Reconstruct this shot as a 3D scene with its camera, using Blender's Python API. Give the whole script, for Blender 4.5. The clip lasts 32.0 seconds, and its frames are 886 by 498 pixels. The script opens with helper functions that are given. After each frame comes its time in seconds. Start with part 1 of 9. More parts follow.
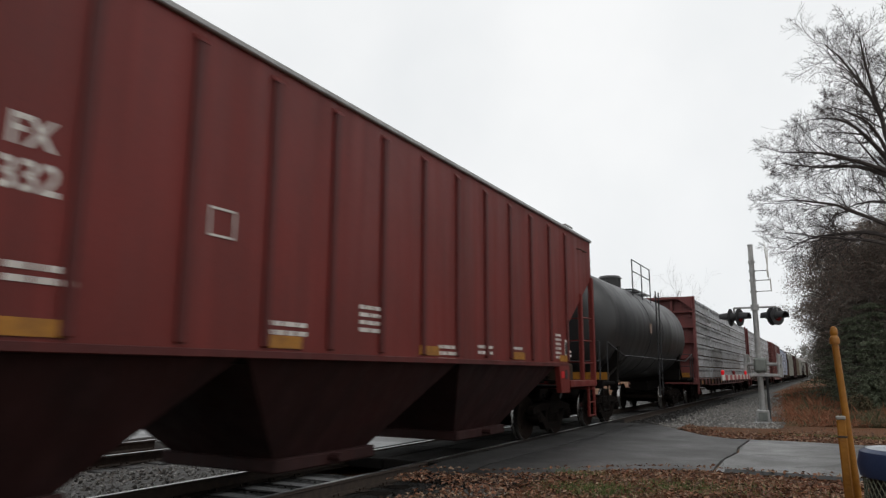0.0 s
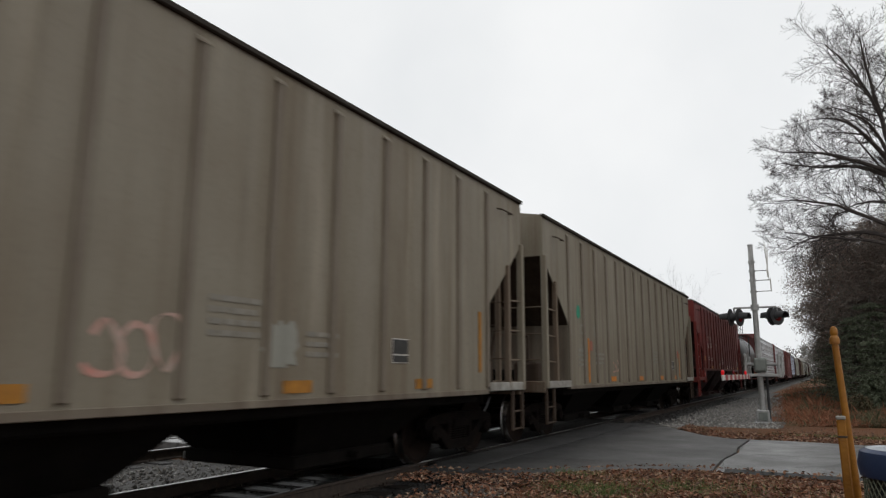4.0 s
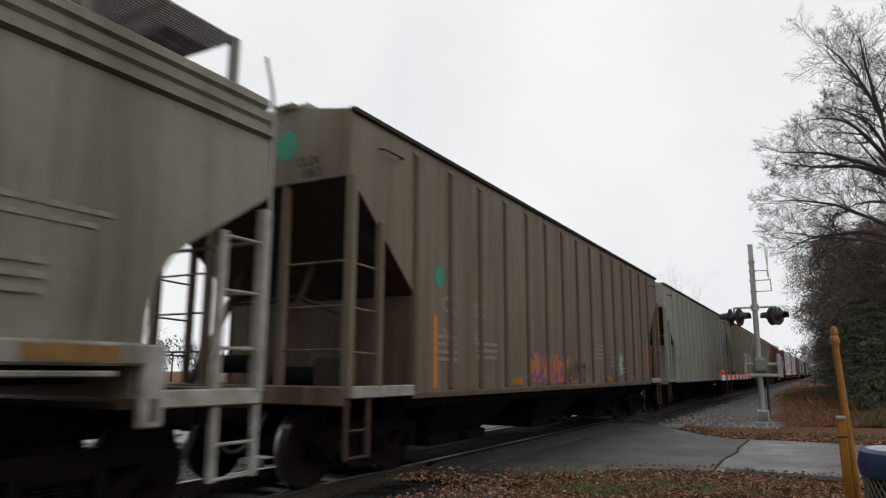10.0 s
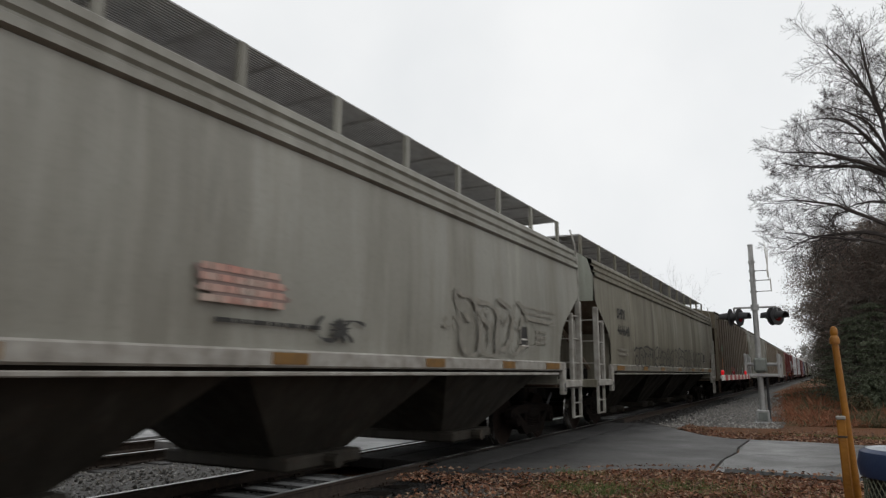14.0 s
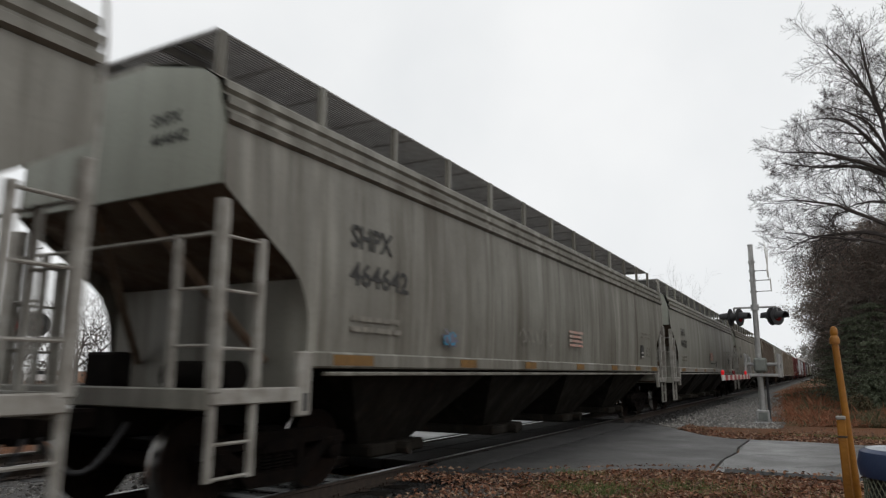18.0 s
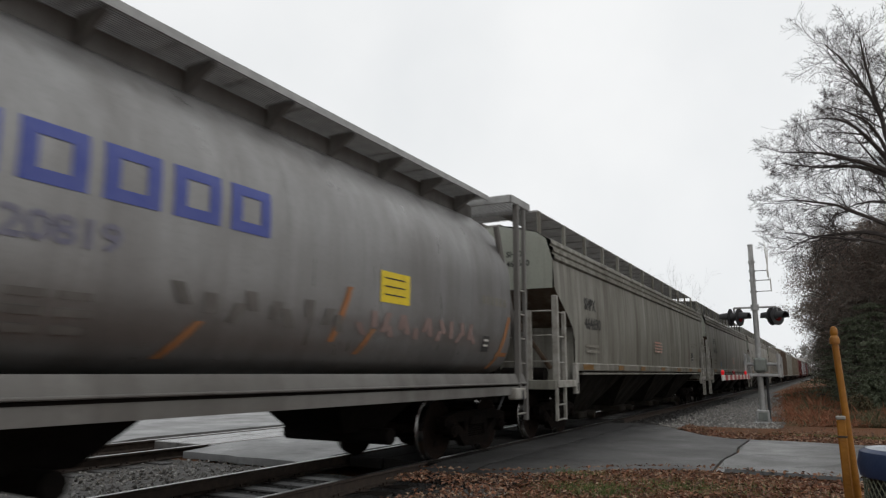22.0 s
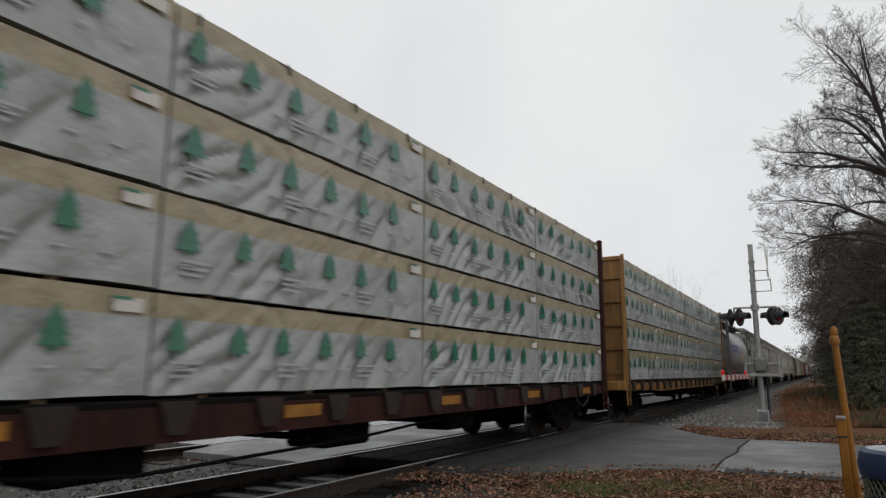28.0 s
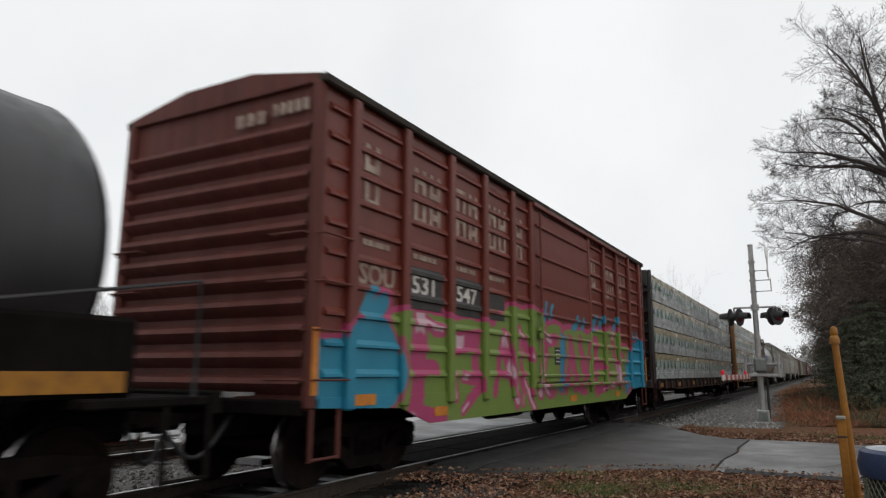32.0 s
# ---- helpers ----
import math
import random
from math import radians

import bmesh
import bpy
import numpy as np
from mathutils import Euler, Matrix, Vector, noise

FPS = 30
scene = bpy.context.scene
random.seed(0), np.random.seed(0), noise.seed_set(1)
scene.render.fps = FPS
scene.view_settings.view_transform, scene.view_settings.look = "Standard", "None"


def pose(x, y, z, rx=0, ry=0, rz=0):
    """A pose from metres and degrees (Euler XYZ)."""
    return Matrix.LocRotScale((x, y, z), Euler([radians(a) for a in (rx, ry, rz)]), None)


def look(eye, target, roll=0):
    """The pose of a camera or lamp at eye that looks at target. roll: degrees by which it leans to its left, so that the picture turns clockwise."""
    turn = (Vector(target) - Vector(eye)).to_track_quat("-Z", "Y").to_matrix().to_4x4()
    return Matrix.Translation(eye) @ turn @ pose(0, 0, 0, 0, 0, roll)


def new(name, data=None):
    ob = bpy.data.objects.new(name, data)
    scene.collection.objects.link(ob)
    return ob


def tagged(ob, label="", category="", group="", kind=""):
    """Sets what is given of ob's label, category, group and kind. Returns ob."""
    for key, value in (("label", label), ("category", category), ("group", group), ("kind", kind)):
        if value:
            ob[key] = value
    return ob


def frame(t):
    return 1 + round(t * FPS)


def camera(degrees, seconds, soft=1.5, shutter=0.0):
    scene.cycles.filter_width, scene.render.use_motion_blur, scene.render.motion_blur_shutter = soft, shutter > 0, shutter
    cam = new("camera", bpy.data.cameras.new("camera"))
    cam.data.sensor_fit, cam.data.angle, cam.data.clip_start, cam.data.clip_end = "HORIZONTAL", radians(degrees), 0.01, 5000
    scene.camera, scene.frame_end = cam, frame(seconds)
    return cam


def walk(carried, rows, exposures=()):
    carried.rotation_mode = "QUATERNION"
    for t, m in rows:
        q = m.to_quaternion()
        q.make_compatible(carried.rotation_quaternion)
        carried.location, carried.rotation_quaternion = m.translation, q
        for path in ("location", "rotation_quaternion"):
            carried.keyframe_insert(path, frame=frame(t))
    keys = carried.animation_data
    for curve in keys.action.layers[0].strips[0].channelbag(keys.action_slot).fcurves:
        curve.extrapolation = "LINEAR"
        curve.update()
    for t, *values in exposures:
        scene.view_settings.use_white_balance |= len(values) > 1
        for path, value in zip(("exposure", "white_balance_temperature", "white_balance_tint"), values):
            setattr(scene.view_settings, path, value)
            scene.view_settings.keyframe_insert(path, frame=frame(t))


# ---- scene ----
# ---- camera ----
FOV = 66.55
EYE = (0.0, 0.0, 1.3086)
YAW, PITCH, ROLL = 0.5066, 0.1800, 0.0048      # radians; the track runs along +y, the rail head is z = 0
TRACK_X, TRACK2_X = -6.042, -10.646            # centre lines of the two tracks
cam = camera(FOV, 32.0, soft=1.25, shutter=0.35)
WAY = Vector((-math.sin(YAW) * math.cos(PITCH), math.cos(YAW) * math.cos(PITCH), math.sin(PITCH)))
VIEW = look(EYE, Vector(EYE) + WAY * 10, math.degrees(ROLL))
walk(cam, [(0.0, VIEW), (32.0, VIEW)], exposures=[(0.0, 0.04), (1.0, 0.03), (2.5, 0.0), (23.0, 0.0), (24.0, -0.12), (29.3, -0.16), (31.0, 0.0), (32.0, 0.03)])

# ---- light: an overcast sky ----
world = bpy.data.worlds.new("overcast_sky")
scene.world = world
world.use_nodes = True
wn, wl = world.node_tree.nodes, world.node_tree.links
wn.clear()
w_out = wn.new("ShaderNodeOutputWorld")
w_bg = wn.new("ShaderNodeBackground")
w_sky = wn.new("ShaderNodeTexSky")
w_sky.sky_type = "NISHITA"
w_sky.sun_disc = False
w_sky.sun_elevation = radians(38)
w_sky.sun_rotation = radians(75)
w_hsv = wn.new("ShaderNodeHueSaturation")
w_hsv.inputs["Saturation"].default_value = 0.05
w_hsv.inputs["Value"].default_value = 0.10
w_cloud = wn.new("ShaderNodeTexNoise")
w_cloud.inputs["Scale"].default_value = 2.2
w_cloud.inputs["Detail"].default_value = 5.0
w_ramp = wn.new("ShaderNodeValToRGB")
w_ramp.color_ramp.elements[0].position = 0.3
w_ramp.color_ramp.elements[0].color = (0.80, 0.825, 0.845, 1)
w_ramp.color_ramp.elements[1].position = 0.72
w_ramp.color_ramp.elements[1].color = (0.96, 0.97, 0.975, 1)
w_mix = wn.new("ShaderNodeMix")
w_mix.data_type = "RGBA"
w_mix.inputs["Factor"].default_value = 0.86
wl.new(w_sky.outputs[0], w_hsv.inputs["Color"])
wl.new(w_cloud.outputs["Fac"], w_ramp.inputs["Fac"])
wl.new(w_hsv.outputs[0], w_mix.inputs["A"])
wl.new(w_ramp.outputs[0], w_mix.inputs["B"])
wl.new(w_mix.outputs["Result"], w_bg.inputs["Color"])
wl.new(w_bg.outputs[0], w_out.inputs["Surface"])
w_bg.inputs["Strength"].default_value = 1.06
sun = new("sun", bpy.data.lights.new("sun", "SUN"))
sun.data.energy = 0.5
sun.data.angle = radians(35)
sun.data.color = (1.0, 0.97, 0.93)
sun.matrix_world = look((30, -20, 40), (0, 0, 0))


# ---- materials ----
def nodes_of(name):
    m = bpy.data.materials.new(name)
    m.use_nodes = True
    return m, m.node_tree.nodes, m.node_tree.links, m.node_tree.nodes["Principled BSDF"]


def coords(n, l, scale=(1, 1, 1), world_space=False):
    if world_space:
        src = n.new("ShaderNodeNewGeometry").outputs["Position"]
    else:
        src = n.new("ShaderNodeTexCoord").outputs["Object"]
    mp = n.new("ShaderNodeMapping")
    mp.inputs["Scale"].default_value = scale
    l.new(src, mp.inputs["Vector"])
    return mp.outputs["Vector"]


def noise_fac(n, l, vec, scale, detail=4.0, rough=0.55, lo=0.3, hi=0.7):
    t = n.new("ShaderNodeTexNoise")
    t.inputs["Scale"].default_value = scale
    t.inputs["Detail"].default_value = detail
    t.inputs["Roughness"].default_value = rough
    l.new(vec, t.inputs["Vector"])
    r = n.new("ShaderNodeMapRange")
    r.inputs["From Min"].default_value = lo
    r.inputs["From Max"].default_value = hi
    l.new(t.outputs["Fac"], r.inputs["Value"])
    return r.outputs["Result"]


def mixed(n, l, fac, a, b, gain=1.0):
    if gain != 1.0:
        k = n.new("ShaderNodeMath")
        k.operation = "MULTIPLY"
        k.inputs[1].default_value = gain
        l.new(fac, k.inputs[0])
        fac = k.outputs[0]
    m = n.new("ShaderNodeMix")
    m.data_type = "RGBA"
    m.clamp_factor = True
    l.new(fac, m.inputs["Factor"])
    for key, val in (("A", a), ("B", b)):
        if isinstance(val, tuple):
            m.inputs[key].default_value = (*val, 1)
        else:
            l.new(val, m.inputs[key])
    return m.outputs["Result"]


def bumped(n, l, bsdf, height, strength, dist=0.01):
    b = n.new("ShaderNodeBump")
    b.inputs["Strength"].default_value = strength
    b.inputs["Distance"].default_value = dist
    l.new(height, b.inputs["Height"])
    l.new(b.outputs[0], bsdf.inputs["Normal"])


def paint(name, col, dirt, streak=0.5, blotch=0.4, rough=0.6, rust=0.0, spec=0.5, sx=1.0):
    """Weathered paint on steel: vertical streaks, blotches, specks of rust."""
    m, n, l, b = nodes_of(name)
    vs = coords(n, l, (2.2 * sx, 2.2 * sx, 0.13))
    v = coords(n, l)
    c = mixed(n, l, noise_fac(n, l, v, 0.55, 5, 0.6, 0.35, 0.7), col, dirt, blotch)
    c = mixed(n, l, noise_fac(n, l, vs, 1.15, 5, 0.66, 0.45, 0.66), c, dirt, streak)
    deep = tuple(x * 0.55 for x in dirt)
    vd = coords(n, l, (3.1 * sx, 3.1 * sx, 0.22))
    c = mixed(n, l, noise_fac(n, l, vd, 1.4, 6, 0.7, 0.58, 0.74), c, deep, streak * 0.8)
    light = tuple(min(1.0, x * 1.28 + 0.01) for x in col)
    vs2 = coords(n, l, (1.4 * sx, 1.4 * sx, 0.1))
    c = mixed(n, l, noise_fac(n, l, vs2, 2.2, 4, 0.6, 0.54, 0.70), c, light, streak * 0.9)
    if rust:
        c = mixed(n, l, noise_fac(n, l, v, 5.0, 8, 0.7, 0.58, 0.72), c, (0.11, 0.045, 0.022), rust)
    # fine grime and small scuffs
    c = mixed(n, l, noise_fac(n, l, v, 22.0, 6, 0.75, 0.50, 0.78), c, deep, 0.35)
    l.new(c, b.inputs["Base Color"])
    gl = n.new("ShaderNodeMapRange")
    gl.inputs["To Min"].default_value = rough * 0.72
    gl.inputs["To Max"].default_value = min(1.0, rough * 1.25)
    l.new(noise_fac(n, l, vs, 1.6, 5, 0.65, 0.3, 0.7), gl.inputs["Value"])
    l.new(gl.outputs[0], b.inputs["Roughness"])
    b.inputs["Specular IOR Level"].default_value = spec
    bumped(n, l, b, noise_fac(n, l, v, 1.6, 4, 0.5, 0.2, 0.8), 0.25, 0.03)
    return m


def plain(name, col, col2=None, scale=6.0, rough=0.6, metal=0.0, bump=0.15, spec=0.4, emit=0.0, detail=5):
    m, n, l, b = nodes_of(name)
    v = coords(n, l)
    col2 = col2 or tuple(x * 0.7 for x in col)
    l.new(mixed(n, l, noise_fac(n, l, v, scale, detail), col, col2), b.inputs["Base Color"])
    b.inputs["Roughness"].default_value = rough
    b.inputs["Metallic"].default_value = metal
    b.inputs["Specular IOR Level"].default_value = spec
    if bump:
        bumped(n, l, b, noise_fac(n, l, v, scale * 4, 4), bump, 0.01)
    if emit:
        b.inputs["Emission Color"].default_value = (*col, 1)
        b.inputs["Emission Strength"].default_value = emit
    return m


def varied(name, cols, rough=0.8, translucent=0.0, spec=0.25):
    """Many small pieces, each island its own tint out of a ramp."""
    m, n, l, b = nodes_of(name)
    g = n.new("ShaderNodeNewGeometry")
    r = n.new("ShaderNodeValToRGB")
    r.color_ramp.interpolation = "CONSTANT"
    while len(r.color_ramp.elements) < len(cols):
        r.color_ramp.elements.new(0.5)
    for i, c in enumerate(cols):
        r.color_ramp.elements[i].position = i / len(cols)
        r.color_ramp.elements[i].color = (*c, 1)
    l.new(g.outputs["Random Per Island"], r.inputs["Fac"])
    l.new(r.outputs[0], b.inputs["Base Color"])
    b.inputs["Roughness"].default_value = rough
    b.inputs["Specular IOR Level"].default_value = spec
    return m


RED = paint("hopper_red", (0.150, 0.019, 0.015), (0.078, 0.015, 0.012), 0.45, 0.6, 0.5, 0.0, 0.28)
# red paint darkened to hold the shade of bays and end recesses
REDLOW = paint("hopper_red_shaded_grimy", (0.036, 0.012, 0.011), (0.014, 0.008, 0.008), 0.5, 0.6, 0.7, 0.0, 0.2)
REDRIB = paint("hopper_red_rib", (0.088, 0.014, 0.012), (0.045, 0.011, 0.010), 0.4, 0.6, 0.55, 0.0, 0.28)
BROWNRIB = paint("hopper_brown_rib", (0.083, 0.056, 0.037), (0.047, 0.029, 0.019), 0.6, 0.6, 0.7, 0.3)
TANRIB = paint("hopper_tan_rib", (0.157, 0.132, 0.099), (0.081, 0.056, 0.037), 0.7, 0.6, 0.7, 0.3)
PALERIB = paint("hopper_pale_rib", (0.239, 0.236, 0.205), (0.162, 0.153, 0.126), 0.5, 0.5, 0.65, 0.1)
BEAMSILL = paint("centerbeam_grimy_sill", (0.300, 0.140, 0.020), (0.050, 0.026, 0.012), 0.9, 0.9, 0.65, 0.8)
TAN = paint("hopper_tan", (0.200, 0.178, 0.134), (0.118, 0.088, 0.054), 0.70, 0.5, 0.65, 0.2)
ROOFEDGE = paint("roof_edge_dark", (0.040, 0.034, 0.028), (0.020, 0.017, 0.014), 0.4, 0.6, 0.8, 0.3, 0.15)
# end grime, dark enough to carry the shade under the slope sheets too
ENDGRIMESHADE = paint("hopper_end_grime_shade", (0.060, 0.042, 0.030), (0.030, 0.021, 0.016), 0.6, 0.6, 0.8, 0.3, 0.15)
ENDRUST = paint("hopper_end_rust", (0.150, 0.118, 0.085), (0.072, 0.044, 0.028), 0.9, 0.8, 0.7, 0.7, 0.3)
TAN2 = paint("hopper_brown_tan", (0.138, 0.116, 0.080), (0.080, 0.056, 0.034), 0.75, 0.55, 0.65, 0.25)
PALE = paint("hopper_pale_grey", (0.262, 0.265, 0.231), (0.181, 0.175, 0.144), 0.5, 0.45, 0.6, 0.08)
PELLET = paint("pellet_hopper_grey", (0.190, 0.180, 0.140), (0.092, 0.080, 0.056), 1.0, 0.7, 0.55, 0.1, 0.5, 0.7)
PELLETCLEAN = paint("pellet_hopper_pale_grey", (0.255, 0.252, 0.220), (0.150, 0.140, 0.112), 0.65, 0.45, 0.52, 0.05, 0.5, 0.7)
PELLETSTREAK = paint("pellet_hopper_streaked", (0.205, 0.200, 0.172), (0.086, 0.076, 0.058), 1.0, 0.6, 0.55, 0.1, 0.5, 0.9)
SILVER = paint("tank_silver_grey", (0.245, 0.242, 0.238), (0.135, 0.125, 0.118), 0.5, 0.6, 0.36, 0.0, 0.55)
BOXRED = paint("boxcar_red", (0.112, 0.031, 0.024), (0.060, 0.021, 0.017), 0.6, 0.5, 0.65, 0.2, 0.25)
DOORRED = paint("boxcar_door_red", (0.21, 0.046, 0.030), (0.13, 0.037, 0.027), 0.5, 0.5, 0.6, 0.1)
BLACKTANK = paint("tank_black", (0.014, 0.015, 0.017), (0.026, 0.025, 0.024), 0.6, 0.6, 0.42, 0.0, 0.5)
BEAMYEL = paint("centerbeam_yellow", (0.33, 0.155, 0.028), (0.10, 0.055, 0.022), 0.85, 0.7, 0.6, 0.6)
BEAMBROWN = paint("centerbeam_brown", (0.046, 0.016, 0.013), (0.018, 0.010, 0.009), 0.7, 0.6, 0.75, 0.3, 0.12)
BEAMBLACK = paint("centerbeam_black", (0.014, 0.013, 0.013), (0.024, 0.018, 0.016), 0.6, 0.5, 0.6, 0.1)
BEAMRED = paint("centerbeam_red", (0.135, 0.025, 0.022), (0.07, 0.02, 0.018), 0.6, 0.5, 0.6, 0.1)
DARKRED = paint("boxcar_dark_red", (0.13, 0.032, 0.028), (0.07, 0.026, 0.022), 0.6, 0.5, 0.6)
# underframe, bogie and wheel colours sit near zero to carry underbody shade
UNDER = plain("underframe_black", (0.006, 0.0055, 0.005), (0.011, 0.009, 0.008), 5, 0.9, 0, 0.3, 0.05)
BOGIE = plain("bogie_shade_grime", (0.0045, 0.004, 0.0038), (0.011, 0.0075, 0.006), 7, 0.9, 0.0, 0.4, 0.05)
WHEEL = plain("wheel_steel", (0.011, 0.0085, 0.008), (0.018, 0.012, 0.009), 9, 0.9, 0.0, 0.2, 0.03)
TREAD = plain("wheel_tread", (0.42, 0.41, 0.40), (0.3, 0.29, 0.28), 20, 0.25, 1.0, 0.05)
RAILTOP = plain("rail_head", (0.36, 0.35, 0.34), (0.16, 0.15, 0.145), 5, 0.32, 1.0, 0.05)
RAILSIDE = plain("rail_web_rust", (0.052, 0.036, 0.027), (0.024, 0.018, 0.014), 12, 0.8)
# tie colour is lowered to include shade under the train
TIE = plain("tie_wood_wet", (0.022, 0.018, 0.015), (0.009, 0.008, 0.0075), 9, 0.42, 0, 0.5, 0.4)
WALKDARK = plain("walkway_dark_steel", (0.34, 0.335, 0.33), (0.24, 0.235, 0.23), 6, 0.55, 0.2)
STEP = plain("safety_white", (0.34, 0.33, 0.30), (0.17, 0.155, 0.135), 5, 0.6)
YELREF = plain("reflector_yellow", (0.36, 0.155, 0.012), (0.20, 0.085, 0.012), 8, 0.45)
DULLREF = plain("reflector_grimy_amber", (0.20, 0.100, 0.018), (0.12, 0.065, 0.02), 8, 0.5)
ORANGE = plain("reflector_orange", (0.55, 0.20, 0.02), (0.40, 0.13, 0.015), 8, 0.5)
WHITE = plain("stencil_white", (0.62, 0.60, 0.56), (0.42, 0.39, 0.36), 7, 0.6, 0, 0)
FADED = plain("stencil_faded_white", (0.38, 0.31, 0.25), (0.16, 0.09, 0.070), 5, 0.6, 0, 0)
INK = plain("stencil_black", (0.020, 0.020, 0.020), (0.040, 0.038, 0.034), 6, 0.6, 0, 0)
INKFADE = plain("stencil_grey", (0.15, 0.14, 0.12), (0.24, 0.225, 0.19), 6, 0.6, 0, 0)
BLUEINK = plain("lettering_blue", (0.05, 0.07, 0.28), (0.075, 0.095, 0.30), 6, 0.5, 0, 0)
BLUEFADE = plain("lettering_faded_blue", (0.10, 0.10, 0.155), (0.17, 0.165, 0.20), 6, 0.5, 0, 0)
SMUDGE = plain("stencil_smudged", (0.070, 0.064, 0.058), (0.13, 0.12, 0.11), 5, 0.6, 0, 0)
GREENDOT = plain("dot_green", (0.010, 0.23, 0.13), (0.02, 0.18, 0.11), 8, 0.5, 0, 0)
PINKTAG = plain("spray_magenta", (0.36, 0.04, 0.17), (0.42, 0.16, 0.24), 4, 0.6, 0, 0)
REDSPOT = plain("spray_dull_red", (0.30, 0.060, 0.035), (0.24, 0.10, 0.06), 4, 0.6, 0, 0)
REDTAG = plain("spray_faded_red", (0.46, 0.20, 0.16), (0.38, 0.32, 0.27), 4, 0.6, 0, 0)
ORTAG = plain("spray_orange", (0.42, 0.105, 0.018), (0.34, 0.13, 0.03), 3, 0.6, 0, 0)
PURTAG = plain("spray_violet", (0.075, 0.048, 0.17), (0.12, 0.07, 0.15), 3, 0.6, 0, 0)
TEALTAG = plain("spray_teal", (0.22, 0.36, 0.33), (0.27, 0.30, 0.25), 3, 0.6, 0, 0)
BLUETAG = plain("spray_blue", (0.035, 0.26, 0.40), (0.03, 0.19, 0.32), 3, 0.6, 0, 0)
YELLABEL = plain("placard_yellow", (0.72, 0.55, 0.02), (0.6, 0.44, 0.02), 8, 0.5, 0, 0)
GREYSTEEL = plain("galvanised_steel", (0.36, 0.36, 0.35), (0.25, 0.25, 0.245), 7, 0.5, 0.3)
CABGREY = plain("cabinet_grey_green", (0.20, 0.215, 0.195), (0.13, 0.14, 0.13), 6, 0.6, 0.1)
LAMPBLACK = plain("lamp_hood_black", (0.016, 0.016, 0.018), (0.03, 0.03, 0.032), 7, 0.6)
LENSRED = plain("lens_dark_red", (0.16, 0.012, 0.014), (0.08, 0.008, 0.01), 20, 0.15)
GLOWRED = plain("gate_lamp_red", (0.60, 0.006, 0.012), (0.5, 0.005, 0.010), 20, 0.3, 0, 0, 0.4, 0.28)
GATELAMP = plain("reflector_red", (0.55, 0.012, 0.02), (0.45, 0.01, 0.015), 20, 0.3, 0, 0)
GATERED = plain("gate_stripe_red", (0.30, 0.03, 0.03), (0.22, 0.03, 0.03), 8, 0.5)
GATEWHITE = plain("gate_stripe_white", (0.55, 0.53, 0.50), (0.42, 0.40, 0.37), 8, 0.5)
POSTYEL = plain("post_yellow_paint", (0.30, 0.125, 0.009), (0.20, 0.076, 0.007), 10, 0.5, 0, 0.2)
BARK = plain("bark_grey", (0.062, 0.050, 0.045), (0.034, 0.028, 0.026), 9, 0.9, 0, 0.6)
CONCRETE = plain("concrete_pale", (0.46, 0.45, 0.43), (0.36, 0.35, 0.33), 3, 0.8)


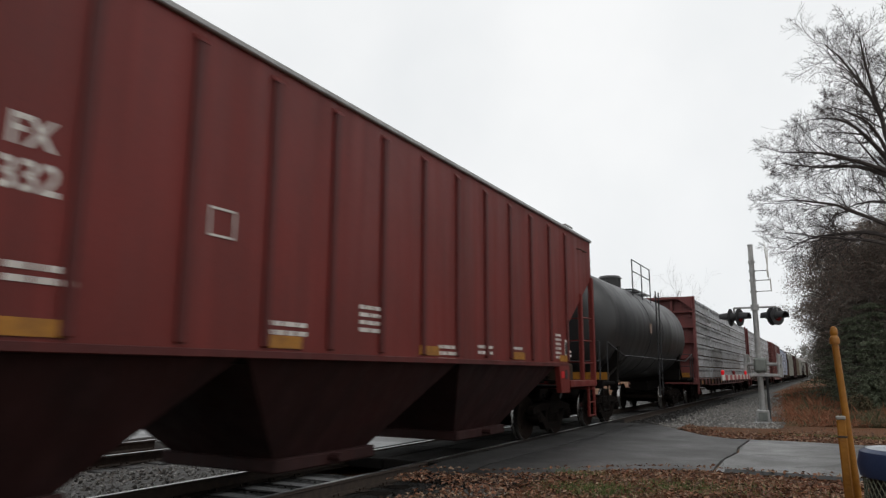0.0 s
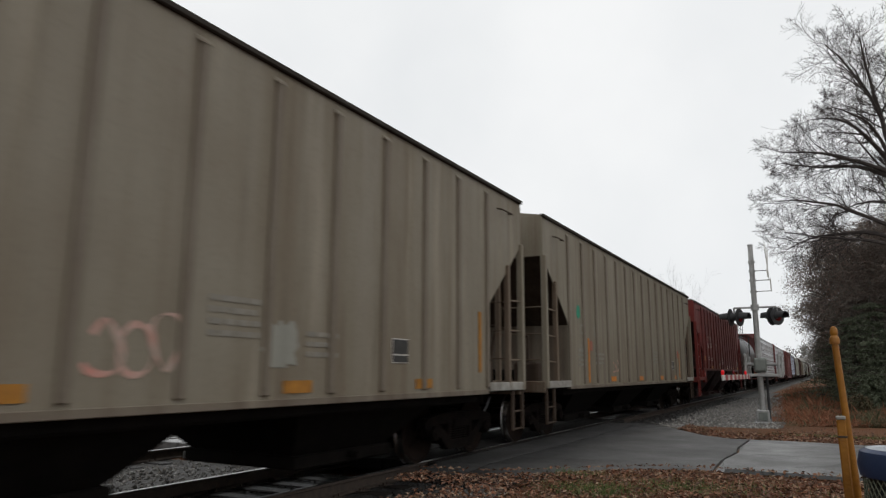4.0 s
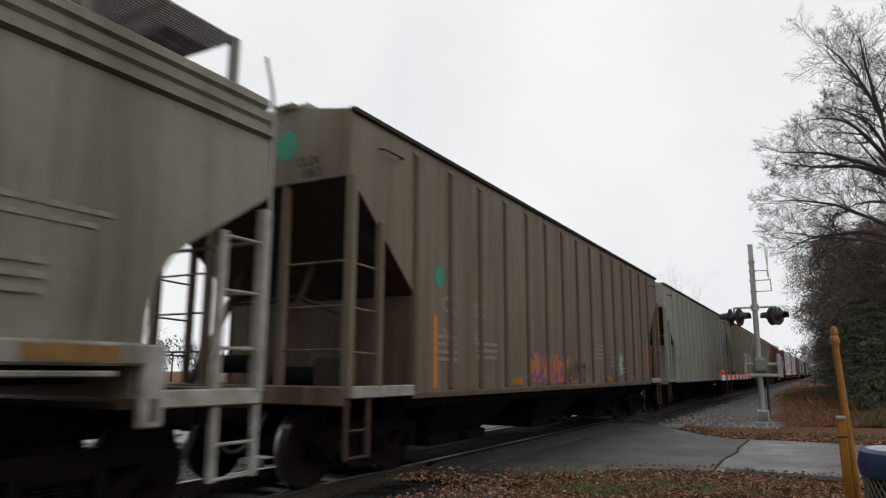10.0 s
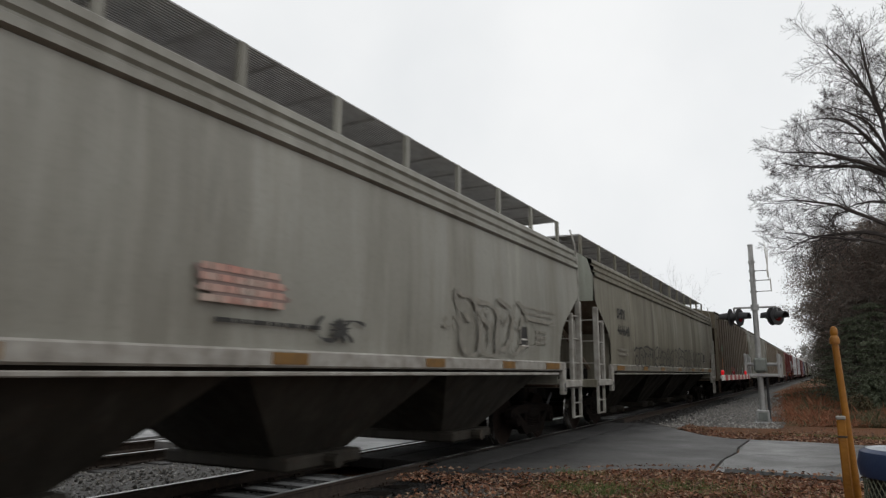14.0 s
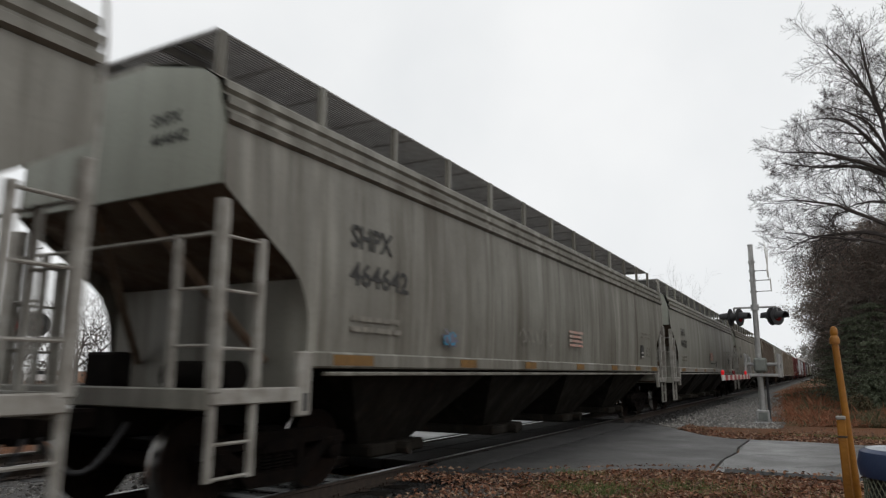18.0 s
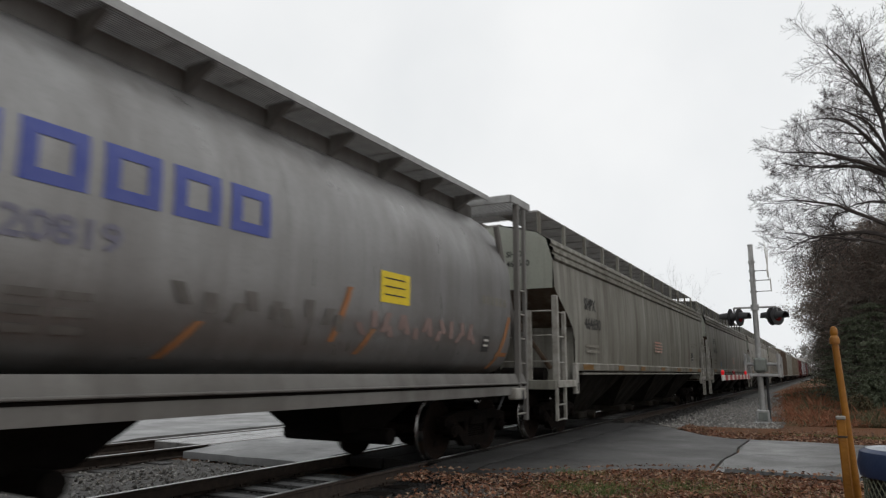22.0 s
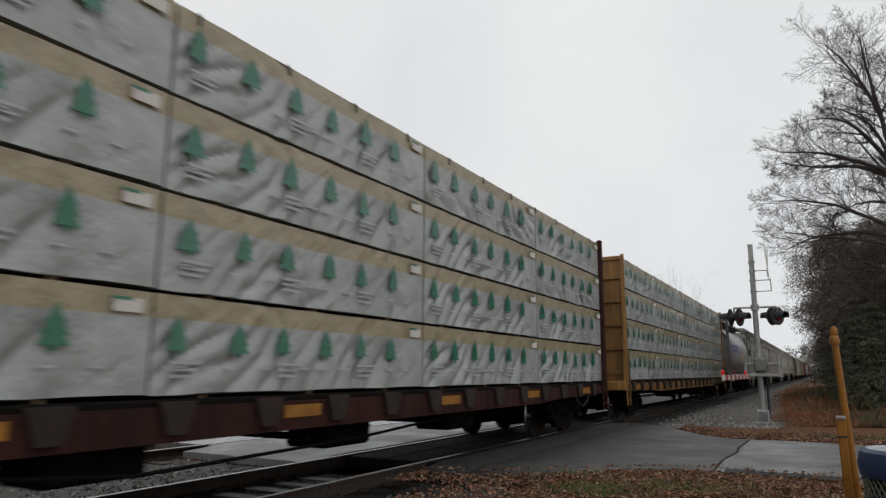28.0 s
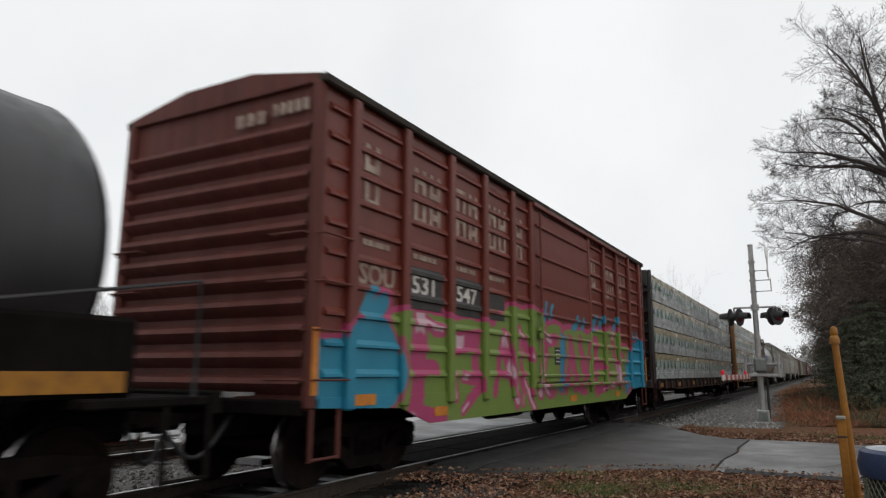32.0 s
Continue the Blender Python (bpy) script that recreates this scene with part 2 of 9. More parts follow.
# ---- mesh helpers ----
class Geo:
    """Collects vertices and faces for one mesh."""

    def __init__(self):
        self.v, self.f, self.mi = [], [], []

    def add(self, verts, faces, mi=0):
        o = len(self.v)
        self.v.extend(verts)
        self.f.extend(tuple(i + o for i in fc) for fc in faces)
        self.mi.extend([mi] * len(faces))
        return self

    def box(self, x0, x1, y0, y1, z0, z1, c=0.0, mi=0):
        """A box; c chamfers its twelve edges."""
        if c <= 0:
            vs = [(x, y, z) for x in (x0, x1) for y in (y0, y1) for z in (z0, z1)]
            return self.add(vs, [(0, 1, 3, 2), (4, 6, 7, 5), (0, 4, 5, 1), (2, 3, 7, 6), (0, 2, 6, 4), (1, 5, 7, 3)], mi)
        c = min(c, (x1 - x0) * 0.45, (y1 - y0) * 0.45, (z1 - z0) * 0.45)
        vs, idx = [], {}
        for ix, x in enumerate((x0, x1)):
            for iy, y in enumerate((y0, y1)):
                for iz, z in enumerate((z0, z1)):
                    dx, dy, dz = (c if ix == 0 else -c), (c if iy == 0 else -c), (c if iz == 0 else -c)
                    idx[ix, iy, iz] = len(vs)
                    vs += [(x, y + dy, z + dz), (x + dx, y, z + dz), (x + dx, y + dy, z)]
        g = lambda a, b, d, k: idx[a, b, d] + k
        fs = []
        for s in (0, 1):
            fs.append([g(s, 0, 0, 0), g(s, 1, 0, 0), g(s, 1, 1, 0), g(s, 0, 1, 0)][:: 1 if s else -1])
            fs.append([g(0, s, 0, 1), g(1, s, 0, 1), g(1, s, 1, 1), g(0, s, 1, 1)][:: -1 if s else 1])
            fs.append([g(0, 0, s, 2), g(1, 0, s, 2), g(1, 1, s, 2), g(0, 1, s, 2)][:: 1 if s else -1])
        for a in (0, 1):
            for b in (0, 1):
                fs.append([g(a, b, 0, 0), g(a, b, 1, 0), g(a, b, 1, 1), g(a, b, 0, 1)][:: 1 if a == b else -1])
                fs.append([g(a, 0, b, 0), g(a, 1, b, 0), g(a, 1, b, 2), g(a, 0, b, 2)][:: -1 if a == b else 1])
                fs.append([g(0, a, b, 1), g(1, a, b, 1), g(1, a, b, 2), g(0, a, b, 2)][:: 1 if a == b else -1])
                for d in (0, 1):
                    fs.append([g(a, b, d, 0), g(a, b, d, 1), g(a, b, d, 2)][:: 1 if (a + b + d) % 2 else -1])
        return self.add(vs, [tuple(x) for x in fs], mi)

    def prism(self, poly, axis, a, b, mi=0):
        """A flat outline extruded along an axis; the outline's pairs are the other two axes in order."""
        def put(p, t):
            return {"x": (t, p[0], p[1]), "y": (p[0], t, p[1]), "z": (p[0], p[1], t)}[axis]
        k = len(poly)
        vs = [put(p, a) for p in poly] + [put(p, b) for p in poly]
        fs = [tuple(range(k))[::-1], tuple(range(k, 2 * k))] + [(i, (i + 1) % k, (i + 1) % k + k, i + k) for i in range(k)]
        return self.add(vs, fs, mi)

    def tube(self, p, q, r0, r1=None, seg=6, cap=True, mi=0):
        r1 = r0 if r1 is None else r1
        p, q = Vector(p), Vector(q)
        d = (q - p).normalized()
        u = d.cross(Vector((0, 0, 1)) if abs(d.z) < 0.9 else Vector((1, 0, 0))).normalized()
        w = d.cross(u)
        vs = []
        for c, r in ((p, r0), (q, r1)):
            for i in range(seg):
                a = 2 * math.pi * i / seg
                vs.append(tuple(c + (u * math.cos(a) + w * math.sin(a)) * r))
        fs = [(i, (i + 1) % seg, (i + 1) % seg + seg, i + seg) for i in range(seg)]
        if cap:
            fs += [tuple(range(seg))[::-1], tuple(range(seg, 2 * seg))]
        return self.add(vs, fs, mi)

    def pipe(self, pts, r, seg=6):
        """A bent round bar along a line of points, in one piece."""
        ps = [Vector(p) for p in pts]
        vs, fs, k = [], [], len(ps)
        for i, p in enumerate(ps):
            d = (ps[min(i + 1, k - 1)] - ps[max(i - 1, 0)]).normalized()
            u = d.cross(Vector((0, 0, 1)) if abs(d.z) < 0.9 else Vector((1, 0, 0))).normalized()
            w = d.cross(u)
            if i and u.dot(last) < 0:
                u, w = -u, -w
            last = u
            vs += [tuple(p + (u * math.cos(2 * math.pi * j / seg) + w * math.sin(2 * math.pi * j / seg)) * r) for j in range(seg)]
        for i in range(k - 1):
            fs += [(i * seg + j, i * seg + (j + 1) % seg, (i + 1) * seg + (j + 1) % seg, (i + 1) * seg + j) for j in range(seg)]
        fs += [tuple(range(seg))[::-1], tuple(range((k - 1) * seg, k * seg))]
        return self.add(vs, fs)

    def lathe(self, prof, axis, centre, seg=24, mi=0, arc=(0.0, 2 * math.pi)):
        """A profile of (along, radius) pairs turned round an axis through centre."""
        cx, cy, cz = centre
        vs, fs = [], []
        full = abs(arc[1] - arc[0] - 2 * math.pi) < 1e-6
        cols = seg if full else seg + 1
        for t, r in prof:
            for i in range(cols):
                a = arc[0] + (arc[1] - arc[0]) * i / seg
                c, s = math.cos(a) * r, math.sin(a) * r
                vs.append({"x": (cx + t, cy + c, cz + s), "y": (cx + s, cy + t, cz + c), "z": (cx + c, cy + s, cz + t)}[axis])
        for k in range(len(prof) - 1):
            for i in range(cols if full else cols - 1):
                j = (i + 1) % cols
                fs.append((k * cols + i, k * cols + j, (k + 1) * cols + j, (k + 1) * cols + i))
        return self.add(vs, fs, mi)

    def mesh(self, name, mats, angle=35):
        me = bpy.data.meshes.new(name)
        me.from_pydata(self.v, [], self.f)
        for m in mats if isinstance(mats, (list, tuple)) else [mats]:
            me.materials.append(m)
        if any(self.mi):
            me.polygons.foreach_set("material_index", self.mi)
        bm = bmesh.new()
        bm.from_mesh(me)
        bmesh.ops.recalc_face_normals(bm, faces=bm.faces)
        bm.to_mesh(me)
        bm.free()
        if angle:
            me.shade_smooth()
            me.set_sharp_from_angle(angle=radians(angle))
        return me


def part(name, geo, mats, parent=None, label="", at=(0, 0, 0), angle=35):
    me = geo if isinstance(geo, bpy.types.Mesh) else geo.mesh(name, mats, angle)
    ob = new(name, me)
    if parent:
        ob.parent = parent
    ob.location = at
    return tagged(ob, label)


def thing(name, label, category, group="", at=(0, 0, 0), kind=""):
    ob = new(name)
    ob.location = at
    return tagged(ob, label, category, group, kind)


def lettering(text, size, mat, parent, x, y, z, name="lettering", stretch=1.0, side=1, label="", shear=0.0, end=0):
    """Stencilled characters on a vehicle's side (facing +x for side 1) or on its rear end."""
    cu = bpy.data.curves.new(name, "FONT")
    cu.body, cu.size, cu.shear, cu.offset = text, size, shear, 0.024 * size
    cu.resolution_u = 2
    tmp = bpy.data.objects.new(name, cu)
    scene.collection.objects.link(tmp)
    me = bpy.data.meshes.new_from_object(tmp.evaluated_get(bpy.context.evaluated_depsgraph_get()))
    bpy.data.objects.remove(tmp)
    me.materials.clear()
    me.materials.append(mat)
    ob = new(name, me)
    ob.parent = parent
    turn = pose(0, 0, 0, 90, 0, 90) if not end else pose(0, 0, 0, 90, 0, 0)
    ob.matrix_local = Matrix.Translation((x, y, z)) @ turn @ Matrix.Diagonal((stretch, 1, 1, 1))
    return tagged(ob, label)


def plate(parent, name, mat, x, y0, y1, z0, z1, th=0.006, label=""):
    return part(name, Geo().box(x, x + th, y0, y1, z0, z1), mat, parent, label)


def bars(parent, mat, x, y0, z0, rows, w, h, gap, name="stencil_line", seed=1):
    """Unreadable small print: short bars in rows, as one flat part."""
    rnd, g = random.Random(seed), Geo()
    for r in range(rows):
        y = y0
        while y < y0 + w * 0.92:
            k = min(rnd.uniform(0.06, 0.2), y0 + w - y)
            g.box(x, x + 0.004, y, y + k, z0 - r * (h + gap), z0 - r * (h + gap) + h)
            y += k + 0.03
    return tagged(part(name, g, mat, parent, angle=0), kind="stuff")


def spray(parent, mat, x, y0, y1, z0, z1, strokes, width, seed, name="graffiti", label=""):
    """Looping spray-paint strokes on a side sheet, one ribbon a stroke."""
    rnd = random.Random(seed)
    step = (y1 - y0) / strokes
    for k in range(strokes):
        cy, cz = y0 + (k + 0.5) * step, (z0 + z1) / 2 + rnd.uniform(-0.08, 0.08) * (z1 - z0)
        ry, rz = step * rnd.uniform(0.42, 0.62), (z1 - z0) * rnd.uniform(0.34, 0.5)
        a0, span, turnz = rnd.uniform(0, 6.28), rnd.uniform(3.6, 6.2), rnd.uniform(-0.7, 0.7)
        pts = []
        for i in range(17):
            a = a0 + span * i / 16
            pts.append((cy + ry * math.cos(a) + turnz * ry * math.sin(2 * a) * 0.5, cz + rz * math.sin(a)))
        vs, fs = [], []
        for i, (ya, za) in enumerate(pts):
            yb, zb = pts[min(i + 1, 16)]
            yc, zc = pts[max(i - 1, 0)]
            dy, dz = yb - yc, zb - zc
            n = math.hypot(dy, dz) or 1
            w = width * (0.7 + 0.5 * math.sin(i * 0.9 + k)) / 2
            e = 0.0012 * (k % 4) + 0.00006 * i
            vs += [(x + e, ya + dz / n * w, za - dy / n * w), (x + e, ya - dz / n * w, za + dy / n * w)]
        fs = [(2 * i, 2 * i + 2, 2 * i + 3, 2 * i + 1) for i in range(16)]
        part(name, Geo().add(vs, fs), mat, parent, label, angle=0)


def blob(parent, mat, x, y0, y1, z0, z1, seed, name="graffiti", label="", k=36, rough=0.25):
    """A filled, ragged patch of spray paint."""
    rnd = random.Random(seed)
    cy, cz, ry, rz = (y0 + y1) / 2, (z0 + z1) / 2, (y1 - y0) / 2, (z1 - z0) / 2
    ph = [rnd.uniform(0, 6.28) for _ in range(4)]
    poly = []
    for i in range(k):
        a = 2 * math.pi * i / k
        sq = 1 / max(abs(math.cos(a)), abs(math.sin(a))) ** 0.75
        w = sq * (1 - rough / 2 + rough / 2 * math.sin(3 * a + ph[0]) * math.sin(5 * a + ph[1]) + rough / 3 * math.sin(11 * a + ph[2]))
        poly.append((cy + ry * w * math.cos(a), cz + rz * w * math.sin(a)))
    return part(name, Geo().prism(poly, "x", x, x + 0.004), mat, parent, label, angle=0)


def outline_tag(parent, mat, x, y0, y1, z0, z1, n, width, seed, name="graffiti", label=""):
    """A row of fat outlined shapes with a bar inside each, as loops of spray paint."""
    rnd = random.Random(seed)
    step = (y1 - y0) / n
    for k in range(n):
        cy, cz = y0 + (k + 0.5) * step, (z0 + z1) / 2 + rnd.uniform(-0.05, 0.05) * (z1 - z0)
        ry, rz = step * rnd.uniform(0.46, 0.60), (z1 - z0) * rnd.uniform(0.42, 0.54)
        ph, pw, tilt = rnd.uniform(0, 6.28), rnd.uniform(0.5, 0.95), rnd.uniform(-0.35, 0.35)
        outer, bar = [], []
        for i in range(33):
            a = 2 * math.pi * i / 32
            ca, sa = math.cos(a), math.sin(a)
            w = 1 + 0.13 * math.sin(3 * a + ph) + 0.07 * math.sin(5 * a + 2 * ph)
            outer.append((cy + ry * w * math.copysign(abs(ca) ** pw, ca) + tilt * rz * sa, cz + rz * w * math.copysign(abs(sa) ** pw, sa)))
        for i in range(9):
            f = i / 8
            bar.append((cy + ry * (f - 0.5) * 1.1, cz + rz * (0.15 * math.sin(6 * f + ph) + rnd.choice((0.0, 0.04)) + 0.2 * math.sin(ph))))
        stem = [(cy + ry * (0.25 * math.sin(ph) + tilt * (f / 8 - 0.5)), cz + rz * (f / 8 - 0.5) * 1.2) for f in range(9)]
        for q, pts in enumerate((outer, bar, stem) if k % 2 else (outer, bar)):
            vs = []
            for i, (ya, za) in enumerate(pts):
                yb, zb = pts[min(i + 1, len(pts) - 1)]
                yc, zc = pts[max(i - 1, 0)]
                dy, dz = yb - yc, zb - zc
                d = math.hypot(dy, dz) or 1
                w = width * (0.8 + 0.35 * math.sin(i * 0.7 + k)) / 2
                e = 0.0013 * (k % 3) + 0.0006 * q + 0.00003 * i
                vs += [(x + e, ya + dz / d * w, za - dy / d * w), (x + e, ya - dz / d * w, za + dy / d * w)]
            part(name, Geo().add(vs, [(2 * i, 2 * i + 2, 2 * i + 3, 2 * i + 1) for i in range(len(pts) - 1)]), mat, parent, label, angle=0)


def disc(parent, mat, x, y, z, r, name="dot", label="", ez=1.15):
    poly = [(y + r * math.cos(i * math.pi / 10), z + r * ez * math.sin(i * math.pi / 10)) for i in range(20)]
    return part(name, Geo().prism(poly, "x", x, x + 0.004), mat, parent, label, angle=0)


# ---- ground, road and tracks ----
def ground_z(x, y):
    """Height of the soil: level by the road, a little lower along the tracks, rising into the woods."""
    z = -0.05 + 0.02 * noise.noise((x * 0.35, y * 0.35, 0.0)) + 0.012 * noise.noise((x * 1.7, y * 1.7, 3.0))
    if x > -1.0 and y > 17:
        z += min(1.2, 0.05 * (x + 1.0)) * min(1.0, (y - 17) / 10)
    return z


def ballast_edge(y):
    """Where the ballast shoulder gives way to the grassy verge, beyond the road."""
    return max(-3.1, -1.25 - 0.05 * max(0.0, y - 21.0))


def make_ground():
    xs = [-900, -400, -200, -110, -70, -50] + [-40 + i * 2.0 for i in range(14)] + [-12.6 + 0.55 * i for i in range(40)] + [10 + 2.5 * i for i in range(12)] + [50, 70, 110, 200, 400, 900]
    ys = [-900, -500, -250, -120, -60, -30, -14, -6, -2] + [0.5 * i for i in range(0, 60)] + [30 + 2.5 * i for i in range(24)] + [95, 110, 140, 190, 260, 350, 500, 750, 1100]
    vs, fs = [], []
    for y in ys:
        for x in xs:
            far = max(abs(x), abs(y)) > 120
            z = -0.12 if far else ground_z(x, y)
            if -12.9 < x < -3.3 and not far:
                z = -0.30
            if y > 19.4 and -12.9 < x < ballast_edge(y) - 0.3:
                z = -0.30
            vs.append((x, y, z))
    w = len(xs)
    for j in range(len(ys) - 1):
        for i in range(w - 1):
            fs.append((j * w + i, j * w + i + 1, (j + 1) * w + i + 1, (j + 1) * w + i))
    m, n, l, b = nodes_of("soil_leaf_litter")
    v = coords(n, l)
    c = mixed(n, l, noise_fac(n, l, v, 9.0, 8, 0.7, 0.35, 0.65), (0.095, 0.055, 0.033), (0.18, 0.080, 0.040))
    c = mixed(n, l, noise_fac(n, l, v, 0.45, 4, 0.6, 0.5, 0.64), c, (0.060, 0.075, 0.028), 0.6)
    c = mixed(n, l, noise_fac(n, l, v, 34.0, 6, 0.7, 0.55, 0.7), c, (0.030, 0.022, 0.017), 0.7)
    c = mixed(n, l, noise_fac(n, l, v, 0.16, 3, 0.5, 0.48, 0.6), c, (0.17, 0.058, 0.026), 0.55)
    l.new(c, b.inputs["Base Color"])
    b.inputs["Roughness"].default_value = 0.9
    b.inputs["Specular IOR Level"].default_value = 0.15
    bumped(n, l, b, noise_fac(n, l, v, 26, 6, 0.7, 0.2, 0.8), 0.9, 0.03)
    g = Geo().add(vs, fs)
    tagged(part("ground", g, m, None, angle=60), "leaf-strewn ground of soil, dry grass and moss", "ground", kind="structure")


ROAD_Y0, ROAD_Y1 = 10.35, 15.75


def road_edges(x):
    """Near and far edge of the road at x: it flares out towards the tracks."""
    flare = max(0.0, min(1.0, (-1.6 - x) / 3.0))
    flare = flare * flare * (3 - 2 * flare)
    return ROAD_Y0 - 2.0 * flare, ROAD_Y1 + 3.6 * flare


def make_asphalt(name, base, light, wet, rail_shade=False):
    m, n, l, b = nodes_of(name)
    v = coords(n, l)
    c = mixed(n, l, noise_fac(n, l, v, 70, 4, 0.7, 0.3, 0.7), base, light)
    c = mixed(n, l, noise_fac(n, l, v, 0.5, 4, 0.6, 0.4, 0.7), c, tuple(x * 1.35 for x in light), 0.6)
    c = mixed(n, l, noise_fac(n, l, v, 1.1, 6, 0.65, 0.52, 0.68), c, tuple(x * 0.5 for x in base), 0.7)
    c = mixed(n, l, noise_fac(n, l, v, 6.0, 7, 0.7, 0.5, 0.7), c, tuple(x * 0.7 for x in base), 0.5)
    if rail_shade:
        # shade beside the train painted in, darkening towards the rail, with a ragged edge
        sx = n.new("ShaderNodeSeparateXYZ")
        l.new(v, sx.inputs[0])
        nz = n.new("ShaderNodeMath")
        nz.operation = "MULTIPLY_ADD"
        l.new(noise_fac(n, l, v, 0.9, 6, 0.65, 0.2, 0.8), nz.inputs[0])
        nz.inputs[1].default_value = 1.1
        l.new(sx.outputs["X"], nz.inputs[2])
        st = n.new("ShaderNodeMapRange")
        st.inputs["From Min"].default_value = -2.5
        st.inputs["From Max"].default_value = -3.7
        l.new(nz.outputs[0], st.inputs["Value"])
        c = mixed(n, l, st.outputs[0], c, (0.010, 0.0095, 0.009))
    l.new(c, b.inputs["Base Color"])
    r = n.new("ShaderNodeMapRange")
    r.inputs["To Min"].default_value = wet
    r.inputs["To Max"].default_value = wet + 0.3
    l.new(noise_fac(n, l, v, 0.8, 5, 0.6, 0.35, 0.65), r.inputs["Value"])
    l.new(r.outputs[0], b.inputs["Roughness"])
    bumped(n, l, b, noise_fac(n, l, v, 90, 4, 0.6, 0.2, 0.8), 0.35, 0.006)
    return m


def make_road():
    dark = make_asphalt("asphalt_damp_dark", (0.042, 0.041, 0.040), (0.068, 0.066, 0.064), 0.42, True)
    # black strip by the rail: the train's shade as asphalt colour
    shaded = make_asphalt("asphalt_shade_black", (0.008, 0.0075, 0.007), (0.014, 0.013, 0.012), 0.70)
    pale = make_asphalt("asphalt_worn_pale", (0.088, 0.087, 0.085), (0.128, 0.126, 0.122), 0.30)
    soaked = make_asphalt("asphalt_soaked", (0.135, 0.135, 0.135), (0.185, 0.185, 0.185), 0.36)
    rnd = random.Random(5)

    def sheet(name, x0, x1, step, mat, label, z, wob=0.05, seam=False):
        vs, fs, xs = [], [], []
        x = x0
        while x <= x1 + 1e-6:
            xs.append(x)
            x += step
        rows = 14
        for x in xs:
            a, b = road_edges(x)
            a += rnd.uniform(-wob, wob)
            b += rnd.uniform(-wob, wob)
            for j in range(rows):
                t = j / (rows - 1)
                y = a + (b - a) * t
                edge = 0.05 if j in (0, rows - 1) else 0.0
                dx = 0.0
                if seam and (x == xs[-1] or x == xs[0]):
                    dx = 0.14 * noise.noise((y * 0.9, 4.0, 0)) + 0.05 * noise.noise((y * 4, 1.0, 0))
                vs.append((x + dx, y, z - edge + 0.008 * noise.noise((x * 0.6, y * 0.6, 2.0))))
        top = len(vs)
        vs += [(p[0], p[1], z - 0.16) for p in vs]
        for i in range(len(xs) - 1):
            for j in range(rows - 1):
                k = i * rows + j
                fs.append((k, k + rows, k + rows + 1, k + 1))
        for i in range(len(xs) - 1):
            for j in (0, rows - 1):
                k = i * rows + j
                fs.append((k, k + rows, k + rows + top, k + top))
        for i in (0, len(xs) - 1):
            for j in range(rows - 1):
                k = i * rows + j
                fs.append((k, k + 1, k + 1 + top, k + top))
        tagged(part(name, Geo().add(vs, fs), mat, None, angle=50), label, "road", kind="structure")

    sheet("road_east", -1.40, 60.0, 0.6, pale, "worn pale grey asphalt lane, cracked and damp", -0.010, 0.05, True)
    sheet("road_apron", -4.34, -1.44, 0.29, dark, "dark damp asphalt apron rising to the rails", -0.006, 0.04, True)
    sheet("road_apron_edge", -5.10, -4.36, 0.185, shaded, "asphalt beside the rail, blackened for the train's shade", -0.009, 0.04)
    sheet("road_between_tracks", -9.72, -6.98, 0.34, soaked, "soaked grey asphalt between the two tracks", -0.008)
    sheet("road_west", -60.0, -11.55, 0.6, soaked, "damp grey asphalt road beyond the tracks", -0.012)
    # cracks: thin dark sunk strips with a wandering line
    tar = plain("tar_crack", (0.012, 0.012, 0.012), (0.03, 0.028, 0.026), 12, 0.5)
    for k, (sx, sy, ex, ey, w) in enumerate(((-1.42, 10.3, -1.42, 15.8, 0.007), (-1.35, 12.4, 2.5, 12.9, 0.022), (-0.4, 11.1, 0.9, 12.7, 0.018), (-3.4, 12.2, -1.5, 11.6, 0.016), (0.2, 13.7, 3.2, 13.5, 0.02))):
        g, pts = Geo(), []
        for i in range(19):
            t = i / 18
            pts.append(Vector((sx + (ex - sx) * t + 0.12 * noise.noise((t * 6, k * 3.3, 0)), sy + (ey - sy) * t + 0.12 * noise.noise((t * 6, k * 3.3, 9)), 0.006)))
        for a, b in zip(pts, pts[1:]):
            d = (b - a).normalized()
            o = Vector((-d.y, d.x, 0)) * w * rnd.uniform(0.5, 1.1)
            g.add([tuple(a - o), tuple(b - o), tuple(b + o), tuple(a + o)], [(0, 1, 2, 3)])
        tagged(part("road_crack", g, tar, None, angle=0), "dark crack in the asphalt", "crack", kind="structure")


def make_shaded_edge():
    """Broken edge of the asphalt along the near verge, its shade painted as a black strip."""
    tar = plain("edge_shade", (0.010, 0.010, 0.010), (0.020, 0.019, 0.018), 9, 0.6)
    rnd, g, x = random.Random(31), Geo(), -1.3
    pts = []
    while x < 3.4:
        y = road_edges(x)[0]
        wide = 0.07 + 0.10 * max(0.0, noise.noise((x * 1.4, 3.0, 0))) + 0.02 * rnd.random()
        pts.append((x, y - 0.05, y + wide))
        x += 0.09
    for a, b in zip(pts, pts[1:]):
        g.add([(a[0], a[1], -0.03), (b[0], b[1], -0.03), (b[0], b[2], 0.004), (a[0], a[2], 0.004)], [(0, 1, 2, 3)])
    tagged(part("road_edge", g, tar, None, angle=0), "broken asphalt edge with its shade painted black", "road edge", kind="structure")


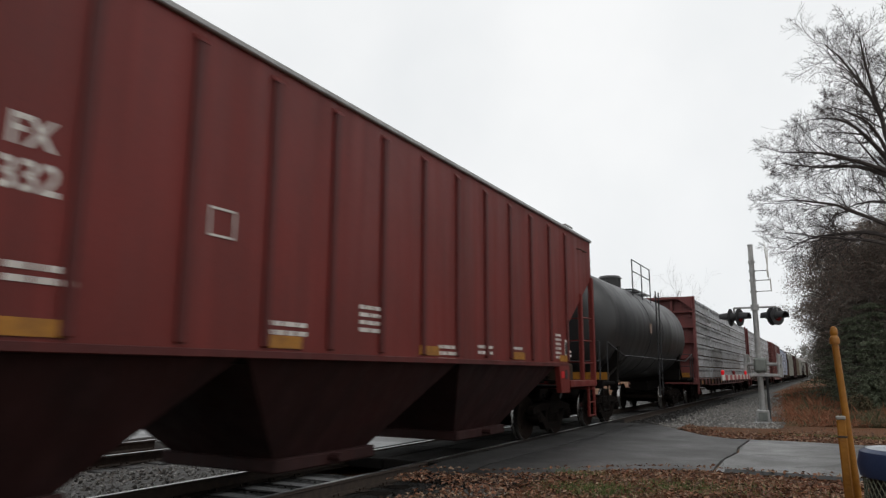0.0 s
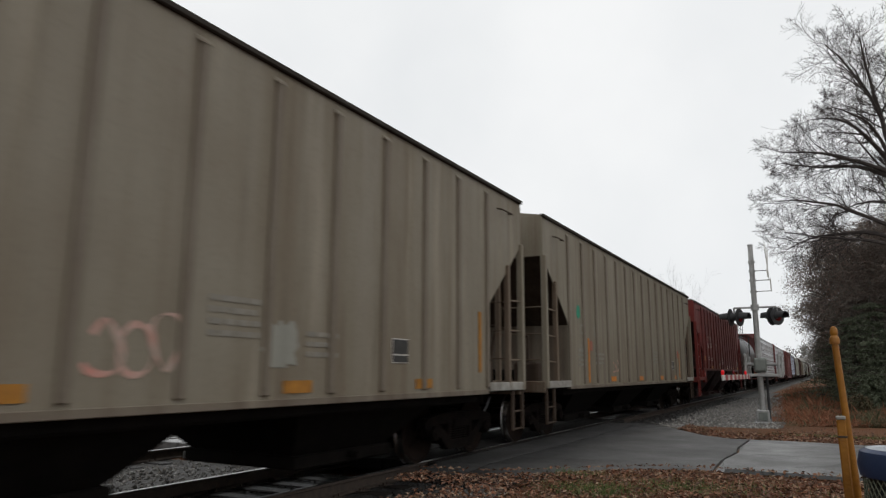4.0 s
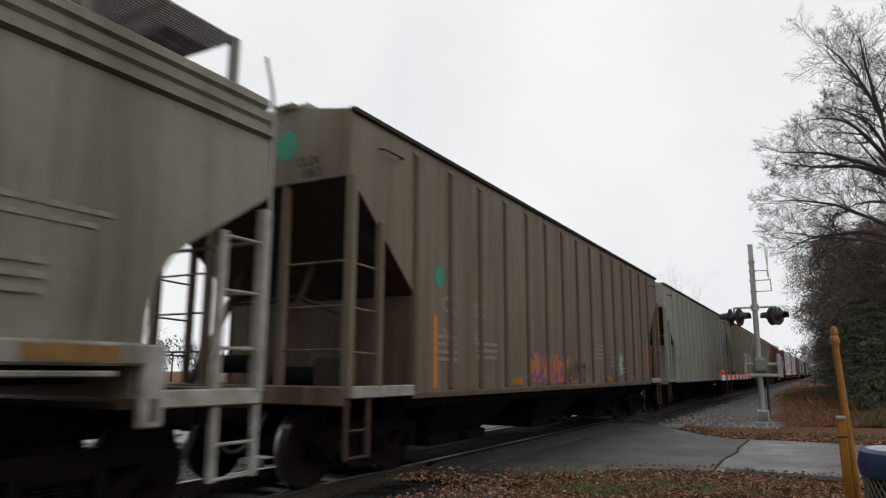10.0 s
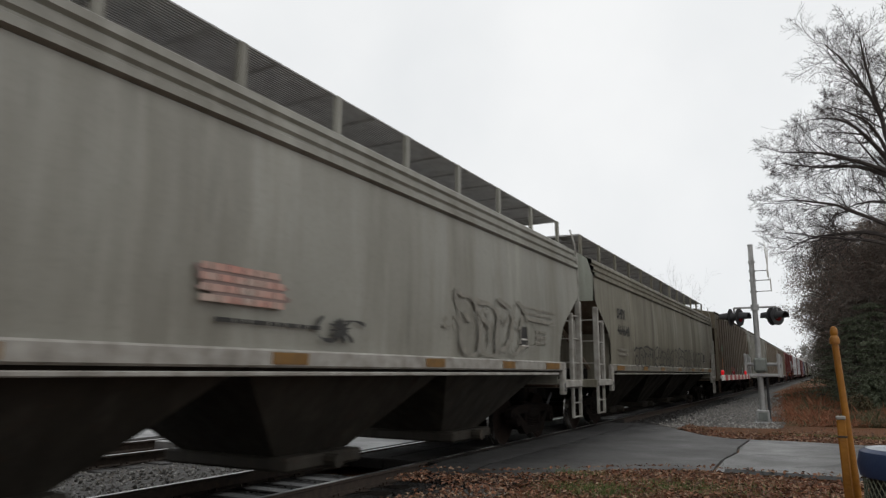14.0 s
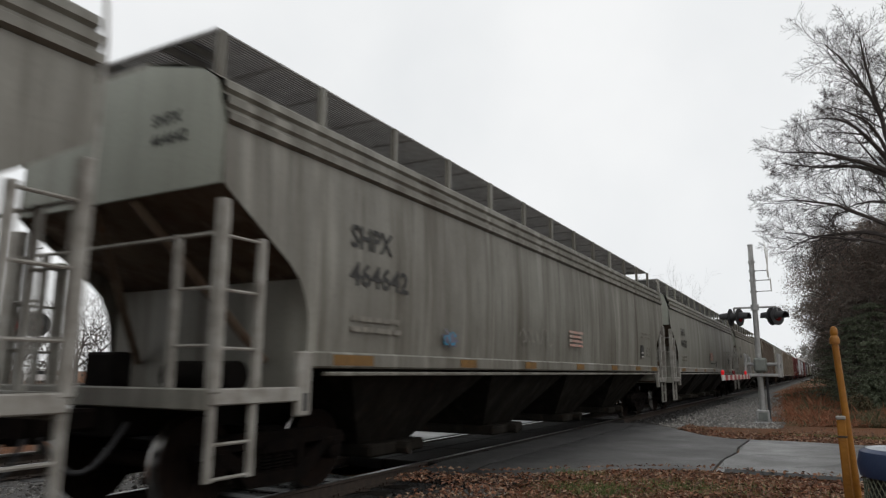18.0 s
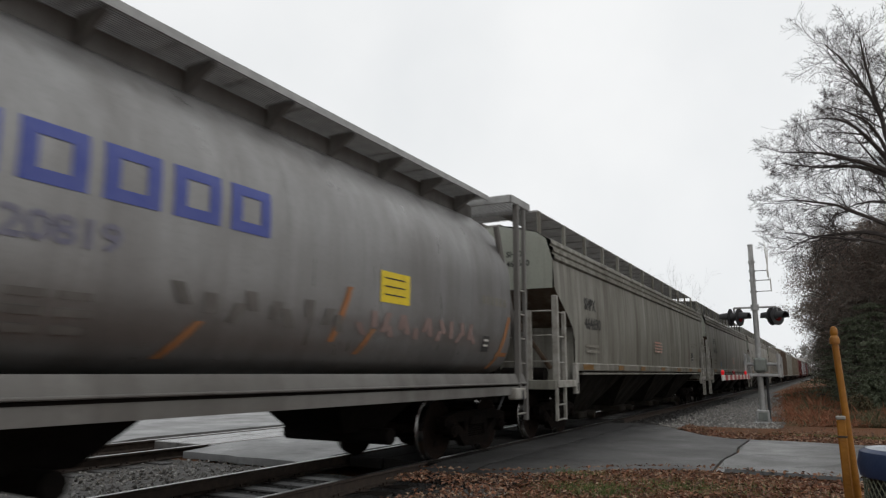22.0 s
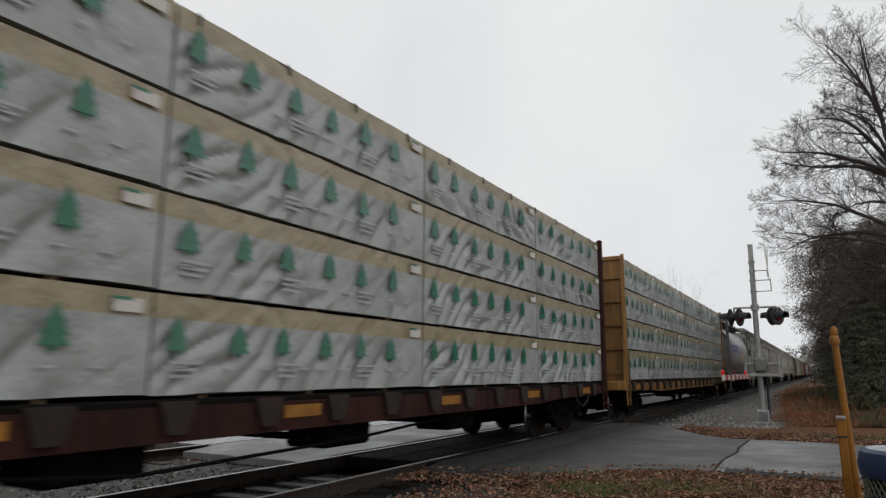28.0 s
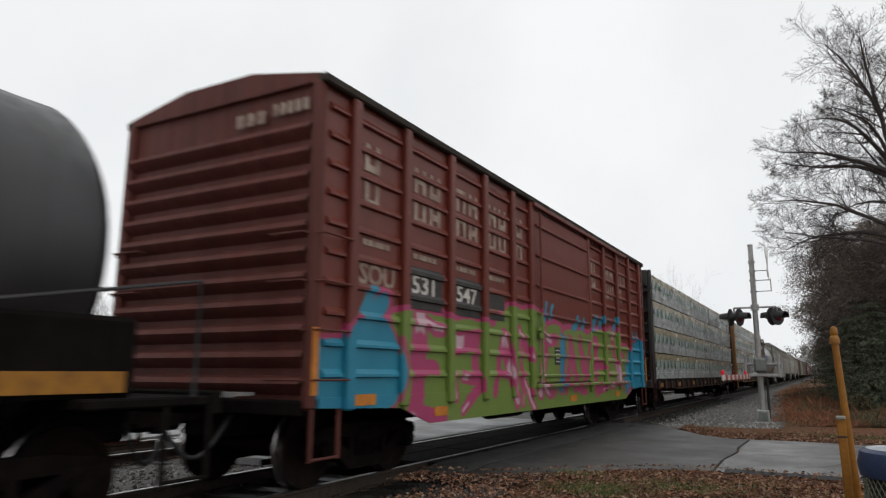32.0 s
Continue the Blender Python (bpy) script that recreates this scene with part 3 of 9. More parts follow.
def make_ballast():
    m, n, l, b = nodes_of("ballast_bed")
    v = coords(n, l)
    vo = n.new("ShaderNodeTexVoronoi")
    vo.inputs["Scale"].default_value = 17
    l.new(v, vo.inputs["Vector"])
    c = mixed(n, l, vo.outputs["Distance"], (0.165, 0.155, 0.143), (0.030, 0.028, 0.026), 1.6)
    c = mixed(n, l, noise_fac(n, l, v, 0.7, 4), c, (0.060, 0.052, 0.044), 0.6)
    # near-track stone is blackened for the train's shade, over oily grime
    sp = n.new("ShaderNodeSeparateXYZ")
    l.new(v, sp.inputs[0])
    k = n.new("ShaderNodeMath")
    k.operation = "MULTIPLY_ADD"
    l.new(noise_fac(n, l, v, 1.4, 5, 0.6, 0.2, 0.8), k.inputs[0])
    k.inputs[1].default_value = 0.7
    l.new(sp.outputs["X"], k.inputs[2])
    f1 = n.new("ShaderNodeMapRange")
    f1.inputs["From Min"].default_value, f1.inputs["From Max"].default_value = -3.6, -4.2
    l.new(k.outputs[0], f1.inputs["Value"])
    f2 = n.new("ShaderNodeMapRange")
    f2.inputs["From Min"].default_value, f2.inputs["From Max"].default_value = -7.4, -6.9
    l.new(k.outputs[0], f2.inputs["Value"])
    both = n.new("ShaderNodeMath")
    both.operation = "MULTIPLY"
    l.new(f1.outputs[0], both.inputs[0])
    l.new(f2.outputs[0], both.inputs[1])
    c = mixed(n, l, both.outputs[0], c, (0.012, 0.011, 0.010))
    l.new(c, b.inputs["Base Color"])
    b.inputs["Roughness"].default_value = 0.75
    bumped(n, l, b, vo.outputs["Distance"], 1.0, -0.03)
    for k, (y0, y1) in enumerate(((-340, 8.25), (19.45, 900))):
        g = Geo()
        prof = [(-15.2, -0.42), (-13.0, -0.19), (-3.95, -0.155), (-2.05, -0.045)] if k else [(-15.2, -0.42), (-13.0, -0.19), (-3.95, -0.185), (-3.3, -0.30)]
        cuts = [y0, -60, -20, 0, 2, 4, 6, 7, y1] if k == 0 else [y0, 21, 23, 26, 30, 36, 45, 60, 100, 200, y1]
        vs = [(ballast_edge(y) + 0.25 if k and i == 3 else x, y, z + 0.02 * noise.noise((x, y * 0.8, 0))) for y in cuts for i, (x, z) in enumerate(prof)]
        fs = [(j * 4 + i, j * 4 + i + 1, (j + 1) * 4 + i + 1, (j + 1) * 4 + i) for j in range(len(cuts) - 1) for i in range(3)]
        tagged(part("ballast_bed", g.add(vs, fs), m, None, angle=60), "grey crushed-stone ballast bed under the tracks", "ballast", kind="structure")
    # loose stones on the bed, nearest stretches only
    rnd, g = random.Random(11), Geo()
    base = [(1, 0, 0), (-1, 0, 0), (0, 1, 0), (0, -1, 0), (0, 0, 1), (0, 0, -1)]
    tri = [(0, 2, 4), (2, 1, 4), (1, 3, 4), (3, 0, 4), (2, 0, 5), (1, 2, 5), (3, 1, 5), (0, 3, 5)]

    def stone(x, y, z, r):
        q = Euler((rnd.uniform(0, 6), rnd.uniform(0, 6), rnd.uniform(0, 6))).to_matrix()
        s = [r * rnd.uniform(0.6, 1.25) for _ in range(3)]
        g.add([tuple(q @ Vector((p[0] * s[0], p[1] * s[1], p[2] * s[2] * 0.8)) + Vector((x, y, z))) for p in base], tri, 1 if -7.3 < x + rnd.uniform(-0.25, 0.25) < -4.25 else 0)

    for _ in range(9000):
        y = 3.4 + 5.2 * rnd.random()
        x = rnd.uniform(-12.6, -3.2)
        if abs(abs(x - TRACK_X) - 0.7175) < 0.1 or abs(abs(x - TRACK2_X) - 0.7175) < 0.1:
            continue
        inside = abs(x - TRACK_X) < 1.28 or abs(x - TRACK2_X) < 1.28
        if inside and (y % 0.52) < 0.27:
            continue
        stone(x, y, -0.185 - 0.12 * max(0, min(1, (x + 3.95) / 0.7)) + rnd.uniform(-0.03, 0.015) - (0.02 if inside else 0), rnd.uniform(0.018, 0.04))
    for _ in range(12000):
        y = 19.3 + 26 * rnd.random() ** 1.6
        x = rnd.uniform(-5.2, ballast_edge(y) + 0.15)
        stone(x, y, -0.165 + 0.11 * max(0, min(1, (x + 3.95) / (ballast_edge(y) + 4.2))) + rnd.uniform(-0.02, 0.015), rnd.uniform(0.02, 0.045))
    for _ in range(1500):
        x = rnd.uniform(-4.9, -2.9)
        y = rnd.uniform(4.0, 8.6)
        stone(x, y, -0.20 + rnd.uniform(-0.03, 0.03) - 0.06 * max(0, x + 4), rnd.uniform(0.012, 0.03))
    sm = varied("ballast_stone", [(0.29, 0.28, 0.26), (0.20, 0.188, 0.175), (0.14, 0.132, 0.122), (0.34, 0.33, 0.31), (0.105, 0.097, 0.090), (0.235, 0.215, 0.188)], 0.7)
    # stones along the near track carry the same painted shade
    in_shade = varied("ballast_stone_shaded", [(0.016, 0.015, 0.014), (0.024, 0.021, 0.019), (0.011, 0.010, 0.0095), (0.034, 0.030, 0.027)], 0.6)
    tagged(part("ballast_stones", g, [sm, in_shade], None, angle=0), "loose grey crushed ballast stones", "gravel", kind="stuff")


def make_track(name, cx, label, in_shade):
    track = thing(name, label, "railway track", kind="structure")
    prof = [(-0.07, -0.172), (0.07, -0.172), (0.07, -0.16), (0.012, -0.14), (0.012, -0.045), (0.036, -0.034), (0.036, -0.006), (0.028, 0.0), (-0.028, 0.0), (-0.036, -0.006), (-0.036, -0.034), (-0.012, -0.045), (-0.012, -0.14), (-0.07, -0.16)]
    for s in (-1, 1):
        g = Geo()
        for a, b in ((-320, -40), (-40, 40), (40, 880)):
            g.prism([(cx + s * 0.7535 + p[0], p[1]) for p in prof], "y", a, b)
        g.mi = [1 if all(abs(g.v[i][2]) < 0.007 for i in fc) else 0 for fc in g.f]
        part("rail", g, [RAILSIDE, RAILTOP], track)
    rnd = random.Random(int(-cx * 10))
    tie = Geo().box(-1.28, 1.28, -0.115, 0.115, -0.36, -0.168, 0.015).mesh("tie", TIE)
    y = 1.04
    while y < 46:
        if not (8.3 < y < 19.4):
            t = part("tie", tie, None, track, at=(cx + rnd.uniform(-0.04, 0.04), y, rnd.uniform(-0.008, 0.008)))
            t.rotation_euler.z = rnd.uniform(-0.02, 0.02)
            if y < 9:
                for s in (-1, 1):
                    pl = Geo().box(-0.17, 0.17, -0.09, 0.09, -0.170, -0.158, 0.004)
                    for px, py in ((-0.12, 0.06), (0.12, -0.06), (-0.095, -0.06), (0.095, 0.06)):
                        pl.box(px - 0.012, px + 0.012, py - 0.012, py + 0.012, -0.16, -0.128)
                    part("tie_plate", pl, RAILSIDE, track, at=(cx + s * 0.7535, y, 0))
        y += 0.52
    g = Geo()
    for y0, y1, st in ((-60, 1, 0.52), (46, 240, 0.52)):
        y = y0
        while y < y1:
            g.box(cx - 1.28, cx + 1.28, y - 0.115, y + 0.115, -0.3, -0.168)
            y += st
    tagged(part("far_ties", g, TIE, track, angle=0), kind="stuff")
    # crossing surface: timber or rubber panels between and beside the rails
    # near-track panels are near black to stand for the train's shade
    if in_shade:
        pm = plain("crossing_panel_shaded", (0.009, 0.0085, 0.008), (0.016, 0.014, 0.013), 5, 0.85, 0, 0.4, 0.12)
    else:
        pm = plain("crossing_panel_wet", (0.155, 0.152, 0.148), (0.085, 0.082, 0.080), 5, 0.26, 0, 0.25, 0.5)
    y = 9.0
    while y < 19.3:
        for x0, x1 in ((-0.64, -0.012), (0.012, 0.64)):
            part("crossing_panel", Geo().box(cx + x0, cx + x1, y + 0.01, y + 1.82, -0.17, -0.012, 0.012), pm, track)
        for x0, x1 in ((-0.925, -0.80), (0.80, 0.925)):
            part("crossing_panel", Geo().box(cx + x0, cx + x1, y + 0.01, y + 1.82, -0.17, -0.010, 0.012), pm, track)
        y += 1.84


make_ground()
make_road()
make_shaded_edge()
make_ballast()
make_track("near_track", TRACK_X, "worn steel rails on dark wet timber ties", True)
make_track("far_track", TRACK2_X, "second line of steel rails on timber ties", False)

# ---- the train ----
TRAIN = []          # (vehicle, y of its middle at 0 s)
WHEELSETS = []      # (wheelset, rest y, axle height)
WHEEL_R = 0.44


def travelled(t):
    """Metres the train has gone since 0 s: it slows a little."""
    return 7.9086 * t - 0.019212 * t * t


def wheel_mesh():
    g = Geo()
    for s in (-1, 1):
        prof = [(0.685, 0.06), (0.685, 0.10), (0.705, 0.15), (0.70, 0.33), (0.675, 0.38), (0.675, 0.465), (0.70, 0.467), (0.712, 0.447), (0.81, 0.436), (0.81, 0.385), (0.775, 0.34), (0.765, 0.17), (0.80, 0.13), (0.80, 0.085)]
        g.lathe([(s * a, r) for a, r in prof], "x", (0, 0, 0), 28)
        k = len(g.f) - 28 * 13
        for i in range(28 * 13):
            if i // 28 in (6, 7):
                g.mi[k + i] = 1
        for h in range(3):
            a = h * 2.094
            g.tube((s * 0.78, math.cos(a) * 0.22, math.sin(a) * 0.22), (s * 0.755, math.cos(a) * 0.22, math.sin(a) * 0.22), 0.05, 0.05, 8)
    g.tube((-1.02, 0, 0), (1.02, 0, 0), 0.075, 0.075, 12)
    return g.mesh("wheelset", [WHEEL, TREAD])


def bogie_mesh():
    g = Geo()
    for s in (-1, 1):
        x0, x1 = (0.93, 1.06) if s > 0 else (-1.06, -0.93)
        # cast side frame: top chord, tension members, columns
        g.prism([(-1.08, 0.58), (-1.02, 0.64), (-0.62, 0.70), (0.62, 0.70), (1.02, 0.64), (1.08, 0.58), (1.08, 0.50), (0.72, 0.55), (-0.72, 0.55), (-1.08, 0.50)], "x", x0, x1)
        g.prism([(-0.86, 0.54), (-0.70, 0.56), (-0.26, 0.30), (0.26, 0.30), (0.70, 0.56), (0.86, 0.54), (0.40, 0.17), (-0.40, 0.17)], "x", x0, x1)
        for y in (-0.34, 0.34):
            g.box(x0, x1, y - 0.055, y + 0.055, 0.28, 0.57, 0.02)
        for y in (-0.865, 0.865):
            g.box(x0 - 0.01, x1 + 0.01, y - 0.15, y + 0.15, 0.47, 0.60, 0.03)
            e = 1.06 if s > 0 else -1.06
            g.tube((e * 0.9, y, WHEEL_R), (e * 1.055, y, WHEEL_R), 0.115, 0.105, 14)
            g.tube((e * 1.055, y, WHEEL_R), (e * 1.075, y, WHEEL_R), 0.06, 0.05, 10)
            for a in range(3):
                g.tube((e * 1.05, y + 0.075 * math.cos(a * 2.1), WHEEL_R + 0.075 * math.sin(a * 2.1)), (e * 1.068, y + 0.075 * math.cos(a * 2.1), WHEEL_R + 0.075 * math.sin(a * 2.1)), 0.016, 0.016, 6)
        # spring nest
        for y in (-0.17, 0.0, 0.17):
            for k in range(5):
                g.tube((s * 0.995, y, 0.305 + k * 0.034), (s * 0.995, y, 0.325 + k * 0.034), 0.072, 0.066, 10)
        g.box(min(s * 0.9, s * 1.09), max(s * 0.9, s * 1.09), -0.27, 0.27, 0.47, 0.62, 0.03)
    g.box(-0.95, 0.95, -0.19, 0.19, 0.50, 0.74, 0.04)
    g.tube((0, 0, 0.70), (0, 0, 0.86), 0.20, 0.20, 14)
    for y in (-0.36, 0.36):
        g.box(-0.84, 0.84, y - 0.05, y + 0.05, 0.34, 0.42, 0.015)
        for s in (-1, 1):
            g.box(s * 0.755 - 0.05, s * 0.755 + 0.05, y - 0.02 + (0.05 if y > 0 else -0.05), y + 0.02 + (0.05 if y > 0 else -0.05), 0.30, 0.56, 0.01)
    # brake beams, rods and levers hang between the wheels
    for y in (-0.30, 0.30):
        g.prism([(y - 0.10, 0.24), (y + 0.10, 0.24), (y + 0.06, 0.50), (y - 0.06, 0.50)], "x", -0.88, 0.88)
    g.box(-0.55, 0.55, -0.70, 0.70, 0.50, 0.60, 0.02)
    for x in (-0.45, 0.30):
        g.box(x - 0.03, x + 0.03, -1.05, 1.05, 0.24, 0.30)
        g.prism([(-0.12, 0.28), (0.0, 0.28), (0.14, 0.74), (0.02, 0.74)], "x", x - 0.03, x + 0.03)
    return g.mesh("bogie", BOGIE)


WHEEL_MESH, BOGIE_MESH = wheel_mesh(), bogie_mesh()


def add_bogies(car, ys, turning=True):
    for y in ys:
        bg = part("bogie", BOGIE_MESH, None, car, "grimy cast-steel bogie", at=(0, y, 0))
        for dy in (-0.865, 0.865):
            ws = part("wheelset", WHEEL_MESH, None, bg, "steel wheelset with bright treads", at=(0, dy, WHEEL_R))
            if turning:
                WHEELSETS.append((ws, dy))


def add_couplers(car, half, sill_z=0.86):
    for s in (-1, 1):
        g = Geo()
        a, b = sorted((s * (half - 0.5), s * (half + 0.30)))
        g.box(-0.11, 0.11, a, b, sill_z - 0.10, sill_z + 0.10, 0.03)
        c, d = sorted((s * (half + 0.24), s * (half + 0.60)))
        g.box(-0.17, 0.12 , c, d, sill_z - 0.16, sill_z + 0.15, 0.05)
        g.tube((0.06, s * (half + 0.52), sill_z - 0.18), (0.06, s * (half + 0.52), sill_z + 0.18), 0.07, 0.07, 10)
        part("coupler", g, BOGIE, car, "rusty cast coupler")
        h = Geo()
        pts = [(0.42, s * (half - 0.1), sill_z - 0.02)]
        for i in range(1, 9):
            t = i / 8
            pts.append((0.42 - 0.25 * t, s * (half - 0.1 + 0.65 * t), sill_z - 0.02 - 0.42 * math.sin(math.pi * t * 0.92)))
        h.pipe(pts, 0.025, 6)
        part("air_hose", h, LAMPBLACK, car, "black rubber brake hose")


def place(car, front, length):
    """Set a vehicle on the near track, its front end at y = front at 0 s."""
    mid = front - length / 2
    car.location = (TRACK_X, mid, 0)
    TRAIN.append((car, mid))


def ladder(car, x0, y0, x1, y1, z0, z1, n, mat, post=0.035, name="ladder", first=None):
    """Two uprights and rungs between two points in plan."""
    g = Geo()
    for x, y in ((x0, y0), (x1, y1)):
        g.box(x - post, x + post, y - post, y + post, z0, z1, 0.008)
    for i in range(n):
        z = z0 + (z1 - z0) * (i + 0.5) / n
        g.tube((x0, y0, z), (x1, y1, z), 0.014, 0.014, 6)
    return part(name, g, mat, car)


def grating(g, x0, x1, y0, y1, z, gap=0.085, bar=0.012, deep=0.035):
    """A running-board grating: long bars and cross bars."""
    x = x0
    while x <= x1 + 1e-6:
        g.box(x - bar, x + bar, y0, y1, z, z + deep)
        x += gap
    y = y0
    while y <= y1 + 1e-6:
        g.box(x0, x1, y - bar, y + bar, z - 0.012, z + 0.02)
        y += 0.9
    return g


def grain_hopper(L, mat, label, sill=1.03, high=False, turning=True, panels=14, rib_mat=None, end_mat=None):
    """Ribbed covered grain hopper with sloped end sheets, open end platforms and three discharge bays."""
    car = thing("covered_hopper", label, "railroad car", "freight train cars")
    W, top, h = 1.58, 4.28, L / 2
    post_mat = mat if high else (end_mat or ENDRUST)
    inset, zs, zc = (1.75, 2.25, 3.40) if high else (1.38, 2.30, 3.48)
    # body: side sheets with the corner cut away, slope sheets, end panels
    for s in (-1, 1):
        g = Geo()
        poly = [(-h + 0.02, top), (-h + 0.02, zc), (-h + inset, zs), (-h + inset, sill), (h - inset, sill), (h - inset, zs), (h - 0.02, zc), (h - 0.02, top)]
        g.prism(poly, "x", s * W, s * (W - 0.02))
        part("side_sheet", g, mat, car)
    for s in (-1, 1):
        part("end_panel", Geo().box(-W, W, min(s * h, s * (h - 0.03)), max(s * h, s * (h - 0.03)), zc, top, 0.008), mat, car)
    for s in (-1, 1):
        g = Geo()
        y0, y1 = s * (h - 0.03), s * (h - inset - 0.45)
        g.add([(-W + 0.02, y0, zc), (W - 0.02, y0, zc), (W - 0.02, y1, zs - 0.35), (-W + 0.02, y1, zs - 0.35)], [(0, 1, 2, 3)])
        yb = s * (h - inset - 0.02)
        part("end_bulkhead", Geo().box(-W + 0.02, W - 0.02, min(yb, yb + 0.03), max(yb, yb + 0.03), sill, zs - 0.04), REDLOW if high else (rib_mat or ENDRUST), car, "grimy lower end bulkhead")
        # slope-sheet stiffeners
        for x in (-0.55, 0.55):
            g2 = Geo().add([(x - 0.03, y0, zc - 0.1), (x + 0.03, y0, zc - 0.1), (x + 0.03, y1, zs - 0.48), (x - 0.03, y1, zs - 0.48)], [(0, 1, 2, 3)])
            part("stiffener", g2, ENDGRIMESHADE, car)
        # slope sheet's dark colour includes the shade of the open end
        part("slope_sheet", g, REDLOW if high else ENDGRIMESHADE, car, "grimy sloped end sheet with its shade painted in")
    # ribs
    span = L - 2 * inset
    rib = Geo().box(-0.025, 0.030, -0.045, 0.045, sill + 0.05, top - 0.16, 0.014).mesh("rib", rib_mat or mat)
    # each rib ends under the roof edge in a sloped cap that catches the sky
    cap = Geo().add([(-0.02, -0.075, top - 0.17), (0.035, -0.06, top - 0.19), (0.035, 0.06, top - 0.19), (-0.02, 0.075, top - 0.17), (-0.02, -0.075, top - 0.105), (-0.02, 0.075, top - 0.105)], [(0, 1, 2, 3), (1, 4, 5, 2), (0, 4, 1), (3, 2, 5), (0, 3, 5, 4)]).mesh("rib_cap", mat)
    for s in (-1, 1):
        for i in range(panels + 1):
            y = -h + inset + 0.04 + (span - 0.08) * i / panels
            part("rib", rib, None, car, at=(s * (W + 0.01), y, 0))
            if s > 0:
                part("rib_cap", cap, None, car, at=(W + 0.01, y, 0))
    # side sill and top chord
    for s in (-1, 1):
        part("side_sill", Geo().box(min(s * (W - 0.05), s * (W + 0.02)), max(s * (W - 0.05), s * (W + 0.02)), -h + inset, h - inset, sill - 0.05, sill + 0.02, 0.006), rib_mat or mat, car)
        # except on red cars, the chord's dark colour paints the roofline's shadow
        part("top_chord", Geo().box(min(s * (W - 0.05), s * (W + 0.045)), max(s * (W - 0.05), s * (W + 0.045)), -h, h, top - 0.045, top + 0.02, 0.012), GREYSTEEL if high else ROOFEDGE, car, "weathered roof edge")
        for e in (-1, 1):
            g = Geo().pipe([(s * W, e * (h - 0.55), top - 0.33), (s * (W + 0.09), e * (h - 0.57), top - 0.35), (s * (W + 0.09), e * (h - 0.98), top - 0.35), (s * W, e * (h - 1.0), top - 0.33)], 0.013)
            part("grab_iron", g, ENDGRIMESHADE, car)
    # roof with hatch trough and running boards
    part("roof", Geo().prism([(-W, top + 0.005), (W, top + 0.005), (0.7, top + 0.16), (-0.7, top + 0.16)], "y", -h + 0.02, h - 0.02), mat, car)
    part("hatch_trough", Geo().box(-0.32, 0.32, -h + 0.7, h - 0.7, top + 0.1, top + 0.30, 0.04), mat, car)
    for s in (-1, 1):
        g = Geo()
        x0, x1 = sorted((s * 1.24, s * 1.56)) if high else sorted((s * 0.45, s * 0.72))
        zz = top + (0.035 if high else 0.18)
        grating(g, x0, x1, -h - 0.05, h + 0.05, zz)
        k = -h + 0.4
        while k < h:
            g.box(min(x0, x1), max(x0, x1), k, k + 0.05, top + (0.0 if high else 0.1), zz, 0)
            k += 1.9
        part("running_board", g, GREYSTEEL if high else mat, car, "galvanised roof walkway grating")
    for s in (-1, 1):
        g = Geo()
        grating(g, -1.2 if high else -0.9, 1.2 if high else 0.9, s * (h - 0.28) - 0.26, s * (h - 0.28) + 0.26, top + (0.33 if high else 0.17))
        part("end_walkway", g, GREYSTEEL, car)
    # end platform: posts, ladders, sill step
    for s in (-1, 1):
        yo, yi = s * (h - 0.05), s * (h - (0.62 if not high else 0.85))
        for sx in (-1, 1):
            part("corner_post", Geo().box(sx * W - 0.055, sx * W + 0.055, yo - 0.05, yo + 0.05, 1.02, zc + 0.02, 0.012), mat, car)
            part("inner_post", Geo().box(sx * (W + 0.0) - 0.045, sx * W + 0.045, yi - 0.045, yi + 0.045, 1.02, zc - 0.42, 0.012), post_mat, car)
            part("end_post", Geo().box(sx * 0.62 - 0.05, sx * 0.62 + 0.05, yo - 0.04, yo + 0.04, 1.1, zc + 0.02, 0.012), post_mat, car)
            for z in (1.52, 2.0, 2.5):
                part("ladder_rung", Geo().tube((sx * W, yo, z), (sx * W, yi, z - 0.02), 0.014, 0.014, 6), post_mat, car)
                part("ladder_rung", Geo().tube((sx * W, yo, z + 0.02), (sx * 0.62, yo, z + 0.02), 0.014, 0.014, 6), post_mat, car)
            g = Geo()
            for y in (yo, s * (h - 0.45)):
                g.box(sx * W - 0.02, sx * W + 0.02, y - 0.03, y + 0.03, 0.38, 1.05)
            for z in (0.40, 0.68):
                g.tube((sx * W, yo, z), (sx * W, s * (h - 0.45), z), 0.016, 0.016, 6)
            part("sill_step", g, mat if high else ENDGRIMESHADE, car)
            part("platform_sill", Geo().box(sx * W - 0.045, sx * W + 0.045, min(s * (h - inset), yo), max(s * (h - inset), yo), 1.02, 1.15, 0.01), STEP if not high else mat, car)
        part("end_sill", Geo().box(-W, W, min(yo - 0.08, yo + 0.08), max(yo - 0.08, yo + 0.08), 0.94, 1.15, 0.015), post_mat, car)
        part("end_deck", Geo().box(-W + 0.1, W - 0.1, min(yo, s * (h - inset)), max(yo, s * (h - inset)), 1.00, 1.04), UNDER, car)
        g = Geo()
        g.tube((-0.2, s * (h - 0.85), 1.22), (0.7, s * (h - 0.85), 1.22), 0.15, 0.15, 14)
        g.tube((-1.1, s * (h - 0.7), 1.4), (-0.5, s * (h - 0.7), 1.4), 0.12, 0.12, 14)
        g.pipe([(-0.5, s * (h - 0.7), 1.4), (-0.3, s * (h - 0.8), 1.25), (1.0, s * (h - 0.85), 1.12)], 0.025)
        part("brake_gear", g, UNDER, car, "air reservoir and brake cylinder")
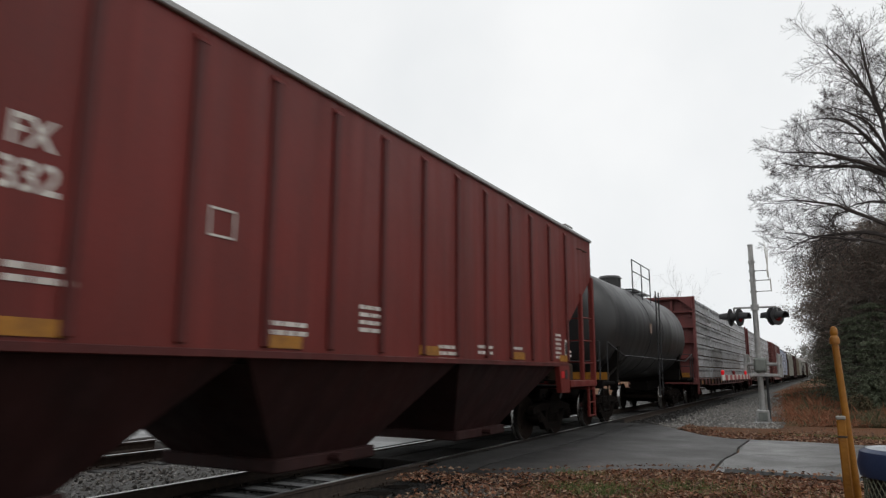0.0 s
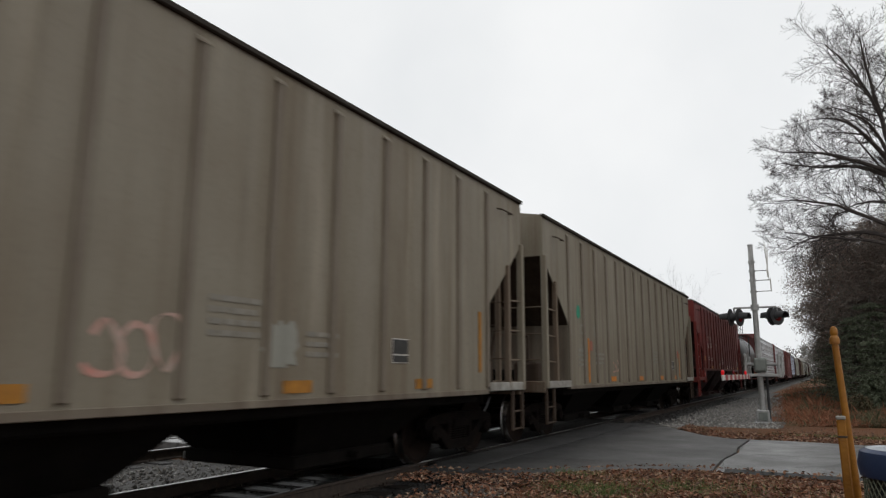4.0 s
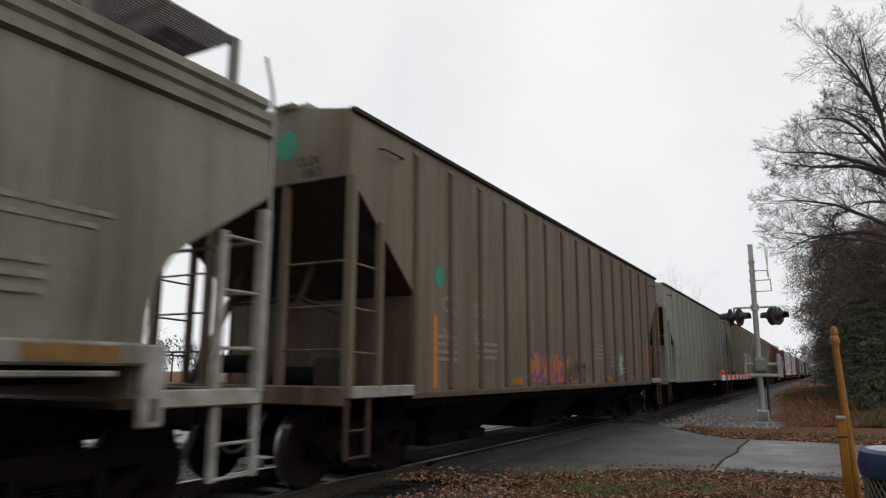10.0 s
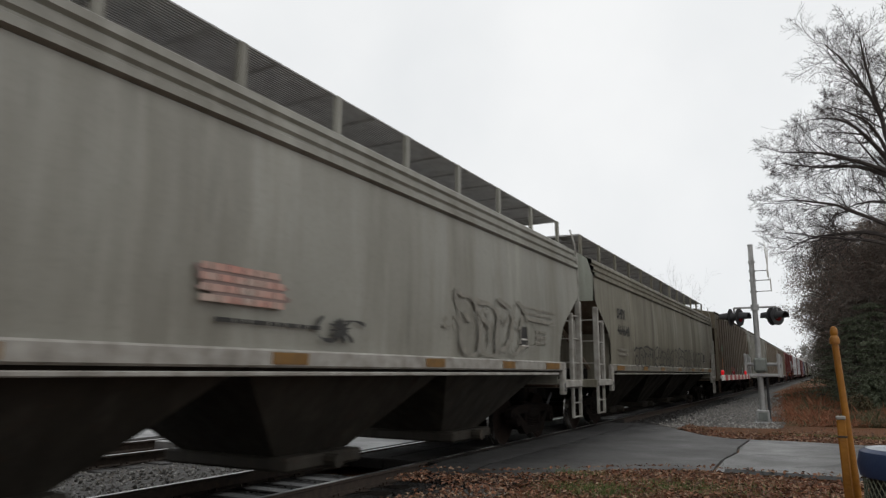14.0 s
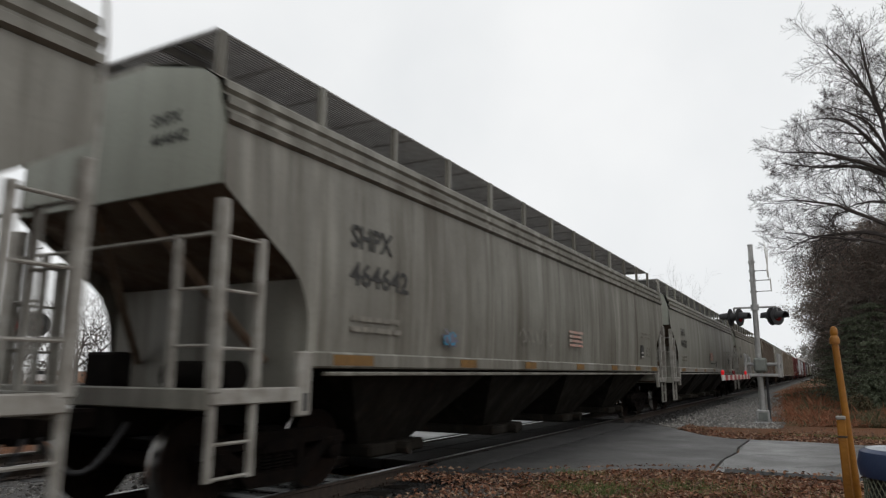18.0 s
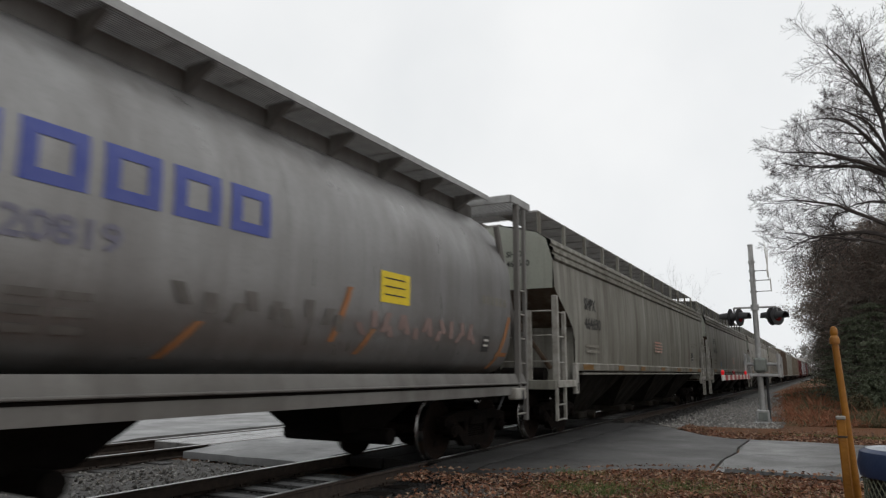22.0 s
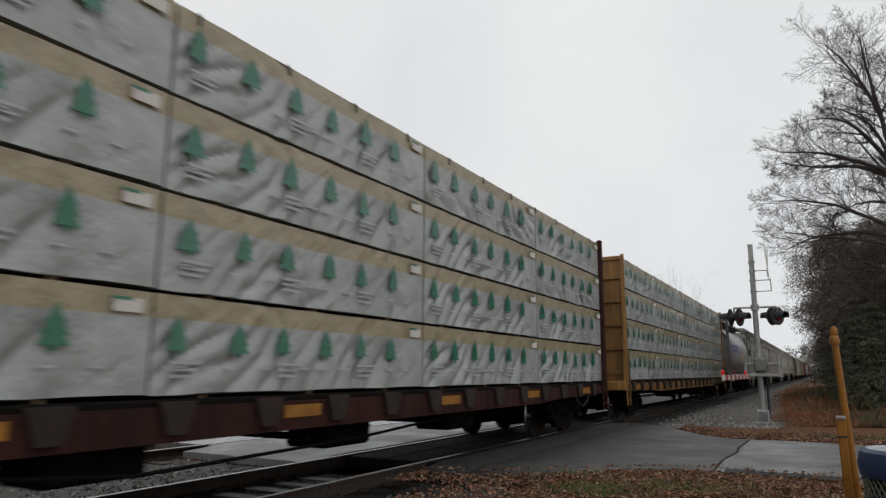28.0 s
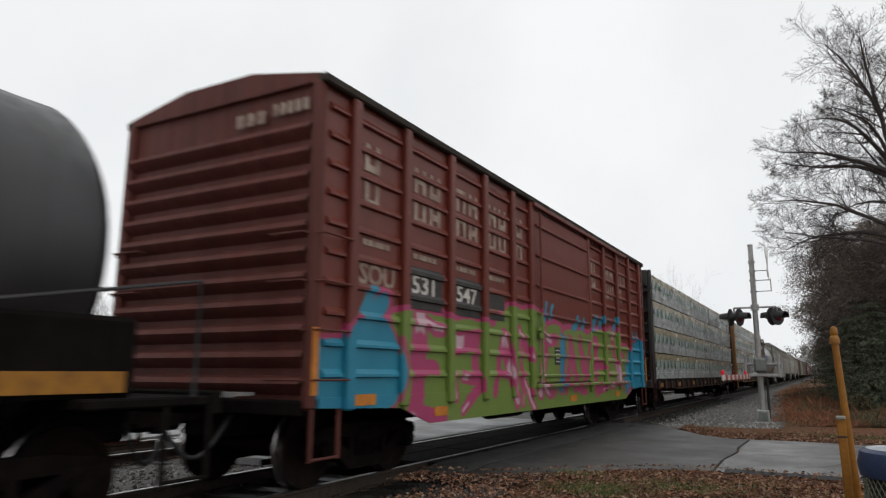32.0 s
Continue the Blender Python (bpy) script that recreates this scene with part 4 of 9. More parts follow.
        # struts, valve and rigging that fill the open end
        g = Geo()
        for x in (-0.95, 0.28):
            g.tube((x, s * (h - 0.12), 1.06), (x, s * (h - inset * 0.75), 2.75), 0.05, 0.05, 6)
        g.box(0.75, 1.25, s * (h - 0.6) - 0.14, s * (h - 0.6) + 0.14, 1.06, 1.50, 0.04)
        g.pipe([(1.0, s * (h - 0.6), 1.5), (1.0, s * (h - 0.62), 2.0), (0.2, s * (h - 0.8), 2.25), (-0.9, s * (h - 0.8), 2.2)], 0.03)
        part("end_strut", g, ENDGRIMESHADE, car, "grimy end struts and brake valve")
        if s > 0:
            g = Geo().lathe([(-0.02, 0.26), (-0.02, 0.29), (0.02, 0.29), (0.02, 0.26), (-0.02, 0.26)], "y", (-0.75, s * (h - 0.10), 2.62), 20)
            for q in range(4):
                g.tube((-0.75, s * (h - 0.10), 2.62), (-0.75 + 0.27 * math.cos(q * 1.571), s * (h - 0.10), 2.62 + 0.27 * math.sin(q * 1.571)), 0.014, 0.014, 5)
            g.tube((-0.75, s * (h - 0.10), 2.62), (-0.75, s * (h - 0.30), 2.62), 0.07, 0.07, 10)
            part("brake_wheel", g, ENDGRIMESHADE, car, "round hand-brake wheel")
            for x in (-1.15, -0.35, 0.15):
                part("brake_post", Geo().box(x - 0.035, x + 0.035, h - 0.16, h - 0.09, 1.05, zc + 0.02, 0.01), ENDGRIMESHADE, car)
            for z in (1.45, 1.85, 2.25, 3.05):
                part("brake_rung", Geo().tube((-1.15, h - 0.12, z), (-0.35, h - 0.12, z), 0.016, 0.016, 6), ENDGRIMESHADE, car)
            part("brake_step", grating(Geo(), -1.25, -0.25, h - 0.30, h - 0.02, 1.78, 0.07), ENDGRIMESHADE, car, "grated brake step")
        part("centre_sill_end", Geo().box(-0.30, 0.30, min(s * (h - 2.6), s * h), max(s * (h - 2.6), s * h), 0.70, 1.02, 0.02), UNDER, car)
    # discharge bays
    # bay colour is near black, standing for shade below the side sill
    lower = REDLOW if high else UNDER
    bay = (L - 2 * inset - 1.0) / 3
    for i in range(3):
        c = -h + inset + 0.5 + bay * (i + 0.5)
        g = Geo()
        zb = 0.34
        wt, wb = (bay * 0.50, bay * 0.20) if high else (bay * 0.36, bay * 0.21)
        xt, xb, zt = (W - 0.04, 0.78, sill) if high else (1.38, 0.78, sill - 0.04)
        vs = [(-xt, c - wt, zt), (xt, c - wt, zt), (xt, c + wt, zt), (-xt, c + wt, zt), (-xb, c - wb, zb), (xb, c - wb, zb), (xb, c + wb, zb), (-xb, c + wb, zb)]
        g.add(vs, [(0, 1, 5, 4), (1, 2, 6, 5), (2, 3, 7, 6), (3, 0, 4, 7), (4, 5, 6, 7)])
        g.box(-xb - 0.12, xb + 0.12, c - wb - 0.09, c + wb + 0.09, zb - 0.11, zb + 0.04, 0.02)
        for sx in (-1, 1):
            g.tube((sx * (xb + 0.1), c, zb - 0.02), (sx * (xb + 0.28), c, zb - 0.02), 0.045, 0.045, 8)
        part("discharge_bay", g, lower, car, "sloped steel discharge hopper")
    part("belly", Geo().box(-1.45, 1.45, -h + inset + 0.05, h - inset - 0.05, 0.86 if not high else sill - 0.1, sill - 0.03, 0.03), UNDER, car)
    add_bogies(car, (-h + 1.28, h - 1.28), turning)
    add_couplers(car, h)
    return car


def pellet_hopper(L, mat, lowmat, sill_mat, label, marks, turning=True):
    """Long curved-sided covered hopper for plastic pellets with fluted upper sides, roof walkways and four bays."""
    car = thing("pellet_hopper", label, "railroad car", "freight train cars")
    h, W = L / 2, 1.56
    sill = 1.36
    inset = 1.22
    # body: rounded cross section with fluted shoulder
    sec = [(W - 0.02, sill), (W + 0.005, 1.7), (W + 0.02, 2.3), (W + 0.01, 3.0), (W - 0.03, 3.50), (W - 0.03, 3.505), (W + 0.03, 3.53), (W + 0.03, 3.60), (W - 0.025, 3.63), (W - 0.025, 3.655), (W + 0.005, 3.685), (W + 0.005, 3.755), (W - 0.07, 3.79), (W - 0.07, 3.815), (W - 0.035, 3.845), (W - 0.045, 3.92), (W - 0.15, 3.98), (1.22, 4.10), (0.8, 4.24), (0.4, 4.30)]
    # side shells with the arched cut at both ends
    for s in (-1, 1):

        def edge(z):
            """How far the sheet's end stands in from the car's end at height z."""
            if z >= 2.93:
                return 0.0
            if z <= 1.65:
                return inset
            t = (2.93 - z) / 1.28
            return inset * (1.58 * t if t < 0.52 else 0.8216 + 0.1784 * (1 - (1 - (t - 0.52) / 0.48) ** 2.2))
        levels = [sill, 1.55, 1.75, 1.9, 2.05, 2.2, 2.35, 2.5, 2.65, 2.8, 2.9, 2.95, 3.2, 3.5]
        xs_at = lambda z: W - 0.02 + 0.04 * math.sin(math.pi * min(1, max(0, (z - sill) / 2.2)))
        rows = [(xs_at(z), z, edge(z)) for z in levels] + [(x, z, 0.0) for x, z in sec[5:]]
        vs, fs = [], []
        for x, z, e in rows:
            for y in (-h + e, -h + inset + 0.4, -h / 2, 0, h / 2, h - inset - 0.4, h - e):
                vs.append((s * x, y, z))
        for r in range(len(rows) - 1):
            for c in range(6):
                fs.append((r * 7 + c, r * 7 + c + 1, (r + 1) * 7 + c + 1, (r + 1) * 7 + c))
        part("side_shell", Geo().add(vs, fs), mat, car, "streaked curved side shell with fluted shoulder", angle=25)
    part("roof", Geo().prism([(0.42, 4.33), (-0.42, 4.33), (-0.42, 4.27), (0.42, 4.27)], "y", -h, h), mat, car)
    for s in (-1, 1):
        g = Geo()
        yo = s * h
        poly = [(x, z) for x, z in [(W - 0.04, 2.95), (W - 0.02, 3.5), (W - 0.16, 3.96), (1.2, 4.10), (0.4, 4.29)]]
        poly = poly + [(-x, z) for x, z in reversed(poly)]
        g.prism(poly, "y", min(yo, yo - s * 0.03), max(yo, yo - s * 0.03))
        part("end_panel", g, PELLETEND, car, "pale green-grey end panel")
    for s in (-1, 1):
        g = Geo()
        y0, y1 = s * (h - 0.03), s * (h - inset - 0.6)
        g.add([(-W, y0, 2.96), (W, y0, 2.96), (W - 0.05, y1, 2.0), (-W + 0.05, y1, 2.0)], [(0, 1, 2, 3)])
        yb = s * (h - inset - 0.05)
        part("end_bulkhead", Geo().box(-W + 0.05, W - 0.05, min(yb, yb + 0.03), max(yb, yb + 0.03), 1.1, 2.25), mat, car)
        for x in (-0.5, 0.5):
            part("diagonal_brace", Geo().tube((x * 0.6, s * (h - 0.05), 2.93), (x * 2.0, s * (h - inset), 1.4), 0.05, 0.05, 6), ENDRUST, car)
        part("slope_sheet", g, ENDRUST, car, "shadowed sloped end sheet")
    for s in (-1, 1):
        x0, x1 = sorted((s * (W - 0.03), s * (W + 0.055)))
        part("side_sill", Geo().box(x0, x1, -h + inset, h - inset, sill - 0.02, sill + 0.15, 0.02), sill_mat, car, "grimy side sill")
        part("sill_lip", Geo().box(x0, x1, -h + inset + 0.25, h - inset - 0.25, sill - 0.10, sill - 0.055, 0.01), sill_mat, car)
        for y in [(-h + inset + 0.35), (-h + inset + 3.2), (-h + inset + 5.6), 0.2, h - inset - 5.3, h - inset - 2.9, h - inset - 0.95]:
            a, b = y, y + 0.72 if abs(y) > h - inset - 1.2 else y + 0.5
            xs = sorted((s * (W + 0.056), s * (W + 0.062)))
            part("reflector", Geo().box(xs[0], xs[1], a, b, sill + 0.01, sill + 0.12), DULLREF, car, "grimy amber reflector strip")
        # end of the sill: drop plate with a slot
        for e in (-1, 1):
            ya, yb2 = sorted((e * (h - inset - 0.02), e * (h - inset + 0.17)))
            part("jacking_plate", Geo().box(x0, x1 + 0.004, ya, yb2, 0.88, sill + 0.14, 0.015), STEP, car)
            xs = sorted((s * (W + 0.058), s * (W + 0.064)))
            part("jack_slot", Geo().box(xs[0], xs[1], e * (h - inset + 0.075) - 0.03, e * (h - inset + 0.075) + 0.03, 0.93, 1.10), LAMPBLACK, car)
    # roof walkways on posts
    for s in (-1, 1):
        g = Geo()
        xa, xb = sorted((s * 0.34, s * 1.20))
        grating(g, xa, xb, -h + 0.15, h - 0.15, 4.56, 0.042, 0.0135, 0.018)
        tagged(part("running_board", g, WALKDARK, car, "grey roof walkway grating"), kind="stuff")
        y = -h + 0.2
        while y < h:
            part("walkway_post", Geo().box(s * 1.20 - 0.03, s * 1.20 + 0.03, y - 0.045, y + 0.045, 4.02, 4.56), mat, car)
            y += (L - 0.4) / 12
    for a, b in ((-h + 0.15, -h + 0.7), (h - 0.7, h - 0.15)):
        tagged(part("end_walkway", grating(Geo(), -0.8, 0.8, a, b, 4.56, 0.05), WALKDARK, car), kind="stuff")
    part("hatch_trough", Geo().box(-0.3, 0.3, -h + 1, h - 1, 4.2, 4.44, 0.05), mat, car)
    # end platform
    for s in (-1, 1):
        yo = s * (h - 0.03)
        for sx in (-1, 1):
            part("corner_post", Geo().box(sx * W - 0.06, sx * W + 0.06, yo - 0.045, yo + 0.045, 1.12, 2.80, 0.012), STEP, car)
            part("inner_post", Geo().box(sx * W - 0.04, sx * W + 0.04, s * (h - 0.52) - 0.04, s * (h - 0.52) + 0.04, 1.12, 2.52, 0.01), STEP, car)
            part("end_post", Geo().box(sx * 1.02 - 0.045, sx * 1.02 + 0.045, yo - 0.03, yo + 0.03, 1.12, 2.52, 0.01), STEP, car)
            for z in (1.5, 2.0, 2.48):
                part("ladder_rung", Geo().tube((sx * W, yo, z), (sx * W, s * (h - 0.52), z), 0.016, 0.016, 6), STEP, car)
                part("ladder_rung", Geo().tube((sx * W, yo, z + 0.02), (sx * 1.02, yo, z + 0.02), 0.016, 0.016, 6), STEP, car)
            g = Geo()
            for y in (yo, s * (h - 0.50)):
                g.box(sx * W - 0.025, sx * W + 0.025, y - 0.03, y + 0.03, 0.40, 1.02)
            for z in (0.42, 0.70):
                g.tube((sx * W, yo, z), (sx * W, s * (h - 0.50), z), 0.016, 0.016, 6)
            part("sill_step", g, STEP, car)
            ya, yb2 = sorted((s * h, s * (h - inset + 0.02)))
            part("platform_sill", Geo().box(sx * W - 0.05, sx * W + 0.05, ya, yb2, 1.02, 1.16, 0.012), STEP, car, "grimy white platform sill")
        part("end_handrail", Geo().tube((-W, yo, 2.50), (W, yo, 2.50), 0.018, 0.018, 6), STEP, car)
        if s > 0:
            for sx in (-1, 1):
                part("roof_ladder_rail", Geo().pipe([(sx * W, s * (h + 0.03), 1.14), (sx * W, s * (h + 0.03), 3.7), (sx * (W - 0.05), s * (h + 0.03), 4.05), (sx * (W - 0.14), s * (h + 0.02), 4.40)], 0.018, 7), STEP, car)
                part("roof_ladder_rung", Geo().tube((sx * W, s * (h + 0.03), 3.45), (sx * (W - 0.45), s * (h + 0.03), 3.5), 0.014, 0.014, 6), STEP, car)
        part("end_sill", Geo().box(-W, W, min(yo - 0.06, yo + 0.06), max(yo - 0.06, yo + 0.06), 0.98, 1.16, 0.012), mat, car)
        ya, yb2 = sorted((yo, s * (h - inset - 0.1)))
        part("end_deck", Geo().box(-W + 0.08, W - 0.08, ya, yb2, 1.02, 1.07), ENDGRIMESHADE, car)
        part("air_reservoir", Geo().tube((0.1, s * (h - 0.8), 1.26), (1.05, s * (h - 0.8), 1.26), 0.15, 0.15, 14), UNDER, car)
        part("brake_valve", Geo().box(-0.9, -0.4, s * (h - 0.6) - 0.12, s * (h - 0.6) + 0.12, 1.07, 1.5, 0.03), UNDER, car)
        ya, yb2 = sorted((s * (h - 2.7), s * h))
        part("centre_sill_end", Geo().box(-0.3, 0.3, ya, yb2, 0.70, 1.02, 0.02), UNDER, car)
    # four bays
    bay = (L - 2 * inset - 1.6) / 4
    for i in range(4):
        c = -h + inset + 0.8 + bay * (i + 0.5)
        g = Geo()
        zb, wt, wb, xt, xb = 0.36, bay * 0.5, bay * 0.16, W - 0.05, 0.72
        vs = [(-xt, c - wt, sill), (xt, c - wt, sill), (xt, c + wt, sill), (-xt, c + wt, sill), (-xb, c - wb, zb), (xb, c - wb, zb), (xb, c + wb, zb), (-xb, c + wb, zb)]
        g.add(vs, [(0, 1, 5, 4), (1, 2, 6, 5), (2, 3, 7, 6), (3, 0, 4, 7), (4, 5, 6, 7)])
        g.box(-xb - 0.25, xb + 0.25, c - wb - 0.08, c + wb + 0.08, zb - 0.13, zb + 0.03, 0.03)
        for sx in (-1, 1):
            g.tube((sx * (xb + 0.2), c, zb - 0.05), (sx * (xb + 0.42), c, zb - 0.05), 0.08, 0.08, 10)
        part("discharge_bay", g, lowmat, car, "grimy sloped discharge bay, darkened as in shade")
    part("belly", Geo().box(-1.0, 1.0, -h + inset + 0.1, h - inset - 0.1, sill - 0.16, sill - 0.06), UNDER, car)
    add_bogies(car, (-h + 1.45, h - 1.45), turning)
    add_couplers(car, h)
    xo = W + 0.028
    lettering("SHPX", 0.36, INK, car, xo, -h + 1.85, 2.68, stretch=0.95)
    lettering(marks, 0.36, INK, car, xo, -h + 1.85, 2.26, stretch=1.12)
    e = lettering("SHPX", 0.17, INK, car, 0.55, -h - 0.006, 3.62, end=1)
    e = lettering(marks, 0.17, INK, car, 0.55, -h - 0.006, 3.42, end=1)
    bars(car, INKFADE, xo, -h + 1.9, 1.86, 2, 1.0, 0.06, 0.06, seed=3)
    bars(car, INKFADE, xo, h - 2.6, 2.0, 3, 0.55, 0.05, 0.05, seed=5)
    bars(car, INKFADE, xo, h - 3.2, 2.4, 2, 1.6, 0.04, 0.06, seed=6)
    plate(car, "data_panel", INK, xo - 0.004, h - 3.3, h - 2.95, 1.72, 2.08, label="black data panel")
    plate(car, "data_panel", WHITE, xo + 0.003, h - 3.27, h - 2.98, 1.74, 1.77)
    plate(car, "data_panel", WHITE, xo + 0.003, h - 3.27, h - 2.98, 1.85, 1.88)
    return car


PELLETEND = paint("pellet_hopper_end", (0.30, 0.315, 0.270), (0.19, 0.19, 0.16), 0.5, 0.4, 0.6, 0.05)
# pellet bay paints: body grey taken down for the shade under the car
PELLETLOW = paint("pellet_hopper_lower_shaded", (0.023, 0.020, 0.016), (0.009, 0.008, 0.007), 0.7, 0.6, 0.85, 0.2, 0.06)
PELLETLOWPALE = paint("pellet_hopper_lower_shaded_pale", (0.040, 0.035, 0.028), (0.016, 0.014, 0.011), 0.7, 0.6, 0.7, 0.2, 0.2)


def cylinder_hopper(L, label):
    """Pressure covered hopper: a round silver tank on a sill, with end ladders and roof platforms."""
    car = thing("cylindrical_hopper", label, "railroad car", "freight train cars")
    h, R, zc = L / 2, 1.50, 2.72
    y0, y1 = -h + 1.15, h - 1.19

    def full(s):
        """How much wider the lower shell is than a circle at the share s of the way down."""
        return (1 - s ** 5.0) ** (1 / 5.0) / max(math.sqrt(1 - s * s), 1e-3) if s < 0.999 else 1.0
    g = Geo()
    prof = [(y0 + 0.16, 0.02), (y0 + 0.18, 0.7), (y0 + 0.25, 1.15), (y0 + 0.30, 1.40), (y0 + 0.02, R - 0.03), (y0, R - 0.015), (y0 + 0.02, R)]
    prof += [(y, R) for y in (y0 + 2.6, y0 + 5.2, y1 - 2.6, y1 - 0.03)]
    prof += [(y1, R), (y1 + 0.05, 1.42), (y1 + 0.16, 1.15), (y1 + 0.24, 0.7), (y1 + 0.25, 0.02)]
    g.lathe(prof, "y", (0, 0, zc), 48)
    # below the middle the shell is fuller, dropping almost straight to the sill
    g.v = [(x * full(min(1.0, (zc - z) / max(math.hypot(x, z - zc), 0.01))) if z < zc else x, y, z) for x, y, z in g.v]
    part("tank", g, SILVER, car, "silver-grey cylindrical tank, dusty below", angle=40)
    # skirt hoppers
    for c in (-2.3, 2.3):
        g = Geo()
        vs = [(-1.2, c - 1.7, 1.65), (1.2, c - 1.7, 1.65), (1.2, c + 1.7, 1.65), (-1.2, c + 1.7, 1.65), (-0.45, c - 0.45, 0.5), (0.45, c - 0.45, 0.5), (0.45, c + 0.45, 0.5), (-0.45, c + 0.45, 0.5)]
        g.add(vs, [(0, 1, 5, 4), (1, 2, 6, 5), (2, 3, 7, 6), (3, 0, 4, 7), (4, 5, 6, 7)])
        g.tube((-0.9, c, 0.45), (0.9, c, 0.45), 0.11, 0.11, 12)
        part("discharge_bay", g, UNDER, car)
    for s in (-1, 1):
        x0, x1 = sorted((s * 1.32, s * 1.52))
        part("side_sill", Geo().prism([(x0, 1.04), (x1, 0.94), (x1, 1.16), (x0 + (0.06 if s > 0 else 0.0), 1.28), (x0 if s > 0 else x1 - 0.06, 1.28)][:3] + ([(x1 - 0.05, 1.28), (x0, 1.28)] if s > 0 else [(x1, 1.28), (x0 + 0.05, 1.28), (x0, 1.16)]), "y", -h + 0.3, h - 0.6), DULLSILVER, car, "grey side sill")
        gx = sorted((s * 1.515, s * 1.524))
        part("sill_groove", Geo().box(gx[0], gx[1], -h + 0.32, h - 0.62, 1.075, 1.105), UNDER, car, "dark seam along the side sill")
        gx = sorted((s * 1.50, s * 1.56))
        part("sill_flange", Geo().box(gx[0], gx[1], -h + 0.32, h - 0.62, 1.108, 1.135, 0.008), DULLSILVER, car)
        for e in (-1, 1):
            ya, yb = sorted((e * (h - 0.5), e * (h - 2.4)))
            # saddle painted dark to stand for the shadow under the tank
            part("saddle", Geo().box(min(s * 0.9, s * 1.38), max(s * 0.9, s * 1.38), ya, yb, 1.00, 1.26, 0.03), ENDGRIMESHADE, car)
        for e in (-1, 1):
            yy = e * (h - 1.0)
            part("jacking_plate", Geo().box(min(s * 1.45, s * 1.60), max(s * 1.45, s * 1.60), yy - 0.22, yy + 0.22, 0.86, 1.05, 0.02), STEP, car)
            xs = sorted((s * 1.602, s * 1.607))
            part("jack_slot", Geo().box(xs[0], xs[1], yy + 0.02, yy + 0.1, 0.86, 1.01), LAMPBLACK, car)
        part("shoulder_beam", Geo().box(min(s * 0.62, s * 0.72), max(s * 0.62, s * 0.72), y0 - 0.1, y1 + 0.1, 3.98, 4.27, 0.02), DULLSILVER, car, "long beam under the walkway")
        g = Geo()
        xa, xb = sorted((s * 0.34, s * 1.12))
        grating(g, xa, xb, y0 - 0.2, y1 - 0.1, 4.31, 0.036, 0.0115, 0.016)
        tagged(part("running_board", g, GREYSTEEL, car, "grey roof walkway grating"), kind="stuff")
        part("walkway_edge", Geo().box(s * 1.135 - 0.012, s * 1.135 + 0.012, y0 - 0.2, y1 - 0.1, 4.27, 4.36), GREYSTEEL, car)
        for q in range(9):
            yy = y0 + 0.35 + (y1 - y0 - 0.9) * q / 8
            pts = [(s * 0.73, 4.03), (s * 0.73, 4.29), (s * 1.10, 4.29), (s * 1.10, 4.24)]
            part("walkway_bracket", Geo().prism(pts, "y", yy - 0.03, yy + 0.03), DULLSILVER, car)
    for e, yo in ((-1, -h + 0.30), (1, h - 0.74)):
        w = 1.52
        out, inn = yo + e * 0.18, yo - e * 0.16
        g = grating(Geo(), -w, w, yo - 0.42, yo + 0.42, 4.28, 0.08)
        tagged(part("roof_platform", g, GREYSTEEL, car, "grey grated roof platform"), kind="stuff")
        for x in (-w, w):
            part("platform_edge", Geo().box(x - 0.02, x + 0.02, yo - 0.42, yo + 0.42, 4.23, 4.37, 0.008), GREYSTEEL, car)
        for y in (yo - 0.42, yo + 0.42):
            part("platform_edge", Geo().box(-w + 0.022, w - 0.022, y - 0.02, y + 0.02, 4.23, 4.37, 0.008), GREYSTEEL, car)
        for sx in (-1, 1):
            part("corner_post", Geo().box(sx * 1.5 - 0.05, sx * 1.5 + 0.05, inn - 0.04, inn + 0.04, 0.95, 4.26, 0.012), DULLSILVER, car)
            part("ladder_post", Geo().box(sx * 1.5 - 0.035, sx * 1.5 + 0.035, out - 0.035, out + 0.035, 0.50, 4.26, 0.01), DULLSILVER, car)
            part("end_post", Geo().box(sx * 0.95 - 0.03, sx * 0.95 + 0.03, out - 0.03, out + 0.03, 1.1, 2.55, 0.01), DULLSILVER, car)
            for k in range(6):
                z = 0.62 + 0.42 * k
                part("ladder_rung", Geo().tube((sx * 1.5, out, z), (sx * 1.5, inn, z), 0.016, 0.016, 6), STEP, car)
                if 1.0 < z < 2.6:
                    part("ladder_rung", Geo().tube((sx * 1.5, out, z + 0.03), (sx * 0.95, out, z + 0.03), 0.016, 0.016, 6), STEP, car)
            part("diagonal_brace", Geo().tube((sx * 1.42, out, 1.25), (sx * 1.38, yo - e * 0.75, 3.75), 0.055, 0.055, 8), DULLSILVER, car)
        part("end_sill", Geo().box(-1.5, 1.5, out - 0.08, out + 0.08, 0.98, 1.14, 0.02), DULLSILVER, car)
        part("end_deck", Geo().box(-1.4, 1.4, min(yo - 0.2, yo - e * 1.3), max(yo - 0.2, yo - e * 1.3), 1.0, 1.06), UNDER, car)
        g = Geo()
        g.tube((-1.15, yo + 0.35 * -e * -1, 2.05), (-0.35, yo + 0.35 * -e * -1, 2.05), 0.19, 0.19, 16)
        g.tube((0.3, yo + 0.1, 1.35), (1.0, yo + 0.1, 1.35), 0.15, 0.15, 14)
        g.box(-0.5, 0.3, yo + 0.1, yo + 0.4, 1.06, 1.45, 0.05)
        part("brake_gear", g, UNDER, car, "air reservoir and brake valve")
